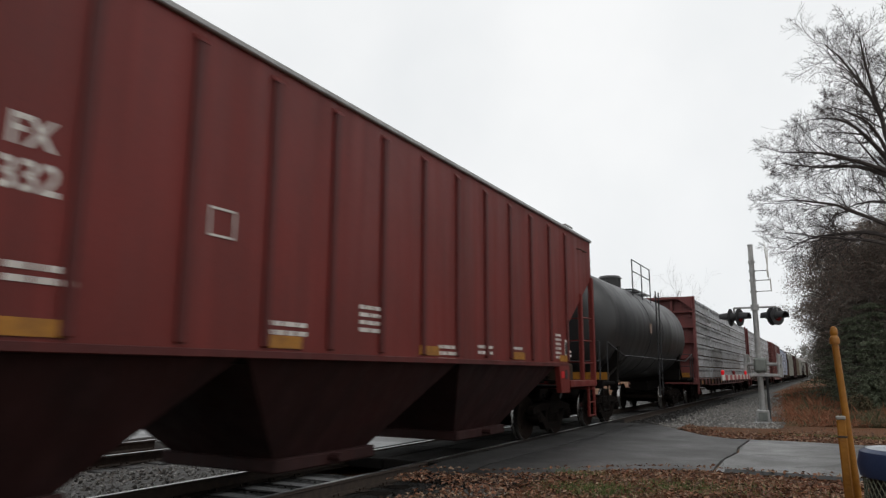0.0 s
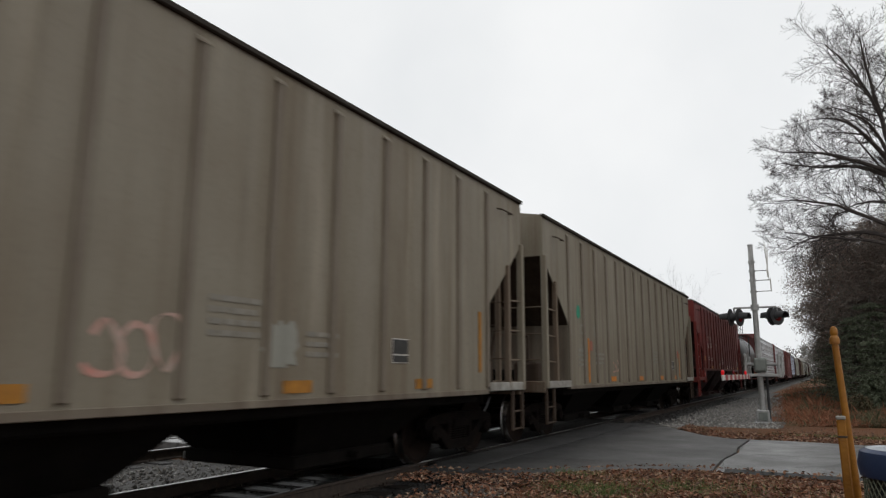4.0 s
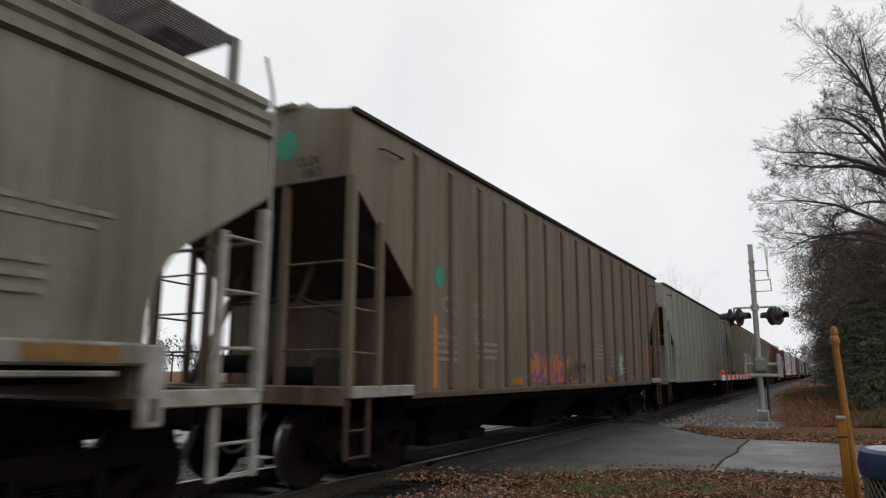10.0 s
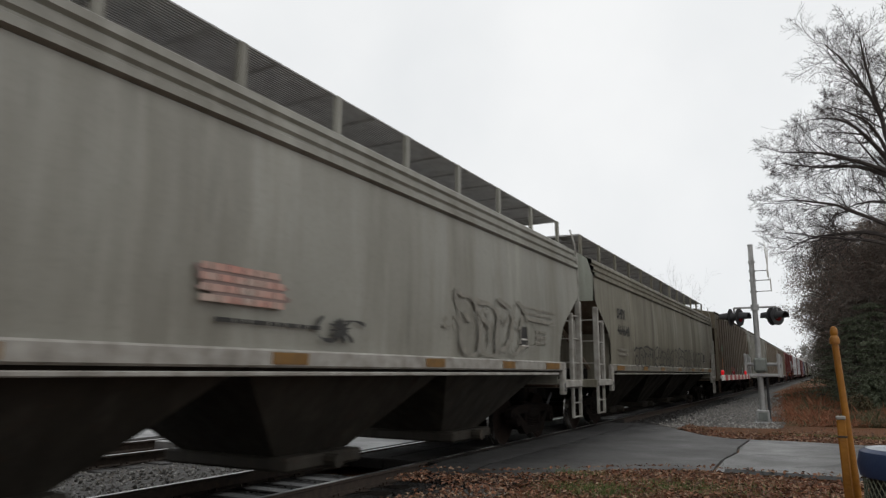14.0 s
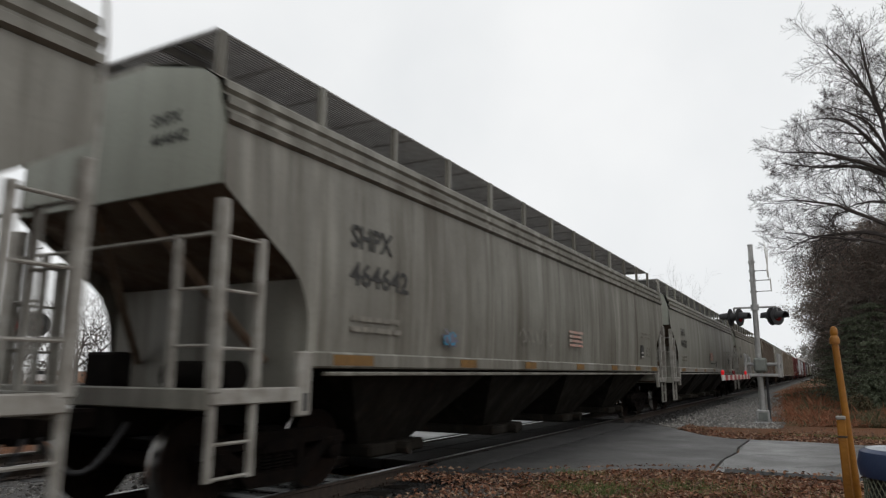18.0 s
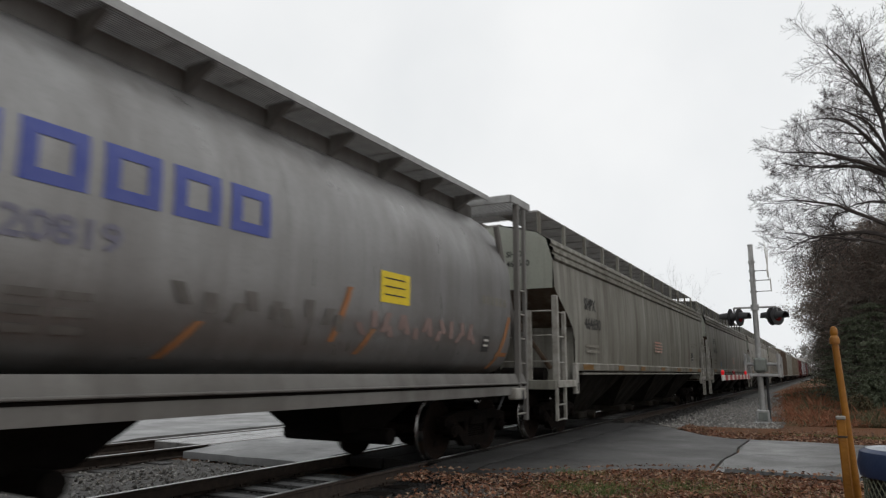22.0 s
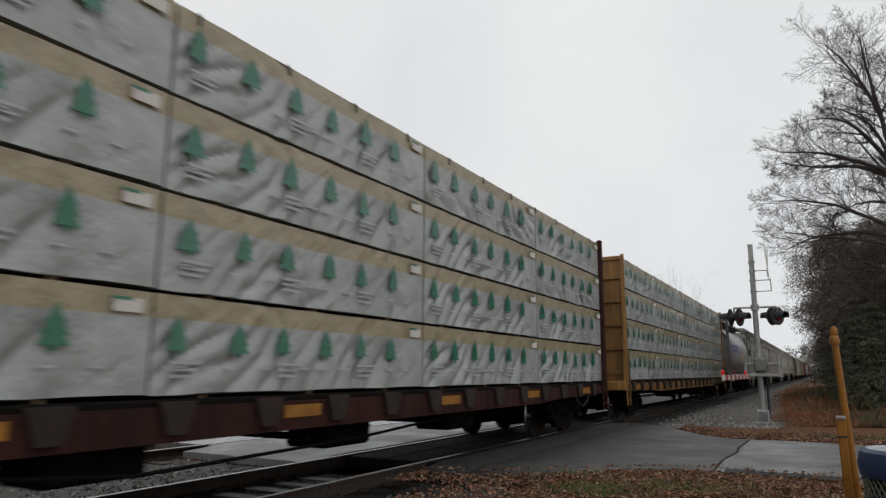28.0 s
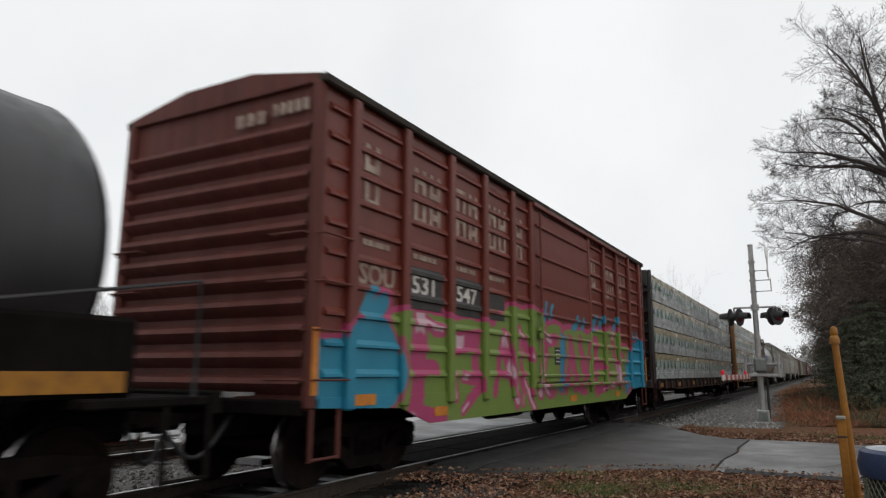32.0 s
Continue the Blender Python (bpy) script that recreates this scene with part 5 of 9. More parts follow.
        part("centre_sill_end", Geo().box(-0.3, 0.3, min(yo, yo - e * 2.4), max(yo, yo - e * 2.4), 0.70, 1.0, 0.02), UNDER, car)
    add_bogies(car, (-h + 1.6, h - 1.6))
    add_couplers(car, h - 0.05)

    def on_tank(y, z, w, hgt, mat, name, lbl="", skew=0.0, th=0.006):
        """A painted patch that follows the tank's curve."""
        g, k = Geo(), 6
        vs, fs = [], []
        for i in range(k + 1):
            zz = z + hgt * i / k
            a = math.acos(max(-1, min(1, (zz - zc) / (R + th))))
            for yy in (y + skew * i / k, y + w + skew * i / k):
                vs.append(((R + th) * math.sin(a) * (full((zc - zz) / (R + th)) if zz < zc else 1.0), yy, zz))
        for i in range(k):
            fs.append((2 * i, 2 * i + 1, 2 * i + 3, 2 * i + 2))
        part(name, g.add(vs, fs), mat, car, lbl, angle=60)
    # company lettering shown as plain blue blocks
    yb = -h + 1.77
    for i in range(6):
        y = yb + 0.625 * i
        on_tank(y, 2.56, 0.13, 0.44, BLUEINK, "logo_block", "blue company lettering block")
        on_tank(y + 0.37, 2.56, 0.13, 0.44, BLUEINK, "logo_block")
        on_tank(y + 0.13, 2.90, 0.24, 0.10, BLUEINK, "logo_block")
        on_tank(y + 0.13, 2.56, 0.24, 0.10, BLUEINK, "logo_block")
    mark = lettering("UNPX 120819", 0.30, BLUEFADE, car, 0, yb - 0.12, 2.17, stretch=1.22)
    m4 = mark.matrix_basis.copy()
    for v in mark.data.vertices:
        p = m4 @ v.co
        v.co = (math.sqrt((R + 0.01) ** 2 - (p.z - zc) ** 2) * full((zc - p.z) / (R + 0.01)), p.y, p.z)
    mark.matrix_basis = Matrix.Identity(4)
    on_tank(1.10, 2.13, 0.66, 0.38, YELLABEL, "placard", "yellow warning placard", th=0.008)
    for z in (2.22, 2.32, 2.42):
        on_tank(1.18, z, 0.46, 0.016, INK, "placard_line", th=0.012)
    on_tank(-h + 1.20, 1.35, 0.07, 0.85, RUSTTAG, "stripe", "faded orange stripe", 0.42, 0.008)
    on_tank(-h + 4.3, 1.40, 0.10, 0.32, RUSTTAG, "stripe", "", 0.3, 0.008)
    on_tank(-h + 6.9, 1.50, 0.10, 0.30, RUSTTAG, "stripe", "", 0.25, 0.008)
    for i in range(9):
        on_tank(-h + 4.4 + 0.26 * i, 1.85 - 0.06 * (i % 3), 0.14, 0.18, SMUDGE, "spray_mark", skew=0.05 * ((i * 7) % 5 - 2), th=0.009)
    for i in range(6):
        on_tank(h - 2.3 + 0.16 * i, 2.36, 0.11, 0.13, INKFADE, "stencil_line", th=0.007)
    # rust-orange sprayed tag near the leading end
    on_tank(h - 1.75, 1.36, 0.12, 0.85, RUSTTAG, "graffiti", "rust-orange sprayed tag", 0.42, 0.009)
    on_tank(h - 1.70, 1.56, 0.42, 0.06, RUSTTAG, "graffiti", "", 0.05, 0.010)
    on_tank(0.2, 1.62, 0.10, 0.62, RUSTTAG, "graffiti", "", 0.26, 0.009)
    for i in range(16):
        on_tank(0.75 + 0.19 * i, 1.72 + 0.05 * ((i * 5) % 3), 0.12, 0.14 + 0.05 * (i % 3), FAINTRED, "spray_mark", skew=0.06 * ((i * 7) % 5 - 2), th=0.009)
    on_tank(h - 2.25, 1.62, 0.24, 0.24, INK, "data_panel", th=0.012)
    on_tank(h - 2.21, 1.70, 0.16, 0.03, WHITE, "data_panel", th=0.016)
    on_tank(h - 2.21, 1.78, 0.16, 0.03, WHITE, "data_panel", th=0.016)
    for i in range(3):
        for k in range(5):
            on_tank(-h + 2.0 + 0.35 * k, 1.55 + 0.12 * i, 0.26, 0.06, SMUDGE, "stencil_line", th=0.007)
    part("hazard_sign", Geo().box(0.25, 0.65, -h + 0.02, -h + 0.03, 1.25, 1.6), YELREF, car, "weathered yellow square sign")
    return car


def lumber_wrap(name, bands):
    """Printed plastic lumber wrap: pale sheet, brown band along the top edge, creases, green prints."""
    m, n, l, b = nodes_of(name)
    tc = n.new("ShaderNodeTexCoord").outputs["Object"]
    sep = n.new("ShaderNodeSeparateXYZ")
    l.new(tc, sep.inputs[0])
    v = coords(n, l)
    base = mixed(n, l, noise_fac(n, l, v, 1.3, 5, 0.6, 0.3, 0.7), bands[0], bands[1])
    if bands[2]:
        hi = n.new("ShaderNodeMapRange")
        hi.inputs["From Min"].default_value = 0.585
        hi.inputs["From Max"].default_value = 0.60
        l.new(sep.outputs["Z"], hi.inputs["Value"])
        base = mixed(n, l, hi.outputs[0], base, mixed(n, l, noise_fac(n, l, v, 3, 4), bands[2], tuple(x * 1.3 for x in bands[2])), 0.85)
    gloss = base
    b.inputs["Roughness"].default_value = 0.20
    b.inputs["Specular IOR Level"].default_value = 0.7
    l.new(gloss, b.inputs["Base Color"])
    mp = n.new("ShaderNodeMapping")
    mp.vector_type = "TEXTURE"
    mp.inputs["Rotation"].default_value = (radians(42), 0, 0)
    mp.inputs["Scale"].default_value = (1.0, 2.2, 0.30)
    l.new(tc, mp.inputs["Vector"])
    add = n.new("ShaderNodeMath")
    add.operation = "ADD"
    l.new(noise_fac(n, l, mp.outputs["Vector"], 1.6, 5, 0.6, 0.35, 0.7), add.inputs[0])
    l.new(noise_fac(n, l, v, 5.0, 5, 0.6, 0.2, 0.8), add.inputs[1])
    bumped(n, l, b, add.outputs[0], 0.42, 0.03)
    return m


WRAP = lumber_wrap("lumber_wrap_white", ((0.37, 0.385, 0.378), (0.265, 0.28, 0.272), (0.25, 0.20, 0.105)))
WRAPGREY = lumber_wrap("lumber_wrap_grey", ((0.46, 0.47, 0.48), (0.38, 0.39, 0.40), None))
WRAPBLUE = lumber_wrap("lumber_wrap_blue", ((0.12, 0.16, 0.30), (0.34, 0.37, 0.44), None))
PRINTGREEN = plain("print_green", (0.008, 0.105, 0.058), (0.02, 0.16, 0.095), 9, 0.22, 0, 0, 0.7)
PRINTGREY = plain("print_grey", (0.33, 0.355, 0.355), (0.40, 0.42, 0.42), 5, 0.4, 0, 0)
ENDGRAIN = plain("lumber_end_grain", (0.14, 0.095, 0.055), (0.09, 0.06, 0.035), 12, 0.8)
TREEMARK = [(-0.03, 0.0), (0.03, 0.0), (0.035, 0.05), (0.17, 0.04), (0.105, 0.13), (0.15, 0.135), (0.085, 0.22), (0.115, 0.23), (0.05, 0.31), (0.0, 0.40), (-0.05, 0.31), (-0.115, 0.23), (-0.085, 0.22), (-0.15, 0.135), (-0.105, 0.13), (-0.17, 0.04), (-0.035, 0.05)]
RUSTTAG = plain("spray_rust_orange", (0.30, 0.110, 0.030), (0.22, 0.12, 0.06), 6, 0.6, 0, 0)
FAINTRED = plain("spray_faint_red", (0.24, 0.17, 0.15), (0.17, 0.12, 0.11), 6, 0.6, 0, 0)
POCKET = plain("stake_pocket_rust", (0.030, 0.018, 0.012), (0.014, 0.010, 0.008), 7, 0.8)
SILVER.node_tree.nodes["Principled BSDF"].inputs["Metallic"].default_value = 0.6
DULLSILVER = paint("hopper_dull_silver", (0.145, 0.140, 0.130), (0.070, 0.062, 0.055), 0.5, 0.6, 0.6, 0.1)


def centerbeam(L, frame_mat, beam_mat, label, wrap, prints=True, tiers=4, turning=True, seed=1, bulk_mat=None, bulk_rear=None, sill_mat=None, rear_depth=0.40):
    """Centre-beam flat car between two end bulkheads, loaded with wrapped lumber packs in tiers."""
    car = thing("centerbeam_flatcar", label, "railroad car", "freight train cars")
    rnd = random.Random(seed)
    h, W = L / 2, 1.42
    deck = 1.10
    bulk_mat = bulk_mat or frame_mat
    bts = {-1: rear_depth, 1: 0.16}
    sill_mat = sill_mat or beam_mat
    # deck and side sills
    # under printed loads the deck is black for the shadow below the packs
    part("deck", Geo().box(-W + 0.02, W - 0.02, -h, h, 0.98, deck - 0.02, 0.02), UNDER if prints else beam_mat, car)
    for s in (-1, 1):
        x0, x1 = sorted((s * (W - 0.10), s * W))
        g = Geo().prism([(-h, 1.02), (-h, 0.84), (-h + 3.2, 0.80), (-h + 4.4, 0.74), (h - 4.4, 0.74), (h - 3.2, 0.80), (h, 0.84), (h, 1.02)], "x", x0, x1)
        part("side_sill", g, sill_mat, car, "weathered side sill")
        y = -h + 0.7
        k = 0
        while y < h - 0.4:
            xs = sorted((s * (W + 0.001), s * (W + 0.05)))
            part("stake_pocket", Geo().prism([(y - 0.12, 1.06), (y - 0.03, 0.80), (y + 0.15, 0.80), (y + 0.24, 1.06)], "x", xs[0], xs[1]), POCKET, car)
            if k % 3 == 0:
                xs = sorted((s * (W + 0.002), s * (W + 0.008)))
                part("reflector", Geo().box(xs[0], xs[1], y + 0.3, y + 0.85, 0.86, 0.98), YELREF, car, "amber reflector strip")
            y += 1.05
            k += 1
    # bulkheads: two stout edge columns, a web plate and cross ribs
    for e in (-1, 1):
        mat_e = bulk_rear if (e < 0 and bulk_rear) else bulk_mat
        bt = bts[e]
        y0, y1 = sorted((e * h, e * (h - bt)))
        inner = e * (h - bt)
        for s in (-1, 1):
            xs = sorted((s * (W - 0.06), s * (W + 0.03)))
            part("bulkhead_column", Geo().prism([(y0, 1.0), (y1, 1.0), (y1, 4.50), (y1 - 0.02 if e < 0 else y0 + 0.16, 4.56), (y0 + 0.16 if e < 0 else y0 + 0.02, 4.56)], "x", xs[0], xs[1]), mat_e, car)
        ya, yb = sorted((inner, inner + e * 0.06))
        part("bulkhead_web", Geo().box(-W, W, ya, yb, 1.0, 4.52, 0.01), mat_e, car, "steel end bulkhead")
        g = Geo()
        for z in (1.3, 1.95, 2.6, 3.25, 3.9, 4.44):
            ya, yb = sorted((inner + e * 0.06, e * (h - 0.10)))
            g.box(-W + 0.06, W - 0.06, ya, yb, z - 0.03, z + 0.03)
        for x in (-0.5, 0.5):
            ya, yb = sorted((inner + e * 0.06, e * (h - 0.14)))
            g.box(x - 0.05, x + 0.05, ya, yb, 1.05, 4.44)
        part("bulkhead_rib", g, mat_e, car)
        if bt > 0.3:
            for sx in (-1, 1):
                pts = [(sx * (W - 0.05), 4.54), (sx * (W - 0.62), 4.54), (sx * (W - 0.62), 4.46), (sx * (W - 0.05), 4.02)]
                part("corner_gusset", Geo().prism(pts, "y", min(e * h, e * (h - 0.10)), max(e * h, e * (h - 0.10))), mat_e, car)
            part("bulkhead_cap", Geo().box(-W + 0.6, W - 0.6, y0 + 0.002, y1 - 0.002, 4.44, 4.55, 0.01), mat_e, car)
        part("end_sill", Geo().box(-W, W, e * h - 0.12, e * h + 0.06, 0.84, 1.08, 0.02), mat_e, car)
        for sx in (-1, 1):
            ladder(car, sx * (W + 0.02), e * (h - 0.02), sx * (W + 0.02), e * (h - 0.32), 0.45, 1.9, 5, sill_mat, 0.02)
    part("centre_beam", Geo().box(-0.09, 0.09, -h + bts[-1], h - bts[1], deck, 4.50, 0.01), beam_mat, car)
    part("centre_sill", Geo().box(-0.32, 0.32, -h + 0.1, h - 0.1, 0.60, 0.98, 0.02), UNDER, car)
    for k in (-3.0, 0.2, 3.1):
        part("brake_rod", Geo().tube((-1.2, k, 0.62), (1.2, k, 0.62), 0.04, 0.04, 8), UNDER, car)
        part("air_reservoir", Geo().box(0.5, 1.1, k + 0.4, k + 1.3, 0.45, 0.78, 0.04), UNDER, car, "brake gear under the deck")
    part("air_pipe", Geo().pipe([(1.25, -4.0, 0.7), (1.3, -2.0, 0.5), (1.25, 1.0, 0.55), (1.25, 4.0, 0.72)], 0.018), UNDER, car)
    # load: packs in tiers, both sides of the beam
    run = L - bts[-1] - bts[1] - 0.08
    mid_y = (bts[-1] - bts[1]) / 2
    packs = 5 if L > 20 else 4
    pl = run / packs
    th = (4.50 - deck - 0.02) / tiers
    skin_cache = []
    for var in range(4):
        rr = random.Random(seed * 7 + var)
        vs, fs, nx, nz = [], [], 150, 18
        slope = (0.9, -0.8, 0.55, 1.3)[var]
        for j in range(nz + 1):
            for i in range(nx + 1):
                y, z = -pl / 2 + 0.015 + (pl - 0.03) * i / nx, (th - 0.055) * j / nz
                edge = min(i, nx - i, 4) / 4
                # long slanting folds that fan out, sharp on their crests
                u = (y * (1 + 0.10 * z) - z * slope) * 2.5 + 1.9 * noise.noise((y * 0.7 + var * 9, z * 0.7, seed)) + 0.3 * noise.noise((y * 3.0, z * 3.0, seed + var))
                fold = 1 - (1 - abs(2 * (u % 1.0) - 1)) ** 2.6
                u2 = (y + z * slope * 0.7) * 3.1 + 1.2 * noise.noise((y * 1.1 + 3, z * 1.1, seed + 4))
                fold2 = 1 - (1 - abs(2 * (u2 % 1.0) - 1)) ** 3.0
                keep = max(0.0, min(1.0, 0.50 + 1.7 * noise.noise((y * 0.7 + var * 5, z * 0.6, seed + 2))))
                keep2 = max(0.0, 0.9 * noise.noise((y * 0.8 + var * 3, z * 0.9, seed + 7)))
                keep *= max(0.15, min(1.0, (0.60 - z) / 0.15)) if prints else 1.0
                u3 = (y - z * slope * 1.15) * 7.0 + 1.1 * noise.noise((y * 1.5 + 8, z * 1.2, seed + var))
                fold3 = 1 - (1 - abs(2 * (u3 % 1.0) - 1)) ** 2.0
                keep3 = keep * max(0.0, min(1.0, 0.3 + 1.6 * noise.noise((y * 0.9 + 13, z * 0.8, seed + var * 2))))
                dip = 0.058 * keep * (fold - 1) + 0.050 * keep2 * (fold2 - 1) + 0.018 * keep3 * (fold3 - 1) + 0.014 * noise.noise((y * 1.1 + var * 9 + seed, z * 1.6, var))
                if j == 0:
                    z -= 0.012 + 0.03 * max(0, noise.noise((y * 1.3, var * 4.0, seed)))
                vs.append((dip * (0.4 + 0.6 * edge), y, z))
        for j in range(nz):
            for i in range(nx):
                k = j * (nx + 1) + i
                fs.append((k, k + 1, k + nx + 2, k + nx + 1))
        # top, bottom and ends turn in
        o = len(vs)
        vs += [(-1.20, -pl / 2 + 0.015, 0), (-1.20, pl / 2 - 0.015, 0), (-1.20, pl / 2 - 0.015, th - 0.055), (-1.20, -pl / 2 + 0.015, th - 0.055)]
        a, b2, c2, d2 = 0, nx, (nz + 1) * (nx + 1) - 1, nz * (nx + 1)
        fs += [(a, b2, o + 1, o), (b2, c2, o + 2, o + 1), (c2, d2, o + 3, o + 2), (d2, a, o, o + 3), (o, o + 1, o + 2, o + 3)]
        skin_cache.append(Geo().add(vs, fs).mesh("lumber_pack", wrap, 50))
    if prints:
        tm = Geo().prism(TREEMARK, "x", 0.028, 0.032).mesh("green_print", PRINTGREEN, 0)
        pg = Geo()
        for k in range(3):
            pg.box(0.028, 0.031, -0.17, 0.17 - 0.05 * k, -0.08 - 0.055 * k, -0.055 - 0.055 * k)
        tp = pg.mesh("grey_print", PRINTGREY, 0)
        pg, yy = Geo(), -pl / 2 + 0.2
        while yy < pl / 2 - 0.3:
            pg.box(0.028, 0.031, yy, yy + rnd.uniform(0.10, 0.3), th * 0.22, th * 0.22 + 0.022)
            yy += rnd.uniform(0.32, 0.55)
        pr = pg.mesh("small_print", PRINTGREY, 0)
    else:
        pg = Geo()
        for k in range(14):
            pg.box(0.028, 0.031, -pl / 2 + 0.2 + k * (pl - 0.4) / 14, -pl / 2 + 0.2 + (k + 0.55) * (pl - 0.4) / 14, th * 0.50, th * 0.66)
        tp = pg.mesh("dark_print", INK, 0)
    for s in (1, -1):
        for t in range(tiers):
            z = deck + 0.035 + th * t
            shift = rnd.uniform(-0.25, 0.25)
            for i in range(packs):
                y = mid_y - run / 2 + pl * (i + 0.5)
                pk = part("lumber_pack", skin_cache[rnd.randrange(4)], None, car, "lumber pack in creased printed plastic wrap" if prints else "lumber pack in pale plastic wrap", at=(s * (W - 0.03), y, z))
                if s < 0:
                    pk.rotation_euler.z = math.pi
                    continue
                if prints:
                    part("tag", Geo().box(0.030, 0.033, pl / 2 - 0.38, pl / 2 - 0.12, th - 0.23, th - 0.12), WHITE, pk, "white paper tag")
                    part("tag", Geo().box(0.034, 0.036, pl / 2 - 0.40, pl / 2 - 0.22, th - 0.14, th - 0.115), PRINTGREEN, pk)
                    tagged(part("small_print", pr, None, pk), kind="stuff")
                    k = int(pl / 0.62)
                    for q in range(k):
                        yy = -pl / 2 + 0.25 + q * (pl - 0.4) / k + rnd.uniform(-0.03, 0.03)
                        a = part("green_print", tm, None, pk, at=(0, yy, th * 0.36 + rnd.uniform(-0.02, 0.02)))
                        a.scale = (1, rnd.uniform(0.62, 0.82), rnd.uniform(0.72, 0.90))
                        if q % 2 == 0:
                            part("grey_print", tp, None, pk, at=(0, yy + 0.1, th * 0.36))
                else:
                    tagged(part("dark_print", tp, None, pk), kind="stuff")
            # dark stickers between tiers
            g = Geo()
            for i in range(packs * 3):
                y = -run / 2 + run * (i + 0.5) / (packs * 3)
                xs = sorted((s * 0.3, s * (W - 0.06)))
                g.box(xs[0], xs[1], y - 0.04, y + 0.04, z - 0.055, z + 0.002)
            tagged(part("dunnage", g, ENDGRAIN, car), kind="stuff")
    # hold-down cables and corner protectors
    g = Geo()
    n = int(run / 1.15)
    for i in range(n):
        y = -run / 2 + run * (i + 0.5) / n
        g.pipe([(W - 0.012, y, 4.36), (W - 0.012, y, 4.462), (0.1, y, 4.49)], 0.012, 5)
    tagged(part("tie_down_cable", g, UNDER, car, "steel hold-down straps over the load"), kind="stuff")
    add_bogies(car, (-h + 2.1, h - 2.1), turning)
    add_couplers(car, h)
    return car


def graffiti_red(name, on_door=False):
    """Boxcar side: brown-red above, sprayed green, magenta and blue below."""
    m, n, l, b = nodes_of(name)
    v = coords(n, l)
    sep = n.new("ShaderNodeSeparateXYZ")
    l.new(v, sep.inputs[0])
    vs = coords(n, l, (2.2, 2.2, 0.16))
    base = mixed(n, l, noise_fac(n, l, vs, 2.0, 5, 0.6, 0.4, 0.75), (0.135, 0.023, 0.014) if on_door else (0.138, 0.029, 0.019), (0.105, 0.021, 0.013) if on_door else (0.082, 0.022, 0.015), 0.6)
    base = mixed(n, l, noise_fac(n, l, v, 5.0, 8, 0.7, 0.6, 0.72), base, (0.26, 0.19, 0.14), 0.25)

    def band(out, lo, hi):
        r = n.new("ShaderNodeMapRange")
        r.inputs["From Min"].default_value = lo
        r.inputs["From Max"].default_value = hi
        l.new(out, r.inputs["Value"])
        return r.outputs[0]

    def math2(op, a, c):
        k = n.new("ShaderNodeMath")
        k.operation = op
        k.use_clamp = op != "ADD"
        for i, q in enumerate((a, c)):
            if isinstance(q, float):
                k.inputs[i].default_value = q
            else:
                l.new(q, k.inputs[i])
        return k.outputs[0]
    def vec(op, a, c):
        k = n.new("ShaderNodeVectorMath")
        k.operation = op
        for i, q in enumerate((a, c)):
            if q is None:
                continue
            if isinstance(q, tuple):
                k.inputs[i].default_value = q
            else:
                l.new(q, k.inputs[i])
        return k

    def field(strokes):
        """Signed distance to a set of round-ended strokes (u, z, u, z, half width), u from the rear end."""
        total = None
        for u0, z0, u1, z1, w in strokes:
            a, ba = (0.0, u0 - 7.4, z0), (0.0, u1 - u0, z1 - z0)
            pa = vec("SUBTRACT", flat, a).outputs["Vector"]
            dot = vec("DOT_PRODUCT", pa, ba).outputs["Value"]
            along = math2("MULTIPLY", dot, 1.0 / max(1e-6, ba[1] ** 2 + ba[2] ** 2))
            sc = n.new("ShaderNodeVectorMath")
            sc.operation = "SCALE"
            sc.inputs[0].default_value = ba
            l.new(along, sc.inputs["Scale"])
            off = vec("SUBTRACT", pa, sc.outputs["Vector"]).outputs["Vector"]
            d = math2("ADD", vec("LENGTH", off, None).outputs["Value"], -w)
            if total is None:
                total = d
            else:
                k = n.new("ShaderNodeMath")
                k.operation = "MINIMUM"
                l.new(total, k.inputs[0])
                l.new(d, k.inputs[1])
                total = k.outputs[0]
        return total

    wob = n.new("ShaderNodeTexNoise")
    wob.inputs["Scale"].default_value = 1.6
    wob.inputs["Detail"].default_value = 1.5
    l.new(v, wob.inputs["Vector"])
    # flattened side coordinates, a little unsteady like a spray line
    shake = vec("MULTIPLY", vec("SUBTRACT", wob.outputs["Color"], (0.5, 0.5, 0.5)).outputs["Vector"], (0.0, 0.34, 0.34)).outputs["Vector"]
    flat = vec("ADD", vec("MULTIPLY", v, (0.0, 1.0, 1.0)).outputs["Vector"], shake).outputs["Vector"]
    fsep = n.new("ShaderNodeSeparateXYZ")
    l.new(flat, fsep.inputs[0])
    fy, fz = fsep.outputs["Y"], fsep.outputs["Z"]
    green, pink, blue, pale = (0.130, 0.198, 0.038), (0.35, 0.048, 0.130), (0.016, 0.165, 0.265), (0.48, 0.34, 0.38)
    spans = [(1.9, 1.35, 5.0, 1.35, 0.80), (5.2, 1.5, 6.0, 1.5, 0.98), (6.3, 1.3, 9.3, 1.3, 0.95), (9.7, 1.45, 11.6, 1.5, 0.92), (11.6, 1.4, 12.9, 1.25, 0.78)]
    body = field(spans)
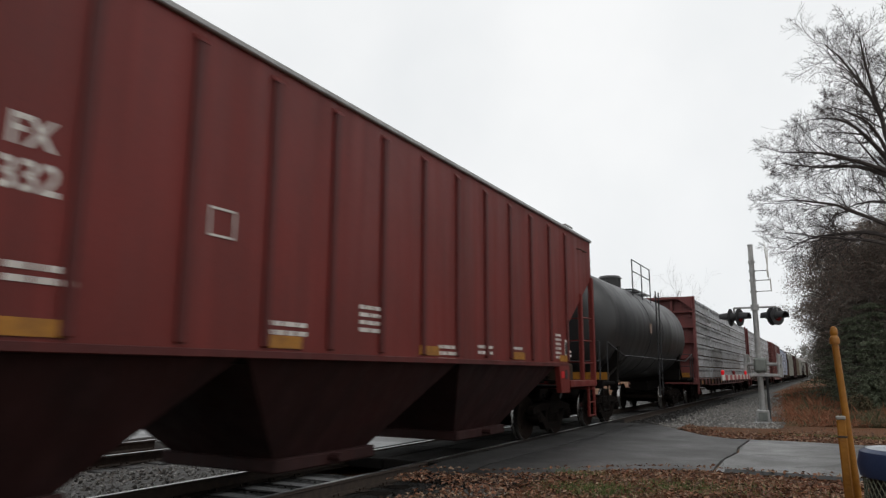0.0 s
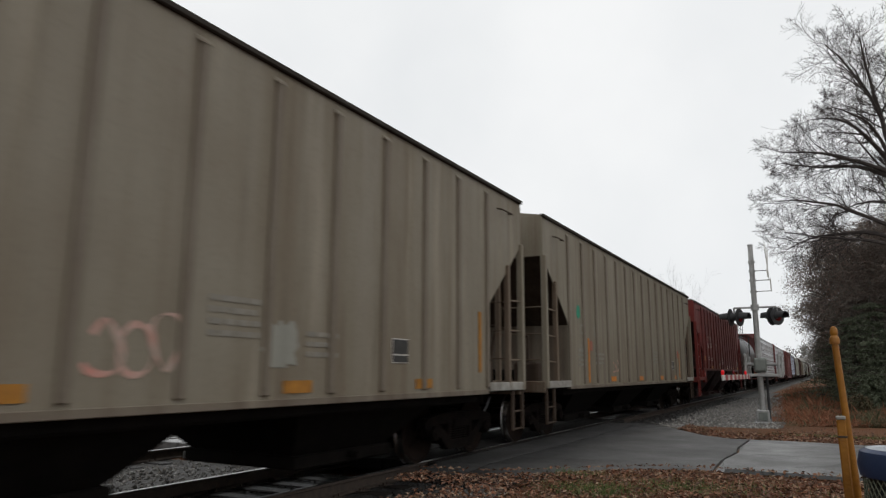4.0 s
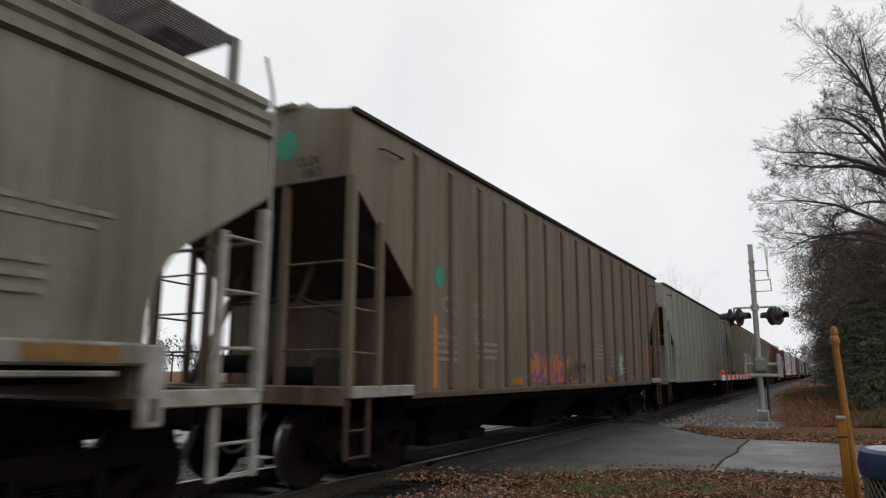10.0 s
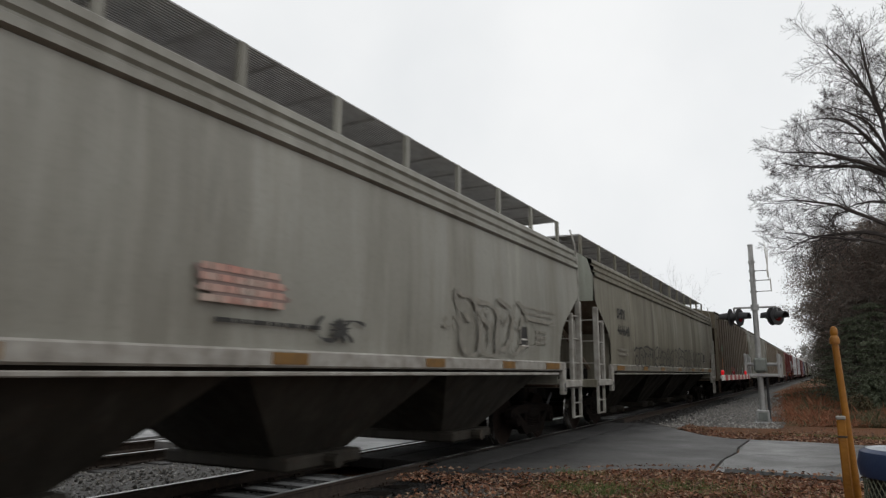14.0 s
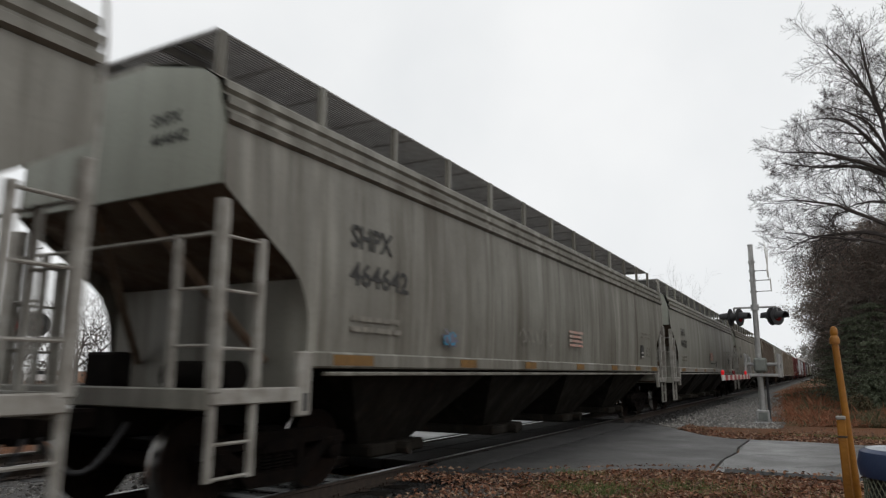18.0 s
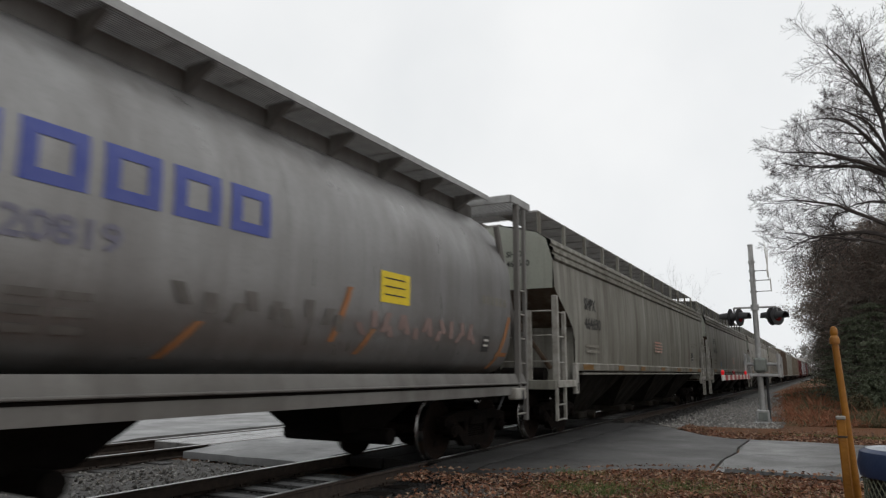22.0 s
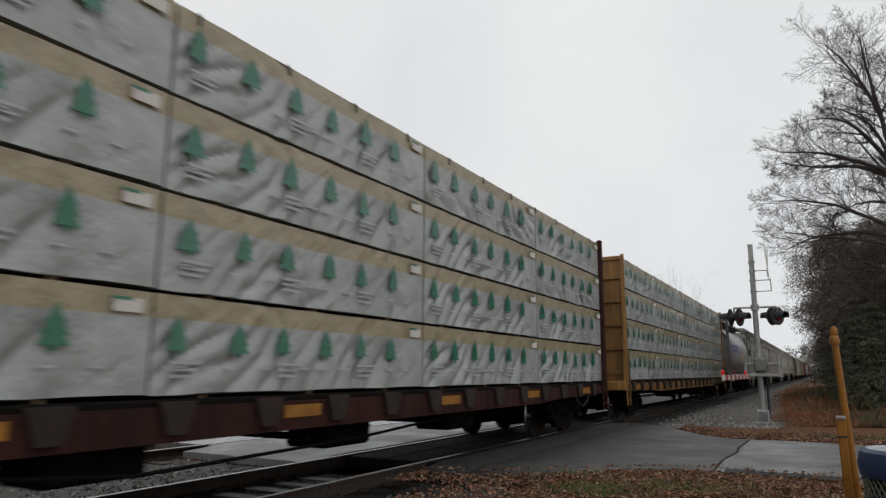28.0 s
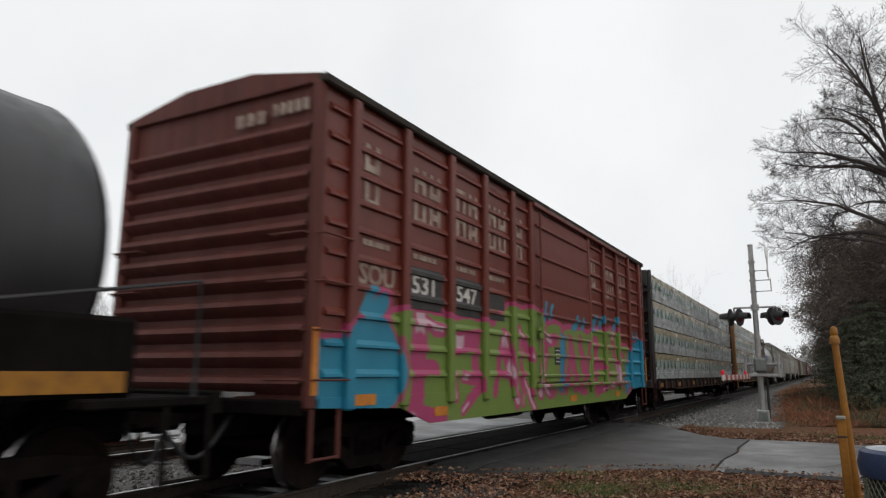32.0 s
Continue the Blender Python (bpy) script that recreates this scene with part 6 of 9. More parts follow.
    letters = [
        (2.05, 0.75, 2.15, 2.05, 0.17), (2.15, 1.95, 2.75, 1.85, 0.10), (2.1, 1.40, 2.6, 1.30, 0.10), (2.1, 0.85, 2.7, 0.72, 0.09),
        (3.10, 1.75, 3.75, 1.80, 0.13), (3.75, 1.80, 3.85, 1.10, 0.08), (3.85, 1.05, 3.35, 0.78, 0.09), (3.05, 1.60, 3.12, 0.95, 0.08), (3.40, 1.28, 3.75, 1.22, 0.12),
        (4.40, 0.95, 4.80, 1.85, 0.10), (4.80, 1.85, 5.30, 0.85, 0.13), (4.55, 1.30, 5.05, 1.25, 0.07),
        (5.45, 2.0, 5.95, 1.55, 0.10), (5.45, 1.9, 5.55, 0.8, 0.08), (5.55, 1.3, 6.0, 0.75, 0.10),
        (6.35, 0.95, 6.50, 2.0, 0.16), (6.5, 1.95, 7.1, 1.9, 0.10), (6.45, 1.05, 7.05, 0.95, 0.10),
        (7.75, 1.0, 7.95, 1.95, 0.13), (7.95, 1.9, 8.35, 1.0, 0.13), (8.55, 1.95, 8.95, 1.15, 0.12), (8.95, 1.15, 9.25, 2.0, 0.09), (8.4, 1.0, 9.1, 0.92, 0.08),
        (9.85, 0.95, 9.95, 2.0, 0.15), (9.95, 1.5, 10.5, 1.45, 0.10), (9.9, 1.0, 10.5, 0.92, 0.10), (10.75, 2.05, 10.85, 1.1, 0.14), (10.85, 1.05, 11.4, 1.0, 0.10),
        (11.35, 2.2, 11.75, 1.1, 0.13), (11.9, 1.75, 12.4, 1.7, 0.10), (12.0, 1.7, 12.1, 1.0, 0.12), (12.75, 0.8, 12.95, 1.75, 0.10)]
    ink = field(letters)
    sky = field([(0.15, 1.15, 0.8, 1.1, 0.50), (1.05, 1.45, 1.20, 1.35, 0.54), (1.1, 2.0, 1.3, 2.1, 0.12), (13.5, 1.4, 13.9, 1.5, 0.72), (14.5, 1.15, 14.3, 1.3, 0.42), (7.45, 1.0, 7.5, 2.0, 0.11), (12.55, 1.0, 12.75, 1.35, 0.20)])
    spikes = field([(6.5, 2.3, 6.6, 2.55, 0.07), (6.8, 2.3, 6.95, 2.5, 0.06), (8.2, 2.2, 8.45, 2.45, 0.09), (8.75, 2.2, 8.9, 2.4, 0.07), (9.75, 2.3, 10.0, 2.55, 0.11), (10.3, 2.35, 10.5, 2.55, 0.08), (11.5, 2.4, 11.7, 2.55, 0.09), (13.2, 2.0, 13.4, 2.35, 0.10), (13.8, 2.1, 13.9, 2.35, 0.08), (14.35, 1.7, 14.5, 1.95, 0.07), (0.9, 2.05, 1.1, 2.25, 0.09)])
    c = mixed(n, l, noise_fac(n, l, v, 1.2, 3, 0.5, 0.3, 0.7), green, (0.146, 0.212, 0.048))
    c = mixed(n, l, band(ink, 0.01, -0.01), c, pink)
    tone = noise_fac(n, l, v, 0.9, 2, 0.5, 0.48, 0.52)
    c = mixed(n, l, math2("MULTIPLY", band(ink, -0.055, -0.07), tone), c, pale)
    # pink outline, then the paint's outer edge; the skirt below is green all along
    low = math2("MULTIPLY", band(fz, 1.02, 0.98), math2("MULTIPLY", band(fy, -5.4, -5.45 + 0.1), band(fy, 5.1, 5.05)))
    inside = math2("MAXIMUM", band(body, 0.01, -0.01), low)
    rim = math2("MULTIPLY", band(body, -0.10, -0.08), math2("SUBTRACT", 1.0, low))
    c = mixed(n, l, rim, c, pink)
    c = mixed(n, l, noise_fac(n, l, v, 14, 5, 0.7, 0.58, 0.78), c, (0.10, 0.06, 0.05), 0.30)
    c = mixed(n, l, inside, base, c)
    blues = mixed(n, l, noise_fac(n, l, v, 1.5, 3, 0.5, 0.35, 0.65), blue, (0.026, 0.21, 0.31))
    c = mixed(n, l, math2("MULTIPLY", band(sky, 0.07, 0.055), math2("SUBTRACT", 1.0, band(sky, 0.01, -0.01))), c, pink, 0.8)
    c = mixed(n, l, math2("MAXIMUM", band(sky, 0.01, -0.01), band(spikes, 0.01, -0.01)), c, blues)
    l.new(c, b.inputs["Base Color"])
    b.inputs["Roughness"].default_value = 0.40
    b.inputs["Specular IOR Level"].default_value = 0.3
    bumped(n, l, b, noise_fac(n, l, v, 2, 4), 0.15, 0.02)
    return m


def boxcar(L, label, side_mat, door_mat, end_mat, detailed=True, turning=True):
    """Fifty-foot boxcar with exterior posts, pressed side panels, a plug door and corrugated ends."""
    car = thing("boxcar", label, "railroad car", "freight train cars")
    h, W, eave, sill = L / 2, 1.56, 4.42, 1.02
    for s in (-1, 1):
        x0, x1 = sorted((s * W, s * (W - 0.03)))
        part("side_wall", Geo().box(x0, x1, -h + 0.03, h - 0.03, sill, eave), side_mat, car)
        # hanging lower side skirt
        poly = [(-h + 0.15, sill + 0.02), (-h + 0.15, 0.94), (-h + 1.7, 0.88), (-h + 2.4, 0.66), (h - 2.4, 0.66), (h - 1.7, 0.88), (h - 0.15, 0.94), (h - 0.15, sill + 0.02)]
        x0, x1 = sorted((s * (W - 0.01), s * (W + 0.02)))
        part("side_sill", Geo().prism(poly, "x", x0, x1), side_mat, car, "deep painted side sill")
        d0, d1 = -h + 6.05, -h + 9.4
        posts = [-h + 0.62, -h + 1.72, -h + 2.92, -h + 4.02, -h + 5.12] + [d1 + (h - d1 - 0.55) * i / 4 for i in range(5)]
        for y in posts + [d0 - 0.10]:
            px = sorted((s * (W - 0.005), s * (W + 0.085)))
            part("side_post", Geo().box(px[0], px[1], y - 0.075, y + 0.075, sill - 0.12, eave - 0.03, 0.02), side_mat, car)
        if detailed or s > 0:
            stops = [-h + 0.08] + posts[:5] + [d0 - 0.1]
            stops2 = [d1] + posts[5:] + [h - 0.08]
            for seq in (stops, stops2):
                for a, b in zip(seq, seq[1:]):
                    if b - a < 0.3:
                        continue
                    for k in range(10):
                        z = sill + 0.26 + k * 0.322
                        xs = s * W
                        g = Geo().prism([(xs, z - 0.045), (xs + s * 0.042, z - 0.03), (xs + s * 0.042, z + 0.0), (xs, z + 0.055)], "y", a + 0.11, b - 0.11)
                        part("pressed_rib", g, side_mat, car)
        # plug door
        g = Geo()
        xa, xb = sorted((s * (W + 0.002), s * (W + 0.065)))
        part("door", Geo().box(xa, xb, d0, d1 - 0.06, sill + 0.10, eave - 0.16, 0.02), door_mat, car, "brighter red sliding plug door")
        for k, z in enumerate((1.25, 1.62, 1.98, 2.36, 2.86, 3.42, 3.98)):
            xa2, xb2 = sorted((s * (W + 0.066), s * (W + 0.10)))
            part("door_rib", Geo().box(xa2, xb2, d0 + 0.06, d1 - 0.12, z - 0.025, z + 0.025, 0.01), door_mat, car)
        xa2, xb2 = sorted((s * (W + 0.07), s * (W + 0.13)))
        part("door_track", Geo().box(xa2, xb2, d0 - 0.1, h - 2.2, sill + 0.02, sill + 0.08, 0.01), side_mat, car)
        part("door_track", Geo().box(xa2, xb2, d0 - 0.1, h - 2.2, eave - 0.12, eave - 0.04, 0.01), side_mat, car)
        g = Geo()
        g.tube((s * (W + 0.14), d0 + 0.14, sill + 0.1), (s * (W + 0.14), d0 + 0.14, eave - 0.2), 0.022, 0.022, 8)
        g.tube((s * (W + 0.14), d0 + 0.5, 1.95), (s * (W + 0.14), d0 - 0.05, 2.05), 0.02, 0.02, 6)
        g.box(s * (W + 0.12) - 0.03, s * (W + 0.12) + 0.03, d0 + 0.05, d0 + 0.25, 1.9, 2.1, 0.02)
        part("door_bar", g, side_mat, car)
        xa2, xb2 = sorted((s * (W - 0.04), s * (W + 0.09)))
        part("eave_rail", Geo().box(xa2, xb2, -h, h, eave - 0.04, eave + 0.07, 0.02), ROOFEDGE if detailed else end_mat, car)
    # corrugated ends
    for e in (-1, 1):
        g = Geo()
        pts = [(e * (h - 0.06), sill - 0.02)]
        n = 11
        z0, z1 = sill + 0.02, 4.02
        for k in range(n):
            z = z0 + (z1 - z0) * k / n
            dz = (z1 - z0) / n
            pts += [(e * (h - 0.06), z + 0.1 * dz), (e * (h + 0.02), z + 0.34 * dz), (e * (h + 0.05), z + 0.52 * dz), (e * (h + 0.02), z + 0.72 * dz), (e * (h - 0.06), z + 0.84 * dz)]
        pts += [(e * (h - 0.06), eave)]
        vs = [(x, y, z) for y, z in pts for x in (-W + 0.08, W - 0.08)]
        fs = [(2 * i, 2 * i + 1, 2 * i + 3, 2 * i + 2) for i in range(len(pts) - 1)]
        g.add(vs, fs)
        part("end_wall", g, end_mat, car, "corrugated steel end", angle=25)
        part("gable", Geo().prism([(-W, eave - 0.02), (W, eave - 0.02), (W, eave + 0.07), (0.55, eave + 0.27), (-0.55, eave + 0.27), (-W, eave + 0.07)], "y", min(e * h, e * (h - 0.10)), max(e * h, e * (h - 0.10))), end_mat, car)
        for sx in (-1, 1):
            xa, xb = sorted((sx * (W - 0.10), sx * (W + 0.03)))
            ya, yb = sorted((e * (h + 0.02), e * (h - 0.12)))
            part("corner_post", Geo().box(xa, xb, ya, yb, sill - 0.1, eave, 0.03), end_mat, car)
            xs = sorted((sx * (W + 0.031), sx * (W + 0.036)))
            part("corner_stripe", Geo().box(xs[0], xs[1], ya + 0.02, yb - 0.02, sill + 0.05, 1.75), ORANGE, car, "orange corner stripe")
            for z in (1.22, 1.72, 2.22, 2.72):
                part("grab_iron", Geo().pipe([(sx * (W + 0.03), e * (h - 0.02), z), (sx * (W + 0.12), e * (h - 0.04), z), (sx * (W + 0.12), e * (h - 0.52), z), (sx * (W + 0.03), e * (h - 0.54), z)], 0.013), end_mat, car)
                part("grab_iron", Geo().pipe([(sx * (W - 0.05), e * (h + 0.02), z), (sx * (W - 0.05), e * (h + 0.11), z), (sx * (W - 0.5), e * (h + 0.11), z), (sx * (W - 0.5), e * (h + 0.02), z)], 0.013), end_mat, car)
            g = Geo()
            for y in (e * (h - 0.06), e * (h - 0.5)):
                g.box(sx * W - 0.012, sx * W + 0.012, y - 0.025, y + 0.025, 0.42, 0.98)
            g.tube((sx * W, e * (h - 0.06), 0.44), (sx * W, e * (h - 0.5), 0.44), 0.016, 0.016, 6)
            part("sill_step", g, end_mat, car)
        part("end_sill", Geo().box(-W + 0.05, W - 0.05, min(e * (h + 0.05), e * (h - 0.15)), max(e * (h + 0.05), e * (h - 0.15)), 0.86, sill, 0.02), UNDER, car)
        part("cross_over_board", grating(Geo(), -0.9, 0.9, min(e * (h + 0.08), e * (h + 0.34)), max(e * (h + 0.08), e * (h + 0.34)), 1.06, 0.12), GREYSTEEL, car)
    part("roof", Geo().prism([(-W - 0.02, eave + 0.06), (W + 0.02, eave + 0.06), (0.55, eave + 0.25), (-0.55, eave + 0.25)], "y", -h + 0.02, h - 0.02), end_mat, car)
    g = Geo()
    y = -h + 0.7
    while y < h:
        g.prism([(-W - 0.03, eave + 0.05), (W + 0.03, eave + 0.05), (0.57, eave + 0.29), (-0.57, eave + 0.29)], "y", y, y + 0.07)
        y += 1.05
    part("roof_rib", g, end_mat, car)
    part("floor", Geo().box(-W + 0.02, W - 0.02, -h + 0.05, h - 0.05, 0.92, sill), UNDER, car)
    part("centre_sill", Geo().box(-0.32, 0.32, -h + 0.1, h - 0.1, 0.60, 0.92, 0.02), UNDER, car)
    g = Geo()
    g.tube((0.5, -1.0, 0.62), (0.5, 0.4, 0.62), 0.18, 0.18, 14)
    g.box(-0.9, -0.4, 0.5, 1.2, 0.5, 0.85, 0.03)
    for y in (-3.2, 2.9):
        g.box(-1.4, 1.4, y - 0.06, y + 0.06, 0.7, 0.93)
    part("brake_gear", g, UNDER, car, "air reservoir and brake cylinder")
    add_bogies(car, (-h + 1.79, h - 1.79), turning)
    add_couplers(car, h)
    return car


def tank_car(L, label, mat, turning=True, R=1.48, zc=2.62, head=1.0, rails=True):
    """Black tank car: round tank, dome platform with railings, stub sills with end railings."""
    car = thing("tank_car", label, "railroad car", "freight train cars")
    h = L / 2
    y0, y1 = -h + 0.85, h - 0.85
    prof = [(y0, 0.02), (y0 + 0.03 * head, 0.5), (y0 + 0.12 * head, 0.9), (y0 + 0.28 * head, R - 0.26 * head), (y0 + 0.48 * head, R - 0.07 * head), (y0 + 0.62 * head, R)]
    k = [y0 + 0.66, y0 + 0.68] + [y0 + 0.68 + (y1 - y0 - 1.36) * i / 4 for i in range(1, 4)] + [y1 - 0.68, y1 - 0.66]
    prof += [(y, R + (0.006 if i % 2 else 0.0)) for i, y in enumerate(k)]
    prof += [(y1 - 0.62 * head, R), (y1 - 0.48 * head, R - 0.07 * head), (y1 - 0.28 * head, R - 0.26 * head), (y1 - 0.12 * head, 0.9), (y1 - 0.03 * head, 0.5), (y1, 0.02)]
    part("tank", Geo().lathe(prof, "y", (0, 0, zc), 40), mat, car, "glossy black cylindrical tank, dusty below", angle=40)
    for y in (-0.9, 0.9):
        part("tank_band", Geo().lathe([(y - 0.04, R + 0.002), (y - 0.04, R + 0.012), (y + 0.04, R + 0.012), (y + 0.04, R + 0.002)], "y", (0, 0, zc), 40), mat, car)
    g = Geo()
    g.tube((0, 0, zc + R - 0.05), (0, 0, zc + R + 0.32), 0.36, 0.36, 20)
    g.tube((0, 0.0, zc + R + 0.32), (0, 0.0, zc + R + 0.40), 0.40, 0.34, 20)
    g.tube((0, 0.75, zc + R - 0.05), (0, 0.75, zc + R + 0.25), 0.12, 0.12, 12)
    g.tube((0, -0.75, zc + R - 0.05), (0, -0.75, zc + R + 0.2), 0.1, 0.1, 12)
    part("valve_housing", g, mat, car)
    g = Geo()
    grating(g, 0.45, 1.05, -1.25, 1.25, zc + R - 0.22, 0.1)
    grating(g, -1.05, -0.45, -1.25, 1.25, zc + R - 0.22, 0.1)
    for s in (-1, 1):
        pts = [(s * 1.05, -1.25), (s * 1.05, 1.25)]
        for x, y in pts + [(s * 1.05, 0)]:
            g.tube((x, y, zc + R - 0.5), (x, y, zc + R + 0.72), 0.02, 0.02, 6)
        for z in (0.36, 0.72):
            g.tube((s * 1.05, -1.25, zc + R + z), (s * 1.05, 1.25, zc + R + z), 0.018, 0.018, 6)
    tagged(part("dome_platform", g, LAMPBLACK, car, "black grated dome platform with railings"), kind="stuff")
    for s in (-1, 1):
        ladder(car, s * 1.52, -0.22, s * 1.52, 0.22, 0.6, zc + R - 0.2, 9, LAMPBLACK, 0.02)
        g = Geo()
        g.pipe([(s * 1.52, -h + 0.3, 1.1), (s * 1.52, -h + 0.3, 2.05), (s * 1.52, -h + 1.9, 1.75), (s * 1.52, h - 1.9, 1.75), (s * 1.52, h - 0.3, 2.05), (s * 1.52, h - 0.3, 1.1)], 0.02)
        part("side_handrail", g, LAMPBLACK, car)
    for e in (-1, 1):
        ya, yb = sorted((e * h, e * (h - 3.0)))
        part("stub_sill", Geo().box(-0.33, 0.33, ya, yb, 0.66, 1.02, 0.03), UNDER, car)
        ya, yb = sorted((e * h, e * (h - 1.2)))
        part("end_platform", Geo().box(-1.45, 1.45, ya, yb, 1.02, 1.10, 0.015), UNDER, car)
        part("end_sill", Geo().box(-1.48, 1.48, e * h - 0.06, e * h + 0.06, 0.94, 1.14, 0.015), UNDER, car)
        if rails:
            part("end_reflector", Geo().box(0.2, 1.45, e * (h - 0.62), e * (h - 0.62) + 0.02, 1.14, 1.32), YELREF, car, "amber reflector strip")
        g = Geo()
        for x in (-1.4, -0.5, 0.5, 1.4):
            g.tube((x, e * (h - 0.05), 1.1), (x, e * (h - 0.05), 2.05), 0.02, 0.02, 6)
        for z in (1.58, 2.05):
            g.tube((-1.4, e * (h - 0.05), z), (1.4, e * (h - 0.05), z), 0.018, 0.018, 6)
        if rails:
            part("end_railing", g, LAMPBLACK, car)
        else:
            ya, yb = sorted((e * (h - 0.7), e * (h - 3.2)))
            part("side_reflector", Geo().box(1.322, 1.328, ya + 0.1, yb - 0.1, 1.14, 1.30), YELREF, car, "amber reflector strip")
            part("bolster", Geo().box(-1.32, 1.32, ya, yb, 1.10, 1.72, 0.04), UNDER, car, "black body bolster under the tank")
        g = Geo()
        a = e * (h - 2.0)
        g.prism([(-1.3, 1.05), (1.3, 1.05), (1.36, 2.0), (0.9, 1.45), (0, 1.22), (-0.9, 1.45), (-1.36, 2.0)], "y", a - 0.12, a + 0.12)
        part("saddle", g, UNDER, car)
        for sx in (-1, 1):
            g = Geo()
            g.tube((sx * 1.2, e * (h - 0.9), 1.06), (sx * 1.38, e * (h - 2.7), 1.75), 0.035, 0.035, 6)
            for y in (e * (h - 0.06), e * (h - 0.5)):
                g.box(sx * 1.45 - 0.012, sx * 1.45 + 0.012, y - 0.025, y + 0.025, 0.42, 1.02)
            g.tube((sx * 1.45, e * (h - 0.06), 0.44), (sx * 1.45, e * (h - 0.5), 0.44), 0.016, 0.016, 6)
            part("sill_step", g, UNDER, car)
    g = Geo()
    g.tube((-0.6, 0.6, 1.0), (-0.6, 1.6, 1.0), 0.15, 0.15, 12)
    g.tube((0, 0, 0.75), (0, 0, 1.2), 0.14, 0.16, 12)
    part("bottom_outlet", g, UNDER, car)
    add_bogies(car, (-h + 1.75, h - 1.75), turning)
    add_couplers(car, h)
    return car


def marks_small(car, h, x, ink, faint, z, y):
    bars(car, faint, x, -h + 2.0, 1.75, 4, 0.55, 0.05, 0.05, seed=2)
    bars(car, faint, x, -h + 3.2, 1.70, 3, 0.7, 0.05, 0.05, seed=4)
    bars(car, faint, x, 1.2, 1.9, 4, 0.6, 0.05, 0.05, seed=8)
    bars(car, faint, x, h - 5.6, 1.65, 3, 0.5, 0.05, 0.05, seed=9)
    plate(car, "data_panel", WHITE, x, y - 0.012, y + 0.342, z - 0.012, z + 0.282, label="black and white data panel")
    plate(car, "data_panel", INK, x + 0.007, y, y + 0.33, z + 0.10, z + 0.27)
    plate(car, "data_panel", INK, x + 0.007, y, y + 0.33, z, z + 0.08)


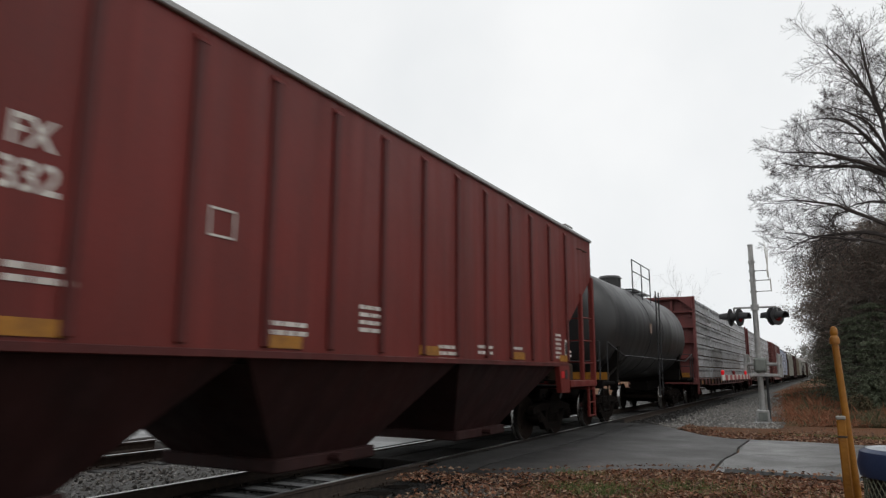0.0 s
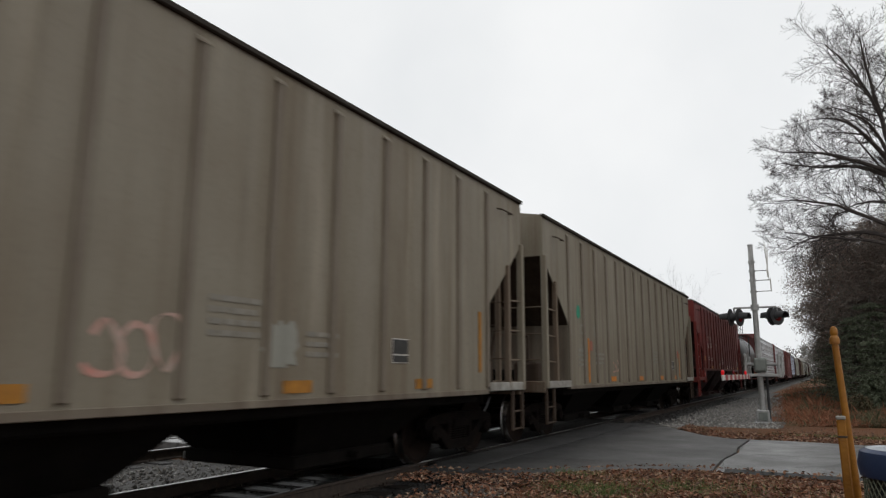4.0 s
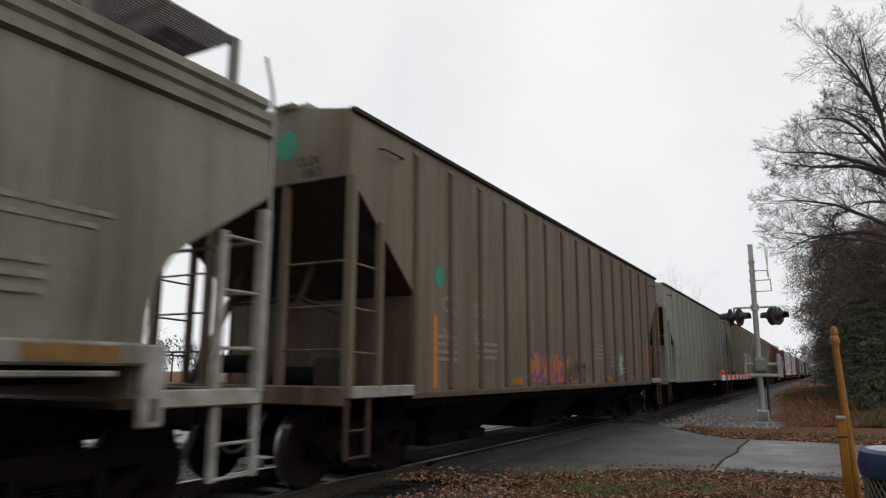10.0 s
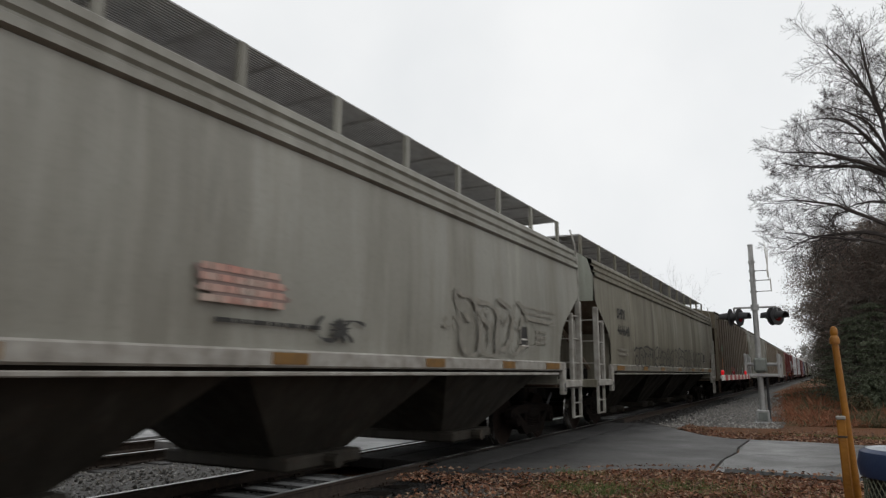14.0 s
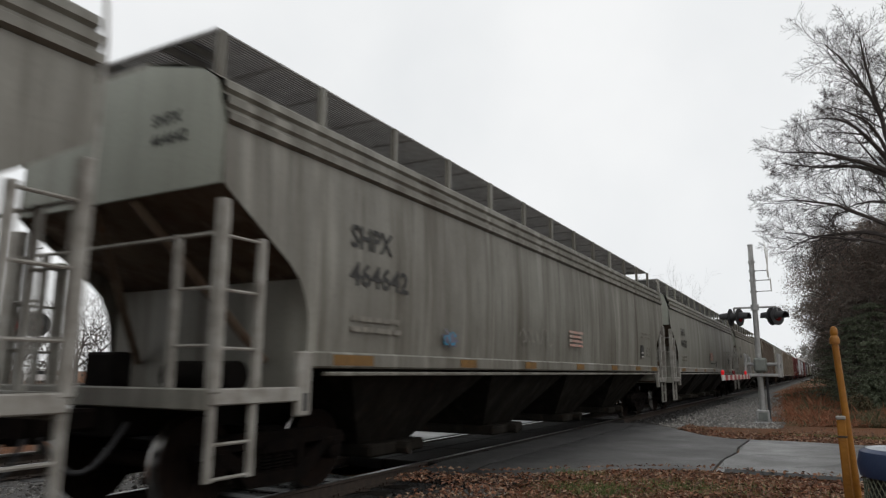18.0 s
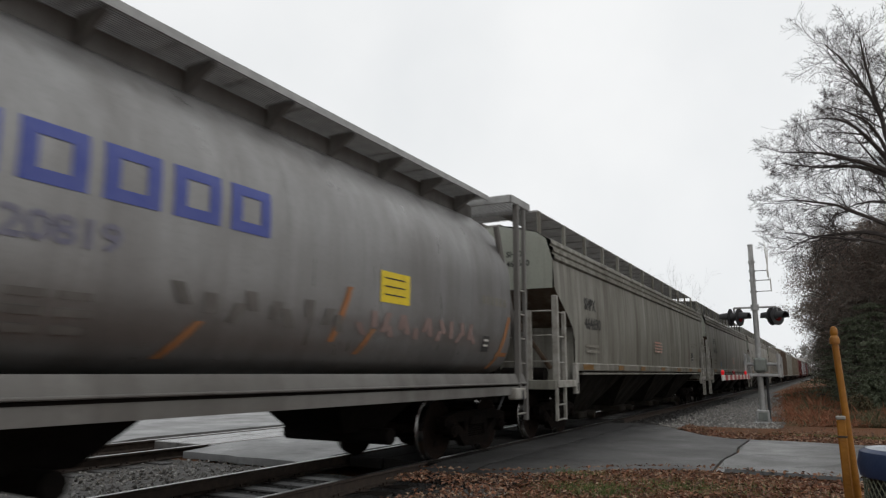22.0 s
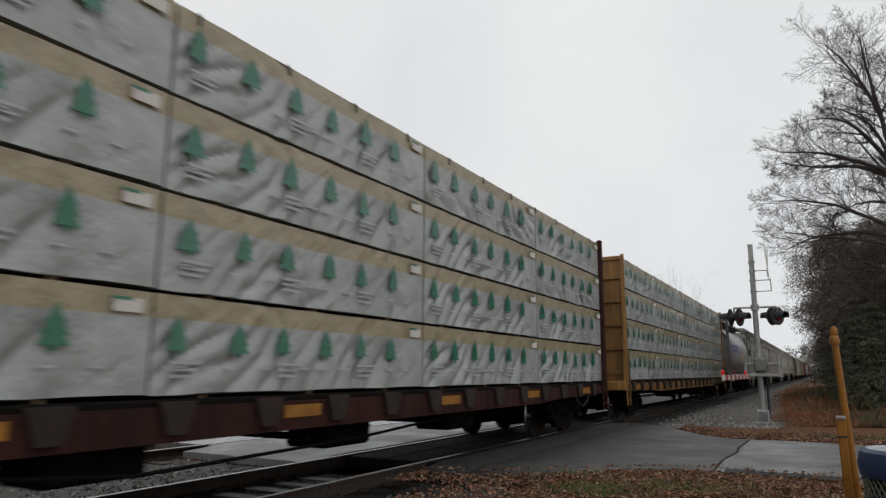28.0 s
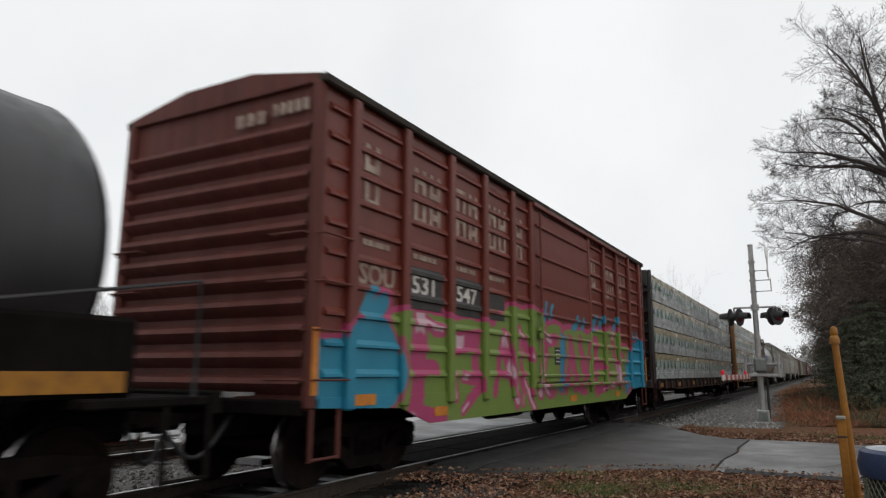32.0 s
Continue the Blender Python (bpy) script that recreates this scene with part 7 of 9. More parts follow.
def build_train():
    # red hopper
    L = 16.87
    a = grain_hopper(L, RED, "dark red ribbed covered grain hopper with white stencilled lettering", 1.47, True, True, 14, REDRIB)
    place(a, 15.0, L)
    h, x = L / 2, 1.584
    lettering("IT", 0.30, WHITE, a, x, -h + 3.42, 2.74, stretch=0.9)
    lettering("FX", 0.30, WHITE, a, x, -h + 4.12, 2.76, stretch=0.9)
    lettering("366", 0.30, WHITE, a, x, -h + 3.25, 2.44, stretch=0.95)
    lettering("332", 0.30, WHITE, a, x, -h + 4.08, 2.46, stretch=0.95)
    lettering("ITFX", 0.17, WHITE, a, 0.5, -h - 0.006, 3.98, end=1)
    lettering("366332", 0.17, WHITE, a, 0.4, -h - 0.006, 3.78, end=1)
    for k, y in enumerate((4.15, 6.55, 9.3, 12.3, 14.6)):
        plate(a, "reflector", YELREF, x + 0.004, -h + y, -h + y + 0.5, 1.52, 1.64, label="amber reflector strip")
    plate(a, "reflector", YELREF, x + 0.004, -h + 1.86, -h + 2.42, 1.86, 2.05)
    plate(a, "data_panel", WHITE, x, -h + 5.80, -h + 5.82, 2.44, 2.70)
    plate(a, "data_panel", WHITE, x, -h + 6.08, -h + 6.10, 2.44, 2.70)
    plate(a, "data_panel", WHITE, x, -h + 5.80, -h + 6.10, 2.44, 2.46)
    plate(a, "data_panel", WHITE, x, -h + 5.80, -h + 6.10, 2.68, 2.70)
    for y, z, r, w in ((3.3, 1.98, 2, 0.55), (4.2, 1.95, 2, 0.5), (6.5, 1.73, 2, 0.65), (8.0, 2.0, 4, 0.45), (9.8, 1.62, 3, 0.5), (11.0, 1.66, 2, 0.5), (12.3, 1.68, 2, 0.4), (14.4, 2.0, 6, 0.3), (15.0, 1.7, 2, 0.3)):
        bars(a, WHITE, x, -h + y, z, r, w, 0.045, 0.04, seed=int(y * 10))
    plate(a, "data_panel", WHITE, x, h - 1.95, h - 1.75, 1.62, 1.95)
    plate(a, "data_panel", INK, x + 0.007, h - 1.93, h - 1.77, 1.66, 1.90)
    for e in (-1, 1):
        ya, yb = sorted((e * (h - 1.75), e * (h - 2.35)))
        part("jacking_plate", Geo().prism([(ya, 1.44), (yb, 1.44), (yb - (0.0 if e > 0 else 0.12), 0.92), (ya + (0.12 if e > 0 else 0.0), 0.92)], "x", 1.5, 1.6), RED, a)
        plate(a, "red_reflector", GATELAMP, 1.602, (ya + yb) / 2 - 0.19, (ya + yb) / 2 - 0.03, 1.20, 1.33, label="bright red reflector")
        plate(a, "jack_slot", LAMPBLACK, 1.602, (ya + yb) / 2 + 0.04, (ya + yb) / 2 + 0.16, 1.18, 1.36)
    # tan hoppers
    for front, rear, mat, lbl, cl, num, seed in ((-3.23, -19.4, TAN, "weathered tan-grey ribbed covered grain hopper with rust streaks", "CL SX", "10 18", 1), (-20.47, -36.59, TAN, "weathered tan ribbed covered grain hopper with amber stripes", "CL SX", "10 72", 2), (-37.94, -53.9, PALE, "pale grey ribbed covered grain hopper with magenta graffiti", "CL SX", "10 36", 3), (-55.11, -71.28, TAN2, "brown-streaked tan covered grain hopper with orange graffiti", "CL SX", "10 63", 4)):
        L = front - rear
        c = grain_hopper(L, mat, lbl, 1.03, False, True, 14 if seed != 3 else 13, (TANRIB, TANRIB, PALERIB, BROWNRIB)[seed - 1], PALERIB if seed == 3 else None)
        place(c, front, L)
        h, x = L / 2, 1.584
        ink = INK if seed == 3 else INKFADE
        disc(c, GREENDOT, x, -h + (1.54 if seed == 3 else 2.05), 2.58, 0.13, "dot", "green painted dot")
        part("dot", Geo().prism([(0.62 + 0.17 * math.cos(i * math.pi / 10), 3.97 + 0.19 * math.sin(i * math.pi / 10)) for i in range(20)], "y", -h - 0.006, -h - 0.002), GREENDOT, c, angle=0)
        yl, dl = (1.52, 0.98) if seed == 3 else (2.12, 0.98)
        for word, yy, zz in ((cl[:2], yl, 2.12), (cl[3:], yl + dl, 2.12), (num[:2], yl, 1.70), (num[3:], yl + dl, 1.70)):
            lettering(word, 0.30, ink, c, x, -h + yy, zz, stretch=1.12)
        lettering(cl.replace(" ", ""), 0.15, INK, c, 0.78, -h - 0.006, 3.68, end=1)
        lettering(num.replace(" ", ""), 0.15, INK, c, 0.86, -h - 0.006, 3.54, end=1)
        if seed != 3:
            ys = -h + 2.68 if seed < 3 else -h + 1.9
            plate(c, "stripe", ORANGE, x, ys, ys + 0.09, 1.10, 2.05, label="orange vertical stripe")
        if seed > 1:
            plate(c, "stripe", ORANGE if seed != 2 else YELREF, x, h - 1.72, h - 1.62, 1.3, 2.2, label="orange vertical stripe")
        for y in (4.5, 7.4, 10.2, 12.6):
            if seed == 3:
                plate(c, "stripe", ORANGE, x, -h + y, -h + y + 0.07, 1.2, 1.62)
            else:
                plate(c, "reflector", ORANGE if seed == 1 else YELREF, x, -h + y, -h + y + 0.42, 1.10, 1.22)
        marks_small(c, h, x, ink, INKFADE, 1.42 if seed < 4 else 1.33, h - 4.05 if seed < 4 else h - 4.56)
        if seed == 1:
            blob(c, REDSPOT, x, -h + 2.80, -h + 3.02, 1.76, 2.02, 6, label="dull red sprayed spot")
            blob(c, REDSPOT, x, h - 3.02, h - 2.80, 1.80, 2.08, 7)
            plate(c, "stripe", ORANGE, x, h - 2.72, h - 2.63, 1.15, 1.98, label="orange vertical stripe")
            spray(c, REDTAG, x + 0.002, -h + 4.6, -h + 5.2, 1.3, 1.6, 2, 0.03, 8)
        if seed == 2:
            spray(c, REDTAG, x + 0.002, -h + 8.2, -h + 9.0, 1.25, 1.75, 3, 0.05, 3)
            blob(c, PALE, x, -h + 9.9, -h + 10.4, 1.3, 1.8, 4)
        if seed == 3:
            spray(c, PINKTAG, x + 0.002, -h + 8.7, -h + 9.3, 1.45, 1.85, 2, 0.06, 5, label="magenta sprayed tag")
            spray(c, PINKTAG, x + 0.002, -h + 9.5, -h + 10.5, 1.35, 1.95, 4, 0.07, 15)
            spray(c, REDTAG, x + 0.002, h - 3.5, h - 3.0, 1.2, 1.65, 2, 0.06, 25)
            spray(c, REDTAG, x + 0.002, h - 2.7, h - 2.1, 1.15, 1.65, 3, 0.05, 35)
            spray(c, REDTAG, x + 0.002, -h + 4.9, -h + 5.4, 1.2, 1.55, 2, 0.03, 45)
            for k in range(4):
                plate(c, "stencil_line", REDTAG, x, h - 4.9, h - 4.4, 1.22 + 0.08 * k, 1.25 + 0.08 * k)
        if seed == 4:
            blob(c, ORTAG, x, -h + 5.25, -h + 7.20, 1.10, 1.66, 3, label="orange and violet graffiti piece", rough=0.10)
            spray(c, PURTAG, x + 0.006, -h + 5.25 - 0.02, -h + 7.20 + 0.02, 1.10, 1.68, 7, 0.07, 9)
            spray(c, PURTAG, x + 0.008, -h + 5.25 - 0.05, -h + 7.20 + 0.05, 1.08, 1.70, 3, 0.05, 19)
            blob(c, ORTAG, x, -h + 7.20 + 0.02, -h + 7.20 + 0.28, 1.36, 1.66, 13)
            spray(c, PURTAG, x + 0.006, -h + 7.20, -h + 7.20 + 0.30, 1.36, 1.68, 1, 0.05, 14)
            spray(c, INK, x + 0.006, -h + 7.20 + 0.15, -h + 7.20 + 1.25, 1.12, 1.52, 6, 0.055, 29)
            blob(c, TEALTAG, x, h - 4.9, h - 4.5, 1.2, 1.8, 4, rough=0.3)
            spray(c, PURTAG, x + 0.006, h - 5.6, h - 5.0, 1.1, 1.35, 2, 0.03, 2)
    # pellet hoppers
    specs = ((-72.52, -91.65, "464648", "grey pellet hopper with black outlined graffiti letters"), (-92.89, -111.92, "464707", "grey pellet hopper with black tags and red stencil"), (-113.24, -132.05, "464642", "dirty grey pellet hopper with faded blue and red marks"), (-133.28, -152.12, "464690", "grey pellet hopper streaked brown, red faded stencil"))
    for i, (front, rear, num, lbl) in enumerate(specs):
        L = front - rear
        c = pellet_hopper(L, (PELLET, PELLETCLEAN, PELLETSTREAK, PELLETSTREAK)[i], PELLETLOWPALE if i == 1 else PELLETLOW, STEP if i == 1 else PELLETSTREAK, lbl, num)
        place(c, front, L)
        h, x = L / 2, 1.592
        if i == 0:
            outline_tag(c, INK, x + 0.022, -h + 3.4, -h + 9.0, 1.50, 2.04, 9, 0.055, 41, label="black outlined graffiti letters")
            outline_tag(c, INK, x + 0.022, -h + 9.2, h - 3.6, 1.50, 2.12, 10, 0.060, 42)
        if i == 1:
            outline_tag(c, INKFADE, x + 0.022, h - 5.6, h - 3.1, 1.62, 2.42, 4, 0.075, 44, label="black outlined graffiti letters")
            blob(c, INKFADE, x + 0.022, h - 3.1, h - 1.75, 2.18, 2.26, 61, rough=0.3)
            spray(c, INKFADE, x, h - 6.0, h - 5.6, 1.9, 2.1, 2, 0.05, 45)
            blob(c, INK, x + 0.022, h - 8.55, h - 8.05, 1.62, 1.86, 46, rough=0.7)
            spray(c, INK, x + 0.024, h - 8.7, h - 7.9, 1.6, 1.92, 2, 0.04, 47)
            blob(c, FAINTRED, x + 0.018, h - 10.3, h - 9.1, 1.88, 2.22, 62, rough=0.25)
            bars(c, REDTAG, x + 0.024, h - 10.2, 2.15, 4, 1.0, 0.06, 0.03, seed=21)
            bars(c, INK, x, h - 10.0, 1.72, 1, 1.5, 0.04, 0.05, seed=22)
        if i == 2:
            blob(c, BLUEFADE, x + 0.02, -h + 3.9, -h + 4.35, 1.60, 1.90, 47, rough=0.7)
            spray(c, BLUETAG, x + 0.026, -h + 3.95, -h + 4.25, 1.66, 1.84, 2, 0.03, 57)
            bars(c, REDTAG, x + 0.02, -h + 9.2, 2.1, 4, 0.9, 0.05, 0.04, seed=48)
            spray(c, INKFADE, x + 0.02, -h + 6.6, -h + 8.2, 1.8, 2.1, 6, 0.03, 49)
            blob(c, REDTAG, x - 0.03, h - 4.9, h - 3.9, 1.47, 1.52, 50)
        if i == 3:
            bars(c, REDTAG, x + 0.02, -h + 8.8, 2.2, 4, 1.1, 0.05, 0.04, seed=23)
            spray(c, INKFADE, x + 0.02, h - 7.5, h - 6.7, 1.65, 2.3, 4, 0.05, 51)
            spray(c, FAINTRED, x + 0.02, h - 4.3, h - 3.7, 1.55, 2.25, 2, 0.05, 52)
    L = 12.38
    j = cylinder_hopper(L, "silver-grey cylindrical covered hopper with blue lettering blocks")
    place(j, -152.95, L)
    L = 21.01
    k = centerbeam(L, BEAMYEL, BEAMYEL, "yellow centerbeam flat car stacked with plastic-wrapped lumber", WRAP, True, 4, True, 3, BEAMYEL, BEAMYEL, BEAMSILL, 0.22)
    place(k, -166.93, L)
    h = L / 2
    plate(k, "data_panel", STEP, 1.475, h - 5.2, h - 4.9, 0.74, 1.0)
    plate(k, "data_panel", INK, 1.482, h - 5.16, h - 4.94, 0.78, 0.96)
    for q in range(8):
        plate(k, "stencil_line", INK, 1.483, h - 11.42 + 0.1 * q, h - 11.36 + 0.1 * q, 0.84, 0.95)
    L = 21.79
    b = centerbeam(L, BEAMBROWN, BEAMBROWN, "brown centerbeam flat car with black end bulkhead, stacked with wrapped lumber", WRAP, True, 4, True, 8, BEAMBROWN, BEAMBLACK)
    place(b, -189.88, L)
    h = L / 2
    for q, (y, w) in enumerate(((-0.75, 0.12), (-0.6, 0.12), (-0.45, 0.1), (-0.32, 0.12), (0.05, 0.1), (0.2, 0.12))):
        part("stencil_line", Geo().box(y + 0.2, y + 0.2 + w, -h + 0.35, -h + 0.355, 3.55, 3.7), FADED, b)
    # boxcar
    L = 14.80
    gm, dm = graffiti_red("boxcar_sprayed"), graffiti_red("boxcar_door_sprayed", True)
    m = boxcar(L, "rust-red boxcar with green, magenta and blue graffiti", gm, dm, BOXRED)
    place(m, -213.27, L)
    h, x = L / 2, 1.566
    # railway name as plain faded blocks between the posts, two lines a panel
    rnd = random.Random(4)
    for y, n, z in ((0.85, 1, 3.62), (1.95, 2, 3.62), (3.12, 2, 3.62), (4.2, 2, 3.62), (5.3, 1, 3.62), (0.85, 1, 3.2), (1.95, 2, 3.2), (3.12, 2, 3.2), (4.2, 2, 3.2), (5.3, 1, 3.2), (9.75, 1, 3.55), (10.9, 2, 3.55), (12.1, 2, 3.5), (9.75, 1, 3.12), (10.9, 2, 3.1), (12.1, 1, 3.1)):
        for q in range(n):
            y0 = -h + y + 0.40 * q
            g = Geo()
            g.box(x, x + 0.004, y0, y0 + 0.09, z, z + 0.34)
            g.box(x, x + 0.004, y0 + 0.21, y0 + 0.30, z, z + 0.34)
            zz = z + rnd.choice((0.0, 0.13, 0.25))
            g.box(x, x + 0.0045, y0 + 0.09, y0 + 0.21, zz, zz + 0.09)
            part("name_block", g, FADED, m, "faded cream lettering block")
    for y in (0.85, 1.95, 3.12, 4.2):
        bars(m, FADED, x, -h + y, 2.86, 2, 0.62, 0.07, 0.05, seed=int(y * 10))
    lettering("SOU", 0.34, FADED, m, x + 0.006, -h + 0.78, 2.295, stretch=1.1, label="faded cream stencil")
    for y, txt in ((1.84, "531"), (3.05, "547")):
        plate(m, "number_panel", INK, x, -h + y, -h + y + 0.86, 2.10, 2.64, label="black number panel")
        for dz in (0.0, 0.322):
            part("number_panel", Geo().prism([(x, 2.192 + dz), (x + 0.040, 2.208 + dz), (x + 0.040, 2.256 + dz), (x, 2.310 + dz)], "y", -h + y, -h + y + 0.86), INK, m)
        lettering(txt, 0.34, WHITE, m, x + 0.012, -h + y + 0.06, 2.295, stretch=1.30)
    plate(m, "number_panel", INK, x, -h + 4.16, -h + 4.80, 2.12, 2.60)
    plate(m, "data_panel", INK, 1.63, -h + 7.0, -h + 7.3, 1.45, 1.78)
    for k2 in range(4):
        plate(m, "stencil_line", WHITE, 1.637, -h + 7.04, -h + 7.26, 1.5 + 0.07 * k2, 1.52 + 0.07 * k2)
    plate(m, "reflector", ORANGE, 1.582, -h + 0.75, -h + 1.15, 0.94, 1.06)
    plate(m, "reflector", ORANGE, 1.582, -h + 2.5, -h + 2.85, 0.74, 0.86)
    plate(m, "reflector", ORANGE, 1.582, -h + 8.0, -h + 8.4, 0.74, 0.86)
    plate(m, "reflector", ORANGE, 1.582, h - 3.4, h - 3.0, 0.74, 0.86)
    for q in range(3):
        part("stencil_line", Geo().box(0.35 + 0.16 * q, 0.47 + 0.16 * q, -h - 0.005, -h - 0.001, 4.05, 4.2), FADED, m)
    for q in range(5):
        part("stencil_line", Geo().box(0.9 + 0.11 * q, 0.98 + 0.11 * q, -h - 0.005, -h - 0.001, 4.10, 4.24), FADED, m)
    # tank cars
    L = 14.0
    n = tank_car(L, "black tank car with amber reflector strips", BLACKTANK, True, 1.38, 2.22, 0.5, False)
    place(n, -229.15, L)
    L = 12.9
    z = tank_car(L, "dull black tank car with a railed dome platform", BLACKTANK)
    place(z, 28.95, L)
    plate(z, "placard", FADED, 1.50, -1.2, -0.9, 2.5, 2.8)
    # the head of the train, far ahead
    L = 22.6
    p = centerbeam(L, BEAMRED, BEAMRED, "red centerbeam flat car stacked with white-wrapped lumber", WRAPGREY, False, 7, True, 12)
    place(p, 52.9, L)
    lettering("437071", 0.3, WHITE, p, 0.1, -L / 2 + 0.36, 3.62, end=1)
    q = centerbeam(22.0, BEAMRED, BEAMRED, "red centerbeam flat car with pale wrapped lumber", WRAPGREY, False, 7, False, 13)
    place(q, 76.2, 22.0)
    r = boxcar(15.2, "plain dark red boxcar, weathered steel", DARKRED, DARKRED, DARKRED, False, False)
    place(r, 92.7, 15.2)
    s = centerbeam(22.0, BEAMBROWN, BEAMBROWN, "centerbeam flat car with blue and white wrapped lumber", WRAPBLUE, False, 7, False, 14)
    place(s, 116.0, 22.0)
    front = 117.2
    for k, (kind, L) in enumerate((("h", 16.1), ("b", 15.2), ("h", 16.1), ("h", 16.1), ("t", 14.0), ("t", 14.0), ("h", 16.1), ("b", 15.2), ("b", 15.2), ("h", 16.1), ("h", 16.1))):
        if kind == "h":
            c = grain_hopper(L, (PALE, TAN, TAN2)[k % 3], "weathered grey covered grain hopper", 1.03, False, False, 10)
        elif kind == "b":
            c = boxcar(L, "plain dark brown boxcar, weathered steel", BEAMBROWN, BEAMBROWN, BEAMBROWN, False, False)
        else:
            c = tank_car(L, "plain black tank car, dusty steel", BLACKTANK, False)
        place(c, front + L, L)
        front += L + 1.2


build_train()


# ---- beside the track: crossing signals ----
def flasher(parent, c, turn, lit=False):
    """One flashing-light unit: round backing plate, lamp body, hood, lens; turn is its heading in degrees from +x."""
    m = Matrix.Translation(c) @ Matrix.Rotation(radians(turn), 4, "Z")

    def add(name, g, mat, label=""):
        g.v = [tuple(m @ Vector(p)) for p in g.v]
        part(name, g, mat, parent, label)
    add("backing_plate", Geo().lathe([(0.0, 0.02), (0.0, 0.255), (0.02, 0.255), (0.02, 0.02)], "x", (0, 0, 0), 24), LAMPBLACK, "round black backing plate")
    add("lamp_body", Geo().lathe([(-0.16, 0.02), (-0.15, 0.08), (-0.02, 0.14), (0.03, 0.14)], "x", (0, 0, 0), 18), LAMPBLACK)
    g = Geo().lathe([(0.032, 0.15), (0.30, 0.125)], "x", (0, 0, 0), 16, 0, (radians(-20), radians(200)))
    g.lathe([(0.032, 0.142), (0.30, 0.117)], "x", (0, 0, 0), 16, 0, (radians(-20), radians(200)))
    add("hood", g, LAMPBLACK, "black lamp hood")
    add("lens", Geo().lathe([(0.04, 0.138), (0.055, 0.09), (0.06, 0.01)], "x", (0, 0, 0), 18), GLOWRED if lit else LENSRED, "red lamp lens")


def crossing_signal(x, y, arm_dir, label, gate=True, lit=False, drop=0.0):
    """Mast with two pairs of flashers, a sign seen edge-on, a gate mechanism and a lowered striped arm."""
    sig = thing("crossing_signal", label, "crossing signal", "crossing signals", (x, y, -0.06))
    g = Geo().tube((0, 0, 0.30), (0, 0, 5.06), 0.078, 0.070, 18)
    g.tube((0, 0, 5.06), (0, 0, 5.09), 0.085, 0.06, 18)
    part("mast", g, GREYSTEEL, sig, "weathered galvanised mast")
    g = Geo().box(-0.17, 0.17, -0.17, 0.17, 0.0, 0.36, 0.03)
    for sx in (-1, 1):
        for sy in (-1, 1):
            g.tube((sx * 0.19, sy * 0.19, 0.0), (sx * 0.19, sy * 0.19, 0.12), 0.018, 0.018, 6)
    g.box(-0.24, 0.24, -0.24, 0.24, -0.06, 0.03, 0.02)
    part("junction_base", g, GREYSTEEL, sig, "cast junction-box base")
    part("base_door", Geo().box(-0.10, 0.13, -0.19, -0.172, 0.08, 0.30, 0.01), CABGREY, sig)
    g = Geo().pipe([(0.17, 0.02, 0.0), (0.17, 0.02, 1.28), (0.10, 0.02, 1.34)], 0.035, 8)
    part("conduit", g, LAMPBLACK, sig)
    # cross arm and two lamp pairs
    g = Geo().tube((-0.56, 0, 3.24 - drop), (0.56, 0, 3.24 - drop), 0.028, 0.028, 10)
    g.tube((-0.56, 0, 3.24 - drop), (-0.56, 0, 3.00 - drop), 0.024, 0.024, 8)
    g.tube((0.56, 0, 3.24 - drop), (0.56, 0, 3.00 - drop), 0.024, 0.024, 8)
    g.tube((0, 0, 3.16 - drop), (0, 0, 3.32 - drop), 0.11, 0.11, 16)
    part("cross_arm", g, GREYSTEEL, sig)
    for cx, dx, turn in ((-0.56, -0.09, 168.0), (-0.56, 0.13, -22.0), (0.56, 0.0, -38.0), (0.56, -0.12, 150.0)):
        flasher(sig, (cx + dx, 0.0, 2.97 - drop), turn, lit and turn == -22.0)
    # sign boards seen edge-on, with brackets
    for k, (z0, z1, xo) in enumerate(((3.98, 5.08, 0.40), (3.70, 4.04, 0.46)) if gate else ()):
        g = Geo()
        if k == 0:
            for tilt in (-1, 1):
                vs = []
                for dx in (0, 0.012):
                    for a, b in ((-0.6, -0.11), (0.6, -0.11), (0.6, 0.11), (-0.6, 0.11)):
                        ca, sa = math.cos(tilt * radians(42)), math.sin(tilt * radians(42))
                        vs.append((xo + dx + 0.013 * (tilt > 0), a * ca - b * sa, (z0 + z1) / 2 + a * sa + b * ca))
                g.add(vs, [(0, 1, 2, 3), (4, 5, 6, 7), (0, 1, 5, 4), (1, 2, 6, 5), (2, 3, 7, 6), (3, 0, 4, 7)])
        else:
            g.box(xo, xo + 0.012, -0.2, 0.2, z0, z1)
        part("sign_board", g, GATEWHITE, sig, "thin white sign board on brackets")
    g = Geo()
    for z, xe in ((3.70, 0.48), (4.02, 0.45), (4.30, 0.40), (4.56, 0.10)):
        g.tube((0.05, 0, z), (xe, 0, z), 0.014, 0.014, 6)
        g.tube((0, 0, z - 0.03), (0, 0, z + 0.03), 0.092, 0.092, 14)
    tagged(part("sign_bracket", g, GREYSTEEL, sig), kind="stuff")
    if not gate:
        return sig
    # gate mechanism
    part("gate_mechanism", Geo().box(-0.13, 0.20, -0.16, 0.14, 1.40, 1.80, 0.04), CABGREY, sig, "grey gate mechanism case")
    part("mechanism_cover", Geo().box(-0.09, 0.16, -0.185, -0.163, 1.45, 1.75, 0.02), CABGREY, sig)
    g = Geo()
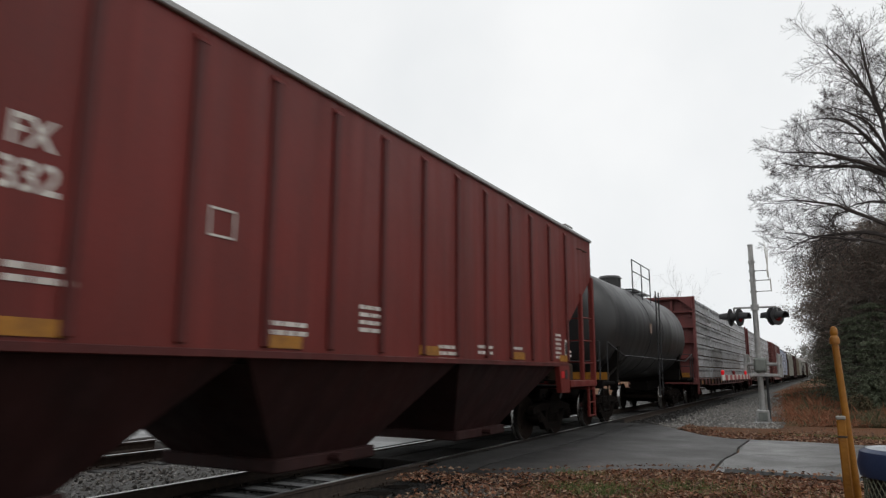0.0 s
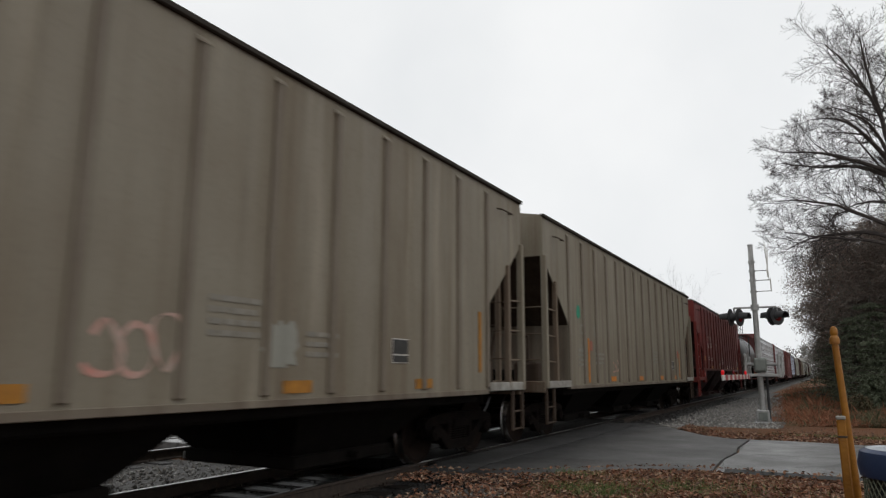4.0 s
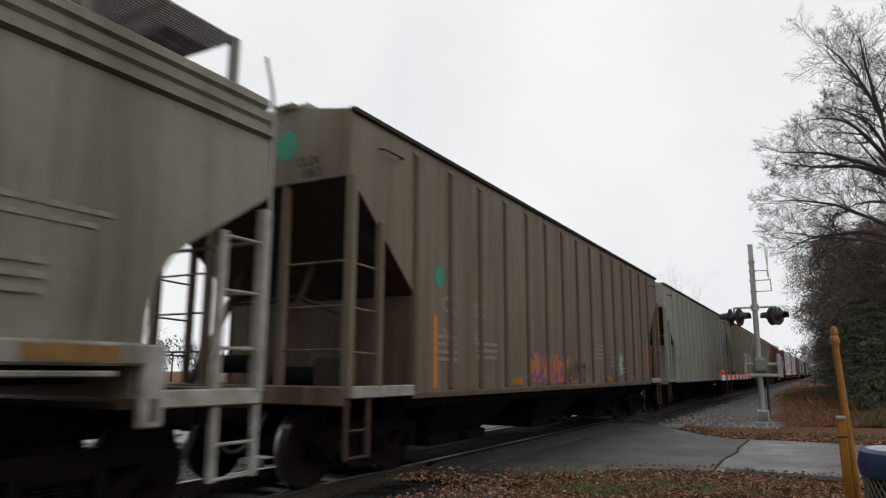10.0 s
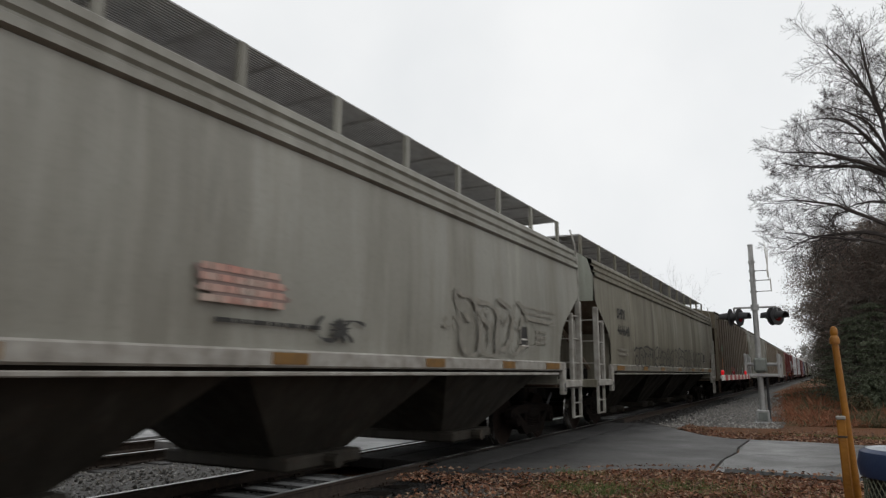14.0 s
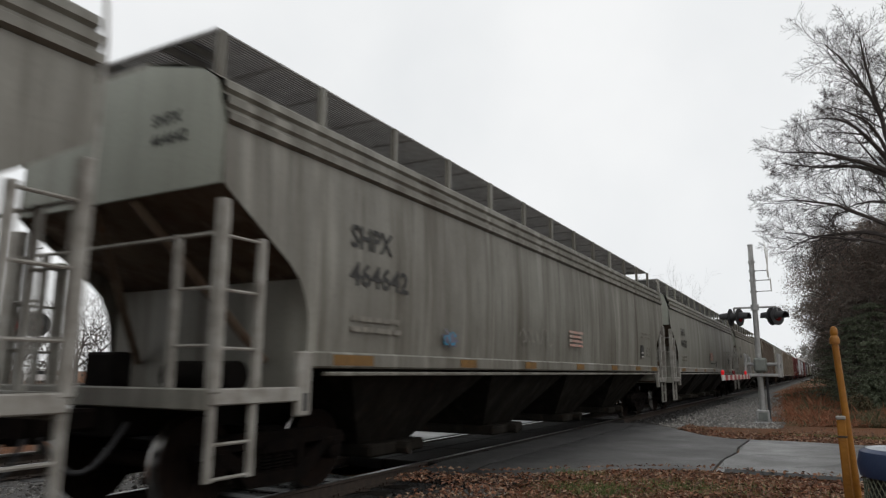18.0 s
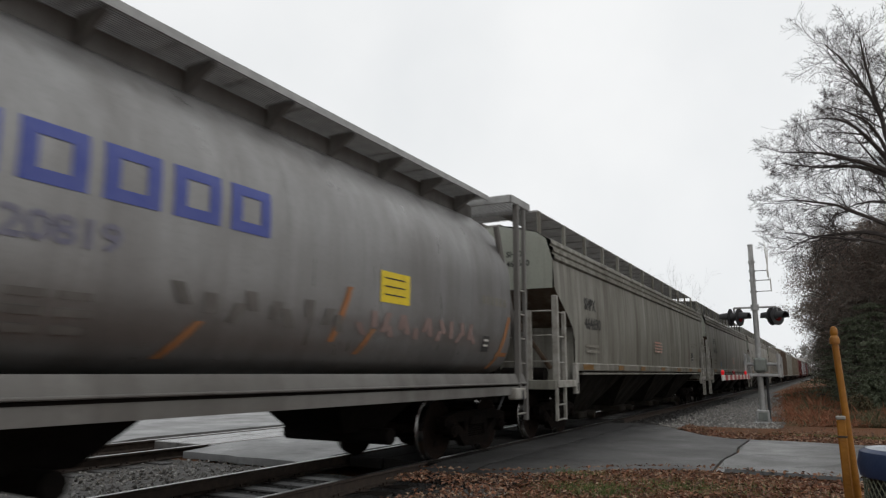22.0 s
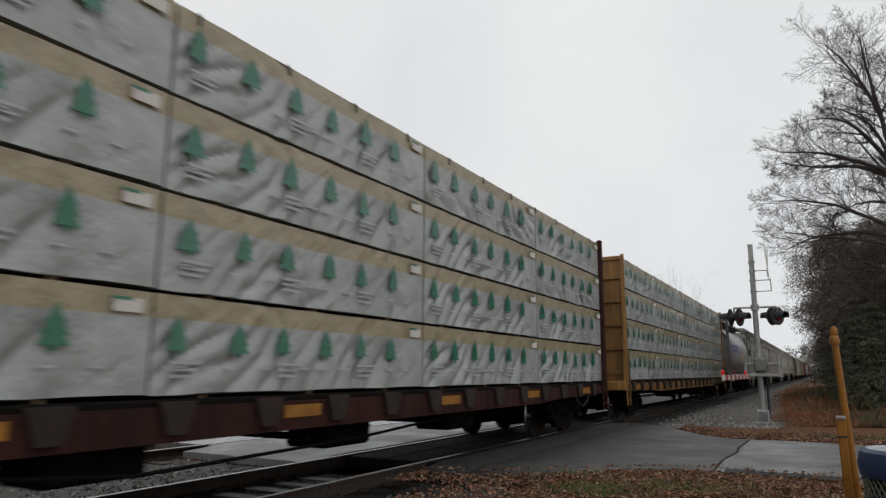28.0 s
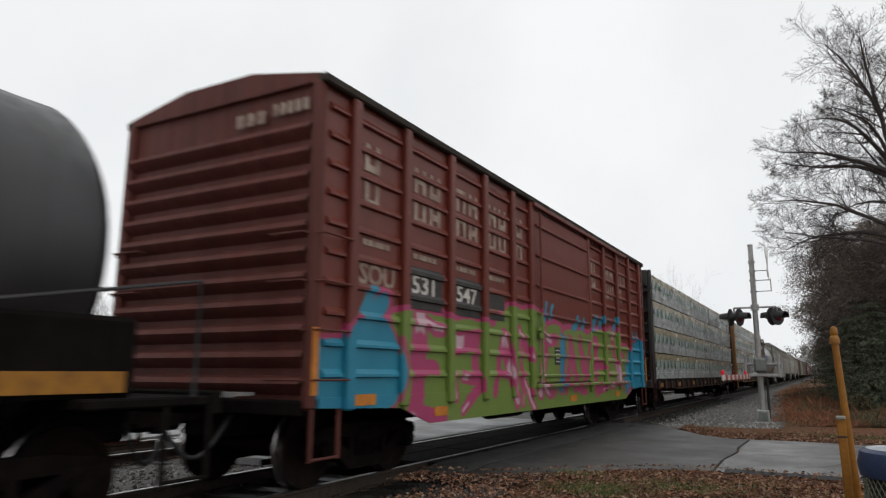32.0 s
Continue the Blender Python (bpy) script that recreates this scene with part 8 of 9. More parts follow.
    for sx in (-0.34, 0.50):
        g.box(sx - 0.03, sx + 0.03, -0.25, 0.75, 1.26, 1.92, 0.015)
        g.tube((sx - 0.05, 0.0, 1.60), (sx + 0.05, 0.0, 1.60), 0.09, 0.09, 12)
        g.box(sx - 0.06, sx + 0.06, 0.50, 0.85, 1.25, 1.85, 0.02)
    g.tube((-0.40, 0, 1.62), (0.56, 0, 1.62), 0.05, 0.05, 10)
    part("counterweight_arm", g, GREYSTEEL, sig, "grey counterweight arms")
    g = Geo().box(-0.40, 0.52, -0.32, -0.24, 1.28, 1.36, 0.01)
    g.tube((-0.36, -0.3, 1.3), (-0.30, -0.3, 1.86), 0.03, 0.03, 8)
    part("arm_adapter", g, GREYSTEEL, sig)
    # lowered arm with stripes and small red lamps
    length = 6.3
    arm = part("gate_arm", Geo().box(-0.262, -0.238, -length * 1.0, -0.3, 1.22, 1.335, 0.004), GATEWHITE, sig, "lowered striped gate arm")
    k, y0 = 0, -0.5
    while y0 - 0.41 > -length:
        if k % 2 == 0:
            part("stripe", Geo().box(-0.2375, -0.2345, y0 - 0.41, y0, 1.222, 1.333), GATERED, arm, "red stripe")
            part("stripe", Geo().box(-0.2655, -0.2625, y0 - 0.41, y0, 1.222, 1.333), GATERED, arm)
        k += 1
        y0 -= 0.41
    for yy, on in ((-length + 0.15, True), (-length * 0.66, False), (-length * 0.22, True)):
        lamp = part("gate_lamp", Geo().tube((-0.25, yy, 1.335), (-0.25, yy, 1.36), 0.025, 0.03, 10).lathe([(0.0, 0.03), (0.03, 0.037), (0.06, 0.028), (0.075, 0.006)], "z", (-0.25, yy, 1.36), 12), GLOWRED if on else LENSRED, arm, "small red gate lamp")
    return sig


SIGNAL_E = crossing_signal(-1.57, 21.4, -1, "galvanised crossing signal with black hooded lamps and lowered gate")
SIGNAL_W = crossing_signal(-15.3, 8.55, 1, "crossing signal across the tracks with a lit red lamp", False, True, 0.64)


# ---- yellow posts and litter bin in the foreground ----
def yellow_posts():
    tall = thing("yellow_post", "leaning yellow-painted post with a turned cap", "post", "yellow posts", (0.150, 4.62, -0.10))
    g = Geo()
    top = Vector((-0.075, 0.0, 1.58))
    g.tube((0, 0, 0), tuple(top), 0.0205, 0.0190, 14)
    part("shaft", g, POSTYEL, tall)
    g = Geo().lathe([(0.0, 0.019), (0.0, 0.026), (0.03, 0.028), (0.045, 0.021), (0.05, 0.017), (0.06, 0.021), (0.085, 0.020), (0.102, 0.012), (0.105, 0.002)], "z", tuple(top), 18)
    part("turned_cap", g, POSTYEL, tall, "yellow turned finial")
    part("base_plate", Geo().box(-0.11, 0.11, -0.11, 0.11, -0.06, 0.02, 0.01), POSTYEL, tall)
    short = thing("yellow_post", "short upright yellow-painted square post", "post", "yellow posts", (0.078, 4.40, -0.13))
    short.rotation_euler.y = -0.012
    part("shaft", Geo().box(-0.022, 0.022, -0.022, 0.022, -0.04, 1.19, 0.006), POSTYEL, short)
    part("top_cap", Geo().box(-0.024, 0.024, -0.024, 0.024, 1.19, 1.21, 0.005), STEP, short, "pale worn cap")
    part("strap", Geo().box(-0.024, 0.024, -0.024, 0.024, 1.095, 1.106, 0.002), RAILSIDE, short, "rusty strap")


def litter_bin():
    b = thing("litter_bin", "round wire-mesh litter bin with a blue rim and pale liner", "litter bin", "", (0.365, 4.05, 0.02))
    blue = plain("rim_navy_plastic", (0.022, 0.040, 0.095), (0.016, 0.028, 0.07), 9, 0.45, 0, 0.1)
    liner = plain("liner_pale", (0.42, 0.44, 0.47), (0.33, 0.35, 0.38), 5, 0.5, 0, 0.6)
    net = plain("mesh_olive_wire", (0.16, 0.17, 0.12), (0.10, 0.11, 0.08), 9, 0.6, 0.2)
    back = plain("bin_inner_dark", (0.035, 0.040, 0.036), (0.02, 0.022, 0.02), 5, 0.8)
    R = 0.235
    g = Geo().lathe([(0.80, R - 0.015), (0.80, R + 0.012), (0.86, R + 0.020), (0.915, R + 0.006), (0.93, R - 0.02), (0.915, R - 0.035), (0.86, R - 0.03)], "z", (0, 0, 0), 40)
    part("rim", g, blue, b, "navy blue moulded rim")
    g = Geo().lathe([(0.93, R - 0.022), (0.925, R - 0.05), (0.88, R - 0.075), (0.84, R - 0.09), (0.83, 0.02)], "z", (0, 0, 0), 32)
    part("liner", g, liner, b, "pale plastic liner")
    part("inner_drum", Geo().lathe([(-0.13, R - 0.03), (0.80, R - 0.02)], "z", (0, 0, 0), 32), back, b)
    g = Geo()
    n = 46
    for k in range(n):
        for s in (-1, 1):
            pts = []
            for i in range(9):
                a = 2 * math.pi * k / n + s * i / 8 * 2.2
                pts.append((R * math.cos(a), R * math.sin(a), -0.10 + 0.90 * i / 8))
            for p, q in zip(pts, pts[1:]):
                g.tube(p, q, 0.003, 0.003, 4, False)
    part("wire_mesh", g, net, b, "diamond wire mesh")
    g = Geo().lathe([(-0.15, R - 0.02), (-0.15, R + 0.006), (-0.09, R + 0.006), (-0.09, R - 0.02)], "z", (0, 0, 0), 32)
    part("foot_ring", g, net, b)


yellow_posts()
litter_bin()


# ---- trees ----
def grow(g, p, d, length, r, level, rnd, up=0.05, kids=(6, 7, 6, 5), spread=0.9, steps=5, tips=None, fine=0.006):
    """A branch and all that grows on it, as tapered tubes."""
    p, d = Vector(p), Vector(d).normalized()
    n = steps if level > 0 else 3
    seg = 7 if r > 0.12 else (5 if r > 0.04 else 3)
    for i in range(n):
        w = Vector((rnd.gauss(0, 1), rnd.gauss(0, 1), rnd.gauss(0, 1))) * 0.16
        d = (d + w + Vector((0, 0, up))).normalized()
        q = p + d * (length / n)
        ra, rb = max(fine, r * (1 - 0.75 * i / n)), max(fine, r * (1 - 0.75 * (i + 1) / n))
        g.tube(p, q, ra, rb, seg, False)
        if level > 0 and (i > 0 or level < 3):
            k = kids[level - 1] / (n - (1 if level >= 3 else 0))
            m = int(k) + (1 if rnd.random() < k - int(k) else 0)
            for _ in range(m):
                side = d.orthogonal().normalized()
                side.rotate(Matrix.Rotation(rnd.uniform(0, 6.283), 3, d))
                nd = d * (1 - 0.35 * spread) + side * spread * rnd.uniform(0.6, 1.1)
                grow(g, q - d * rnd.uniform(0, length / n), nd, length * rnd.uniform(0.42, 0.66), rb * rnd.uniform(0.5, 0.72), level - 1, rnd, up, kids, spread, steps, tips, fine)
        p = q
    if tips is not None and level <= 1:
        tips.append(tuple(p))


def bare_tree(x, y, height, seed, label, lean=(0, 0), levels=4, kids=(5, 5, 6, 7), spread=0.95, r=0.3, fork=0.32, reach=0.8):
    t = thing("bare_tree", label, "tree", "bare trees", (x, y, ground_z(x, y) - 0.05))
    rnd = random.Random(seed)
    g = Geo()
    top = Vector((lean[0] * 0.3, lean[1] * 0.3, height * fork))
    mid = top * 0.5 + Vector((rnd.uniform(-0.1, 0.1), 0, 0))
    g.tube((0, 0, -0.1), tuple(mid), r * 1.25, r, 10, False)
    g.tube(tuple(mid), tuple(top), r, r * 0.85, 10, False)
    part("trunk", g, BARK, t, "grey furrowed trunk")
    g = Geo()
    for k in range(kids[-1]):
        a = 2 * math.pi * k / kids[-1] + rnd.uniform(-0.4, 0.4)
        el = rnd.uniform(0.5, 1.25) if k else 1.35
        d = Vector((math.cos(a) * math.cos(el) + lean[0] * 0.1, math.sin(a) * math.cos(el) + lean[1] * 0.1, math.sin(el)))
        ln = height * (1 - fork) * reach * rnd.uniform(0.85, 1.15) * (0.8 + 0.3 * math.sin(el))
        grow(g, top - Vector((0, 0, rnd.uniform(0, height * 0.10))), d, ln, r * rnd.uniform(0.4, 0.6), levels - 1, rnd, 0.04, kids, spread)
    part("crown", g, BARK, t, "leafless spreading branches", angle=0)
    return t


# oak leaf tints are lightened and greyed to look hazy
OAKLEAF = varied("oak_leaf_hazy_brown", [(0.185, 0.142, 0.120), (0.164, 0.134, 0.118), (0.205, 0.146, 0.120), (0.156, 0.138, 0.114), (0.146, 0.132, 0.116)])
PINELEAF = varied("pine_needle_green", [(0.088, 0.104, 0.064), (0.102, 0.118, 0.074), (0.078, 0.092, 0.060), (0.112, 0.118, 0.082)])
OLIVELEAF = varied("bush_leaf_olive", [(0.070, 0.066, 0.036), (0.090, 0.070, 0.040), (0.060, 0.064, 0.034), (0.105, 0.066, 0.038)])
# distance haze is mixed into these pale leaf colours
FARLEAF = varied("far_foliage_hazed", [(0.135, 0.130, 0.118), (0.155, 0.145, 0.132), (0.115, 0.118, 0.104), (0.165, 0.148, 0.134)])


def leaf_part(name, clumps, mat, parent, label, seed, size, flat=0.8, slim=0.32):
    """Many small four-cornered leaves in clumps of (centre, radius, count), as one mesh."""
    rs = np.random.RandomState(seed)
    cen = np.repeat(np.array([c[0] for c in clumps], float), [c[2] for c in clumps], axis=0)
    rad = np.repeat(np.array([c[1] for c in clumps], float), [c[2] for c in clumps])
    k = len(cen)
    cen = cen + rs.normal(0, 0.45, (k, 3)) * rad[:, None] * np.array((1, 1, flat))
    u = rs.normal(0, 1, (k, 3))
    u /= np.linalg.norm(u, axis=1)[:, None]
    w = np.cross(u, rs.normal(0, 1, (k, 3)))
    w /= np.linalg.norm(w, axis=1)[:, None] + 1e-9
    s = (size * rs.uniform(0.5, 1.2, k))[:, None]
    vs = np.stack([cen - u * s * 0.5, cen - w * s * slim, cen + u * s * 0.6, cen + w * s * slim], axis=1).reshape(-1, 3)
    me = bpy.data.meshes.new(name)
    me.vertices.add(4 * k)
    me.vertices.foreach_set("co", vs.ravel())
    me.loops.add(4 * k)
    me.loops.foreach_set("vertex_index", np.arange(4 * k, dtype=np.int32))
    me.polygons.add(k)
    me.polygons.foreach_set("loop_start", np.arange(0, 4 * k, 4, dtype=np.int32))
    me.update(calc_edges=True)
    me.materials.append(mat)
    return part(name, me, None, parent, label)


def leafy_tree(x, y, height, radius, seed, mat, label, leaves=3000, low=0.15, size=0.2, name="oak_tree", group="woodland trees", full=0.6):
    t = thing(name, label, "tree", group, (x, y, ground_z(x, y) - 0.05))
    rnd = random.Random(seed)
    g, tips = Geo(), []
    g.tube((0, 0, -0.1), (0, 0, height * 0.45), height * 0.022, height * 0.016, 8, False)
    for k in range(11):
        a, el = k * 0.9 + rnd.uniform(-0.3, 0.3), rnd.uniform(0.05, 1.2)
        st = Vector((0, 0, height * (low + (0.55 - low) * rnd.random())))
        grow(g, st, (math.cos(a) * math.cos(el), math.sin(a) * math.cos(el), math.sin(el)), radius * rnd.uniform(0.42, 0.62) * (1 + 0.3 * math.sin(el)), height * 0.009, 2, rnd, 0.05, (4, 4, 3), 0.9, 5, tips, 0.012)
    part("trunk", g, BARK, t, angle=0)
    inner = 260
    per = max(1, leaves // (len(tips) + 2 * inner))
    clumps = [(p, radius * 0.11, per) for p in tips]
    for _ in range(inner):
        a, rr, zz = rnd.uniform(0, 6.28), radius * rnd.random() ** 0.38 * 0.88, rnd.random()
        wz = math.sin(math.pi * (0.15 + 0.75 * zz)) ** full
        clumps.append(((math.cos(a) * rr * wz, math.sin(a) * rr * wz, height * (low + (0.95 - low) * zz)), radius * 0.17, 2 * per))
    leaf_part("crown", clumps, mat, t, "dense ragged foliage", seed, size)
    if leaves > 20000:
        core = [((c[0] * 0.72, c[1] * 0.72, c[2] * 0.92), r * 1.1, 14) for c, r, k in clumps[-inner:]]
        leaf_part("inner_foliage", core, mat, t, "", seed + 1, size * 3.2)
    return t


def pine_tree(x, y, height, radius, seed, label, leaves=9000):
    t = thing("pine_tree", label, "tree", "pine trees", (x, y, ground_z(x, y) - 0.05))
    rnd = random.Random(seed)
    part("trunk", Geo().tube((0, 0, -0.1), (0, 0, height * 0.95), height * 0.016 + 0.02, 0.02, 7, False), BARK, t)
    b, clumps = Geo(), []
    tiers = 11
    for k in range(tiers):
        z = height * (0.06 + 0.88 * k / tiers)
        rr = radius * (1 - 0.80 * k / tiers) * rnd.uniform(0.8, 1.15)
        for j in range(7):
            a = j * 0.9 + k * 0.5 + rnd.uniform(-0.2, 0.2)
            ln = rr * rnd.uniform(0.6, 1.15)
            e = (math.cos(a) * ln, math.sin(a) * ln, z + 0.10 * ln)
            b.tube((0, 0, z), e, 0.025, 0.008, 4, False)
            for q in range(4):
                f = 0.3 + 0.23 * q
                clumps.append(((e[0] * f, e[1] * f, z + 0.10 * ln * f - 0.05 * q), 0.24 * max(0.5, rr), leaves // (tiers * 28)))
    part("branch", b, BARK, t, angle=0)
    leaf_part("crown", clumps, PINELEAF, t, "drooping green needles", seed, 0.13, 0.6, 0.12)
    return t


def spread_oak(x, y, trunk, limbs, seed, label):
    """A wide bare oak: limbs of (height on the trunk, heading, rise at start, rise at end, length, radius) that bend as they go out."""
    t = thing("bare_tree", label, "tree", "bare trees", (x, y, ground_z(x, y) - 0.05))
    rnd = random.Random(seed)
    g = Geo()
    g.tube((0, 0, -0.1), (0.05, 0, trunk * 0.5), 0.34, 0.27, 12, False)
    g.tube((0.05, 0, trunk * 0.5), (-0.10, 0, trunk), 0.27, 0.20, 12, False)
    part("trunk", g, BARK, t, "grey furrowed trunk")

    def shoot(g, p, d, bend, length, r, level):
        """One branch that bends evenly, with side branches on alternate sides."""
        n = (9, 7, 6, 4)[3 - level]
        p, d = Vector(p), Vector(d).normalized()
        seg = 7 if r > 0.07 else (5 if r > 0.025 else 3)
        side = 1
        for i in range(n):
            wob = (0.10, 0.20, 0.22, 0.18)[3 - level]
            d = (d + bend / n + Vector((rnd.gauss(0, 1), rnd.gauss(0, 1), rnd.gauss(0, 1))) * wob).normalized()
            q = p + d * (length / n)
            tip = 0.22 if level == 3 else 0.35
            ra, rb = max(0.0042, r * (1 - (1 - tip) * i / n)), max(0.0036, r * (1 - (1 - tip) * (i + 1) / n))
            g.tube(p, q, ra, rb, seg, False)
            if level > 0 and i >= (2 if level == 3 else 1):
                for _ in range(1 + (1 if rnd.random() < (0.65, 0.75, 0.70, 0.1)[3 - level] else 0)):
                    side = -side
                    across = d.cross(Vector((0.485, -0.874, 0))).normalized() * side + Vector((rnd.gauss(0, 0.5), rnd.gauss(0, 0.5), rnd.gauss(0.1, 0.4)))
                    nd = d * 0.85 + across.normalized() * rnd.uniform(0.5, 0.9)
                    rest = length * (1 - 0.55 * i / n)
                    shoot(g, q, nd, Vector((0, 0, rnd.uniform(-0.35, 0.5))), rest * (rnd.uniform(0.36, 0.56) if level == 3 else rnd.uniform(0.46, 0.74)), max(0.0055, rb * rnd.uniform(0.40, 0.58)), level - 1)
            p = q

    for z, az, e0, e1, ln, r in limbs:
        g = Geo()
        a, e0, e1 = radians(az), radians(e0), radians(e1)
        d0 = Vector((math.cos(a) * math.cos(e0), math.sin(a) * math.cos(e0), math.sin(e0)))
        d1 = Vector((math.cos(a) * math.cos(e1), math.sin(a) * math.cos(e1), math.sin(e1)))
        shoot(g, (-0.1 * (z / trunk), 0, z), d0, (d1 - d0) * 1.25, ln * 0.93, r, 3)
        part("limb", g, BARK, t, "leafless limb with fine twigs", angle=0)
    return t


spread_oak(3.25, 31.0, 9.4, (
    (6.0, 185, 22, 2, 4.6, 0.085), (6.2, 176, 40, 2, 5.0, 0.10), (6.4, 190, 58, 22, 5.2, 0.10), (6.3, 172, 72, 50, 3.8, 0.07),
    (8.7, 180, 30, 4, 4.6, 0.10), (8.9, 188, 36, 12, 4.7, 0.10), (9.1, 175, 62, 34, 4.3, 0.11), (9.3, 184, 84, 78, 4.6, 0.11),
    (9.3, 60, 86, 80, 7.0, 0.11), (9.2, 230, 70, 46, 4.0, 0.09), (9.4, 60, 88, 88, 5.8, 0.11), (9.0, 0, 60, 40, 5.4, 0.10),
    (8.2, 350, 34, 8, 4.7, 0.10), (7.4, 120, 46, 20, 4.4, 0.09), (6.2, 10, 40, 10, 4.4, 0.09),
    (9.4, 280, 76, 60, 5.2, 0.10)), 21, "large bare oak with spreading leafless limbs")
bare_tree(6.4, 38.0, 19.0, 5, "tall bare tree behind the woodland edge", (0, 0), 4, (5, 6, 6, 9), 0.85, 0.24, 0.35, 0.6)
for k, (x, y, hgt, rad, low, n) in enumerate(((1.9, 37.0, 8.4, 3.4, 0.22, 150000), (5.0, 36.0, 9.6, 3.8, 0.05, 130000), (2.8, 46.0, 10.4, 3.8, 0.10, 80000), (7.6, 42.0, 10.6, 4.2, 0.05, 26000), (3.0, 58.0, 10.5, 3.4, 0.08, 24000), (4.6, 72.0, 11.5, 4.0, 0.05, 16000), (9.6, 34.0, 9.0, 4.0, 0.05, 14000), (3.8, 41.0, 9.6, 3.6, 0.04, 60000), (6.6, 39.0, 10.0, 3.8, 0.04, 40000))):
    leafy_tree(x, y, hgt, rad, 100 + k, OAKLEAF, "oak with dense brown autumn leaves", n, low, 0.066 if k < 3 else 0.10)
for k, (x, y, hgt, rad) in enumerate(((1.6, 33.5, 2.4, 1.2), (3.0, 35.0, 3.0, 1.6), (4.6, 34.0, 3.2, 1.6), (2.2, 42.0, 3.0, 1.6))):
    leafy_tree(x, y, hgt, rad, 150 + k, OAKLEAF, "brown understorey shrub at the woodland edge", 16000, 0.03, 0.08, "shrub", "understorey shrubs")
for k, (x, y, hgt, rad) in enumerate(((0.9, 26.0, 0.6, 0.5), (1.3, 30.5, 1.1, 0.6))):
    leafy_tree(x, y, hgt, rad, 170 + k, OLIVELEAF, "low olive-brown bush on the verge", 5000, 0.03, 0.06, "bush", "verge bushes")
for k, (x, y, hgt, rad) in enumerate(((2.75, 28.0, 3.7, 1.5), (4.3, 29.5, 4.8, 1.8), (2.3, 32.0, 3.4, 1.4), (5.9, 27.5, 4.2, 1.7), (1.4, 27.2, 1.5, 0.8), (3.6, 25.6, 2.2, 1.1), (1.25, 33.0, 4.1, 1.6), (0.95, 36.0, 4.4, 1.7), (2.0, 34.0, 4.8, 1.8), (0.45, 40.0, 3.9, 1.6), (1.75, 30.3, 2.9, 1.3))):
    pine_tree(x, y, hgt, rad, 200 + k, "young green pine at the woodland edge", 11000)
bare_tree(-19.0, 103.0, 15.0, 31, "distant bare tree with sparse foliage", (0, 0), 4, (4, 4, 5, 7), 0.8, 0.25, 0.35)
leafy_tree(-21.5, 108.0, 13.5, 4.0, 33, FARLEAF, "distant rounded tree beyond the tracks", 9000, 0.2, 0.24, "round_tree")


def woods(name, label, spots, mat, rnd, size, per):
    """A far belt of woodland: trunks and leaf clumps, each joined as one."""
    tr, clumps = Geo(), []
    for x, y, hgt, rad in spots:
        tr.tube((x, y, -0.2), (x, y, hgt * 0.7), 0.14, 0.06, 5, False)
        for _ in range(14):
            a, rr, zz = rnd.uniform(0, 6.28), rad * math.sqrt(rnd.random()), rnd.random()
            wz = math.sin(math.pi * (0.12 + 0.76 * zz)) ** 0.5
            clumps.append(((x + math.cos(a) * rr * wz, y + math.sin(a) * rr * wz, hgt * (0.06 + 0.9 * zz)), rad * 0.4, per))
    belt = tagged(leaf_part(name, clumps, mat, None, "", int(size * 100), size), label, "woodland", kind="stuff")
    tagged(part("tree_trunks", tr, BARK, belt, angle=0), kind="stuff")


rw = random.Random(77)
woods("woodland_edge", "brown autumn woodland along the line", [(rw.uniform(2.2, 8.0) + 0.004 * y, y, rw.uniform(7.5, 11.5), rw.uniform(2.2, 3.4)) for y in [64 + 5.0 * i for i in range(54)]], OAKLEAF, rw, 0.2, 150)
# added out of view: keeps low sky light off the car sides
woods("woodland_sky_block", "unseen woodland added to block low sky light", [(rw.uniform(15, 24), y, rw.uniform(9, 13), rw.uniform(3.0, 4.2)) for y in [-52 + 4.0 * i for i in range(19)]] + [(rw.uniform(11, 17), y, rw.uniform(9, 13), rw.uniform(3.0, 4.2)) for y in [24 + 4.5 * i for i in range(9)]], OAKLEAF, rw, 0.4, 40)
woods("line_end_woods", "grey hazy woodland beside the far line", [(rw.uniform(-3, 10), y, rw.uniform(9, 13), rw.uniform(3, 4.5)) for y in [190 + 9 * i for i in range(17)]] + [(rw.uniform(-40, -17), y, rw.uniform(8, 13), rw.uniform(3, 4.5)) for y in [150 + 8 * i for i in range(22)]], FARLEAF, rw, 0.45, 60)
woods("far_woods", "hazy far tree line beyond the bridge", [(rw.uniform(-60, 30), rw.uniform(430, 520), rw.uniform(12, 20), rw.uniform(5, 8)) for i in range(44)], FARLEAF, rw, 0.9, 30)
woods("west_tree_line", "low grey tree line beyond the tracks", [(-66 - rw.uniform(0, 34), y, rw.uniform(3.0, 6.5), rw.uniform(2.2, 4.0)) for y in [-10 + 3.2 * i for i in range(60)]], FARLEAF, rw, 0.4, 30)
for k, (x, y, hgt) in enumerate(((-44.0, 31.5, 6.6), (-50.0, 28.0, 7.4), (-38.0, 24.5, 6.0))):
    bare_tree(x, y, hgt, 60 + k, "slender bare tree beyond the tracks", (0, 0), 4, (4, 4, 5, 6), 0.8, 0.12, 0.3)
pine_tree(-17.4, 8.6, 3.2, 1.0, 90, "small dark evergreen beside the far signal")


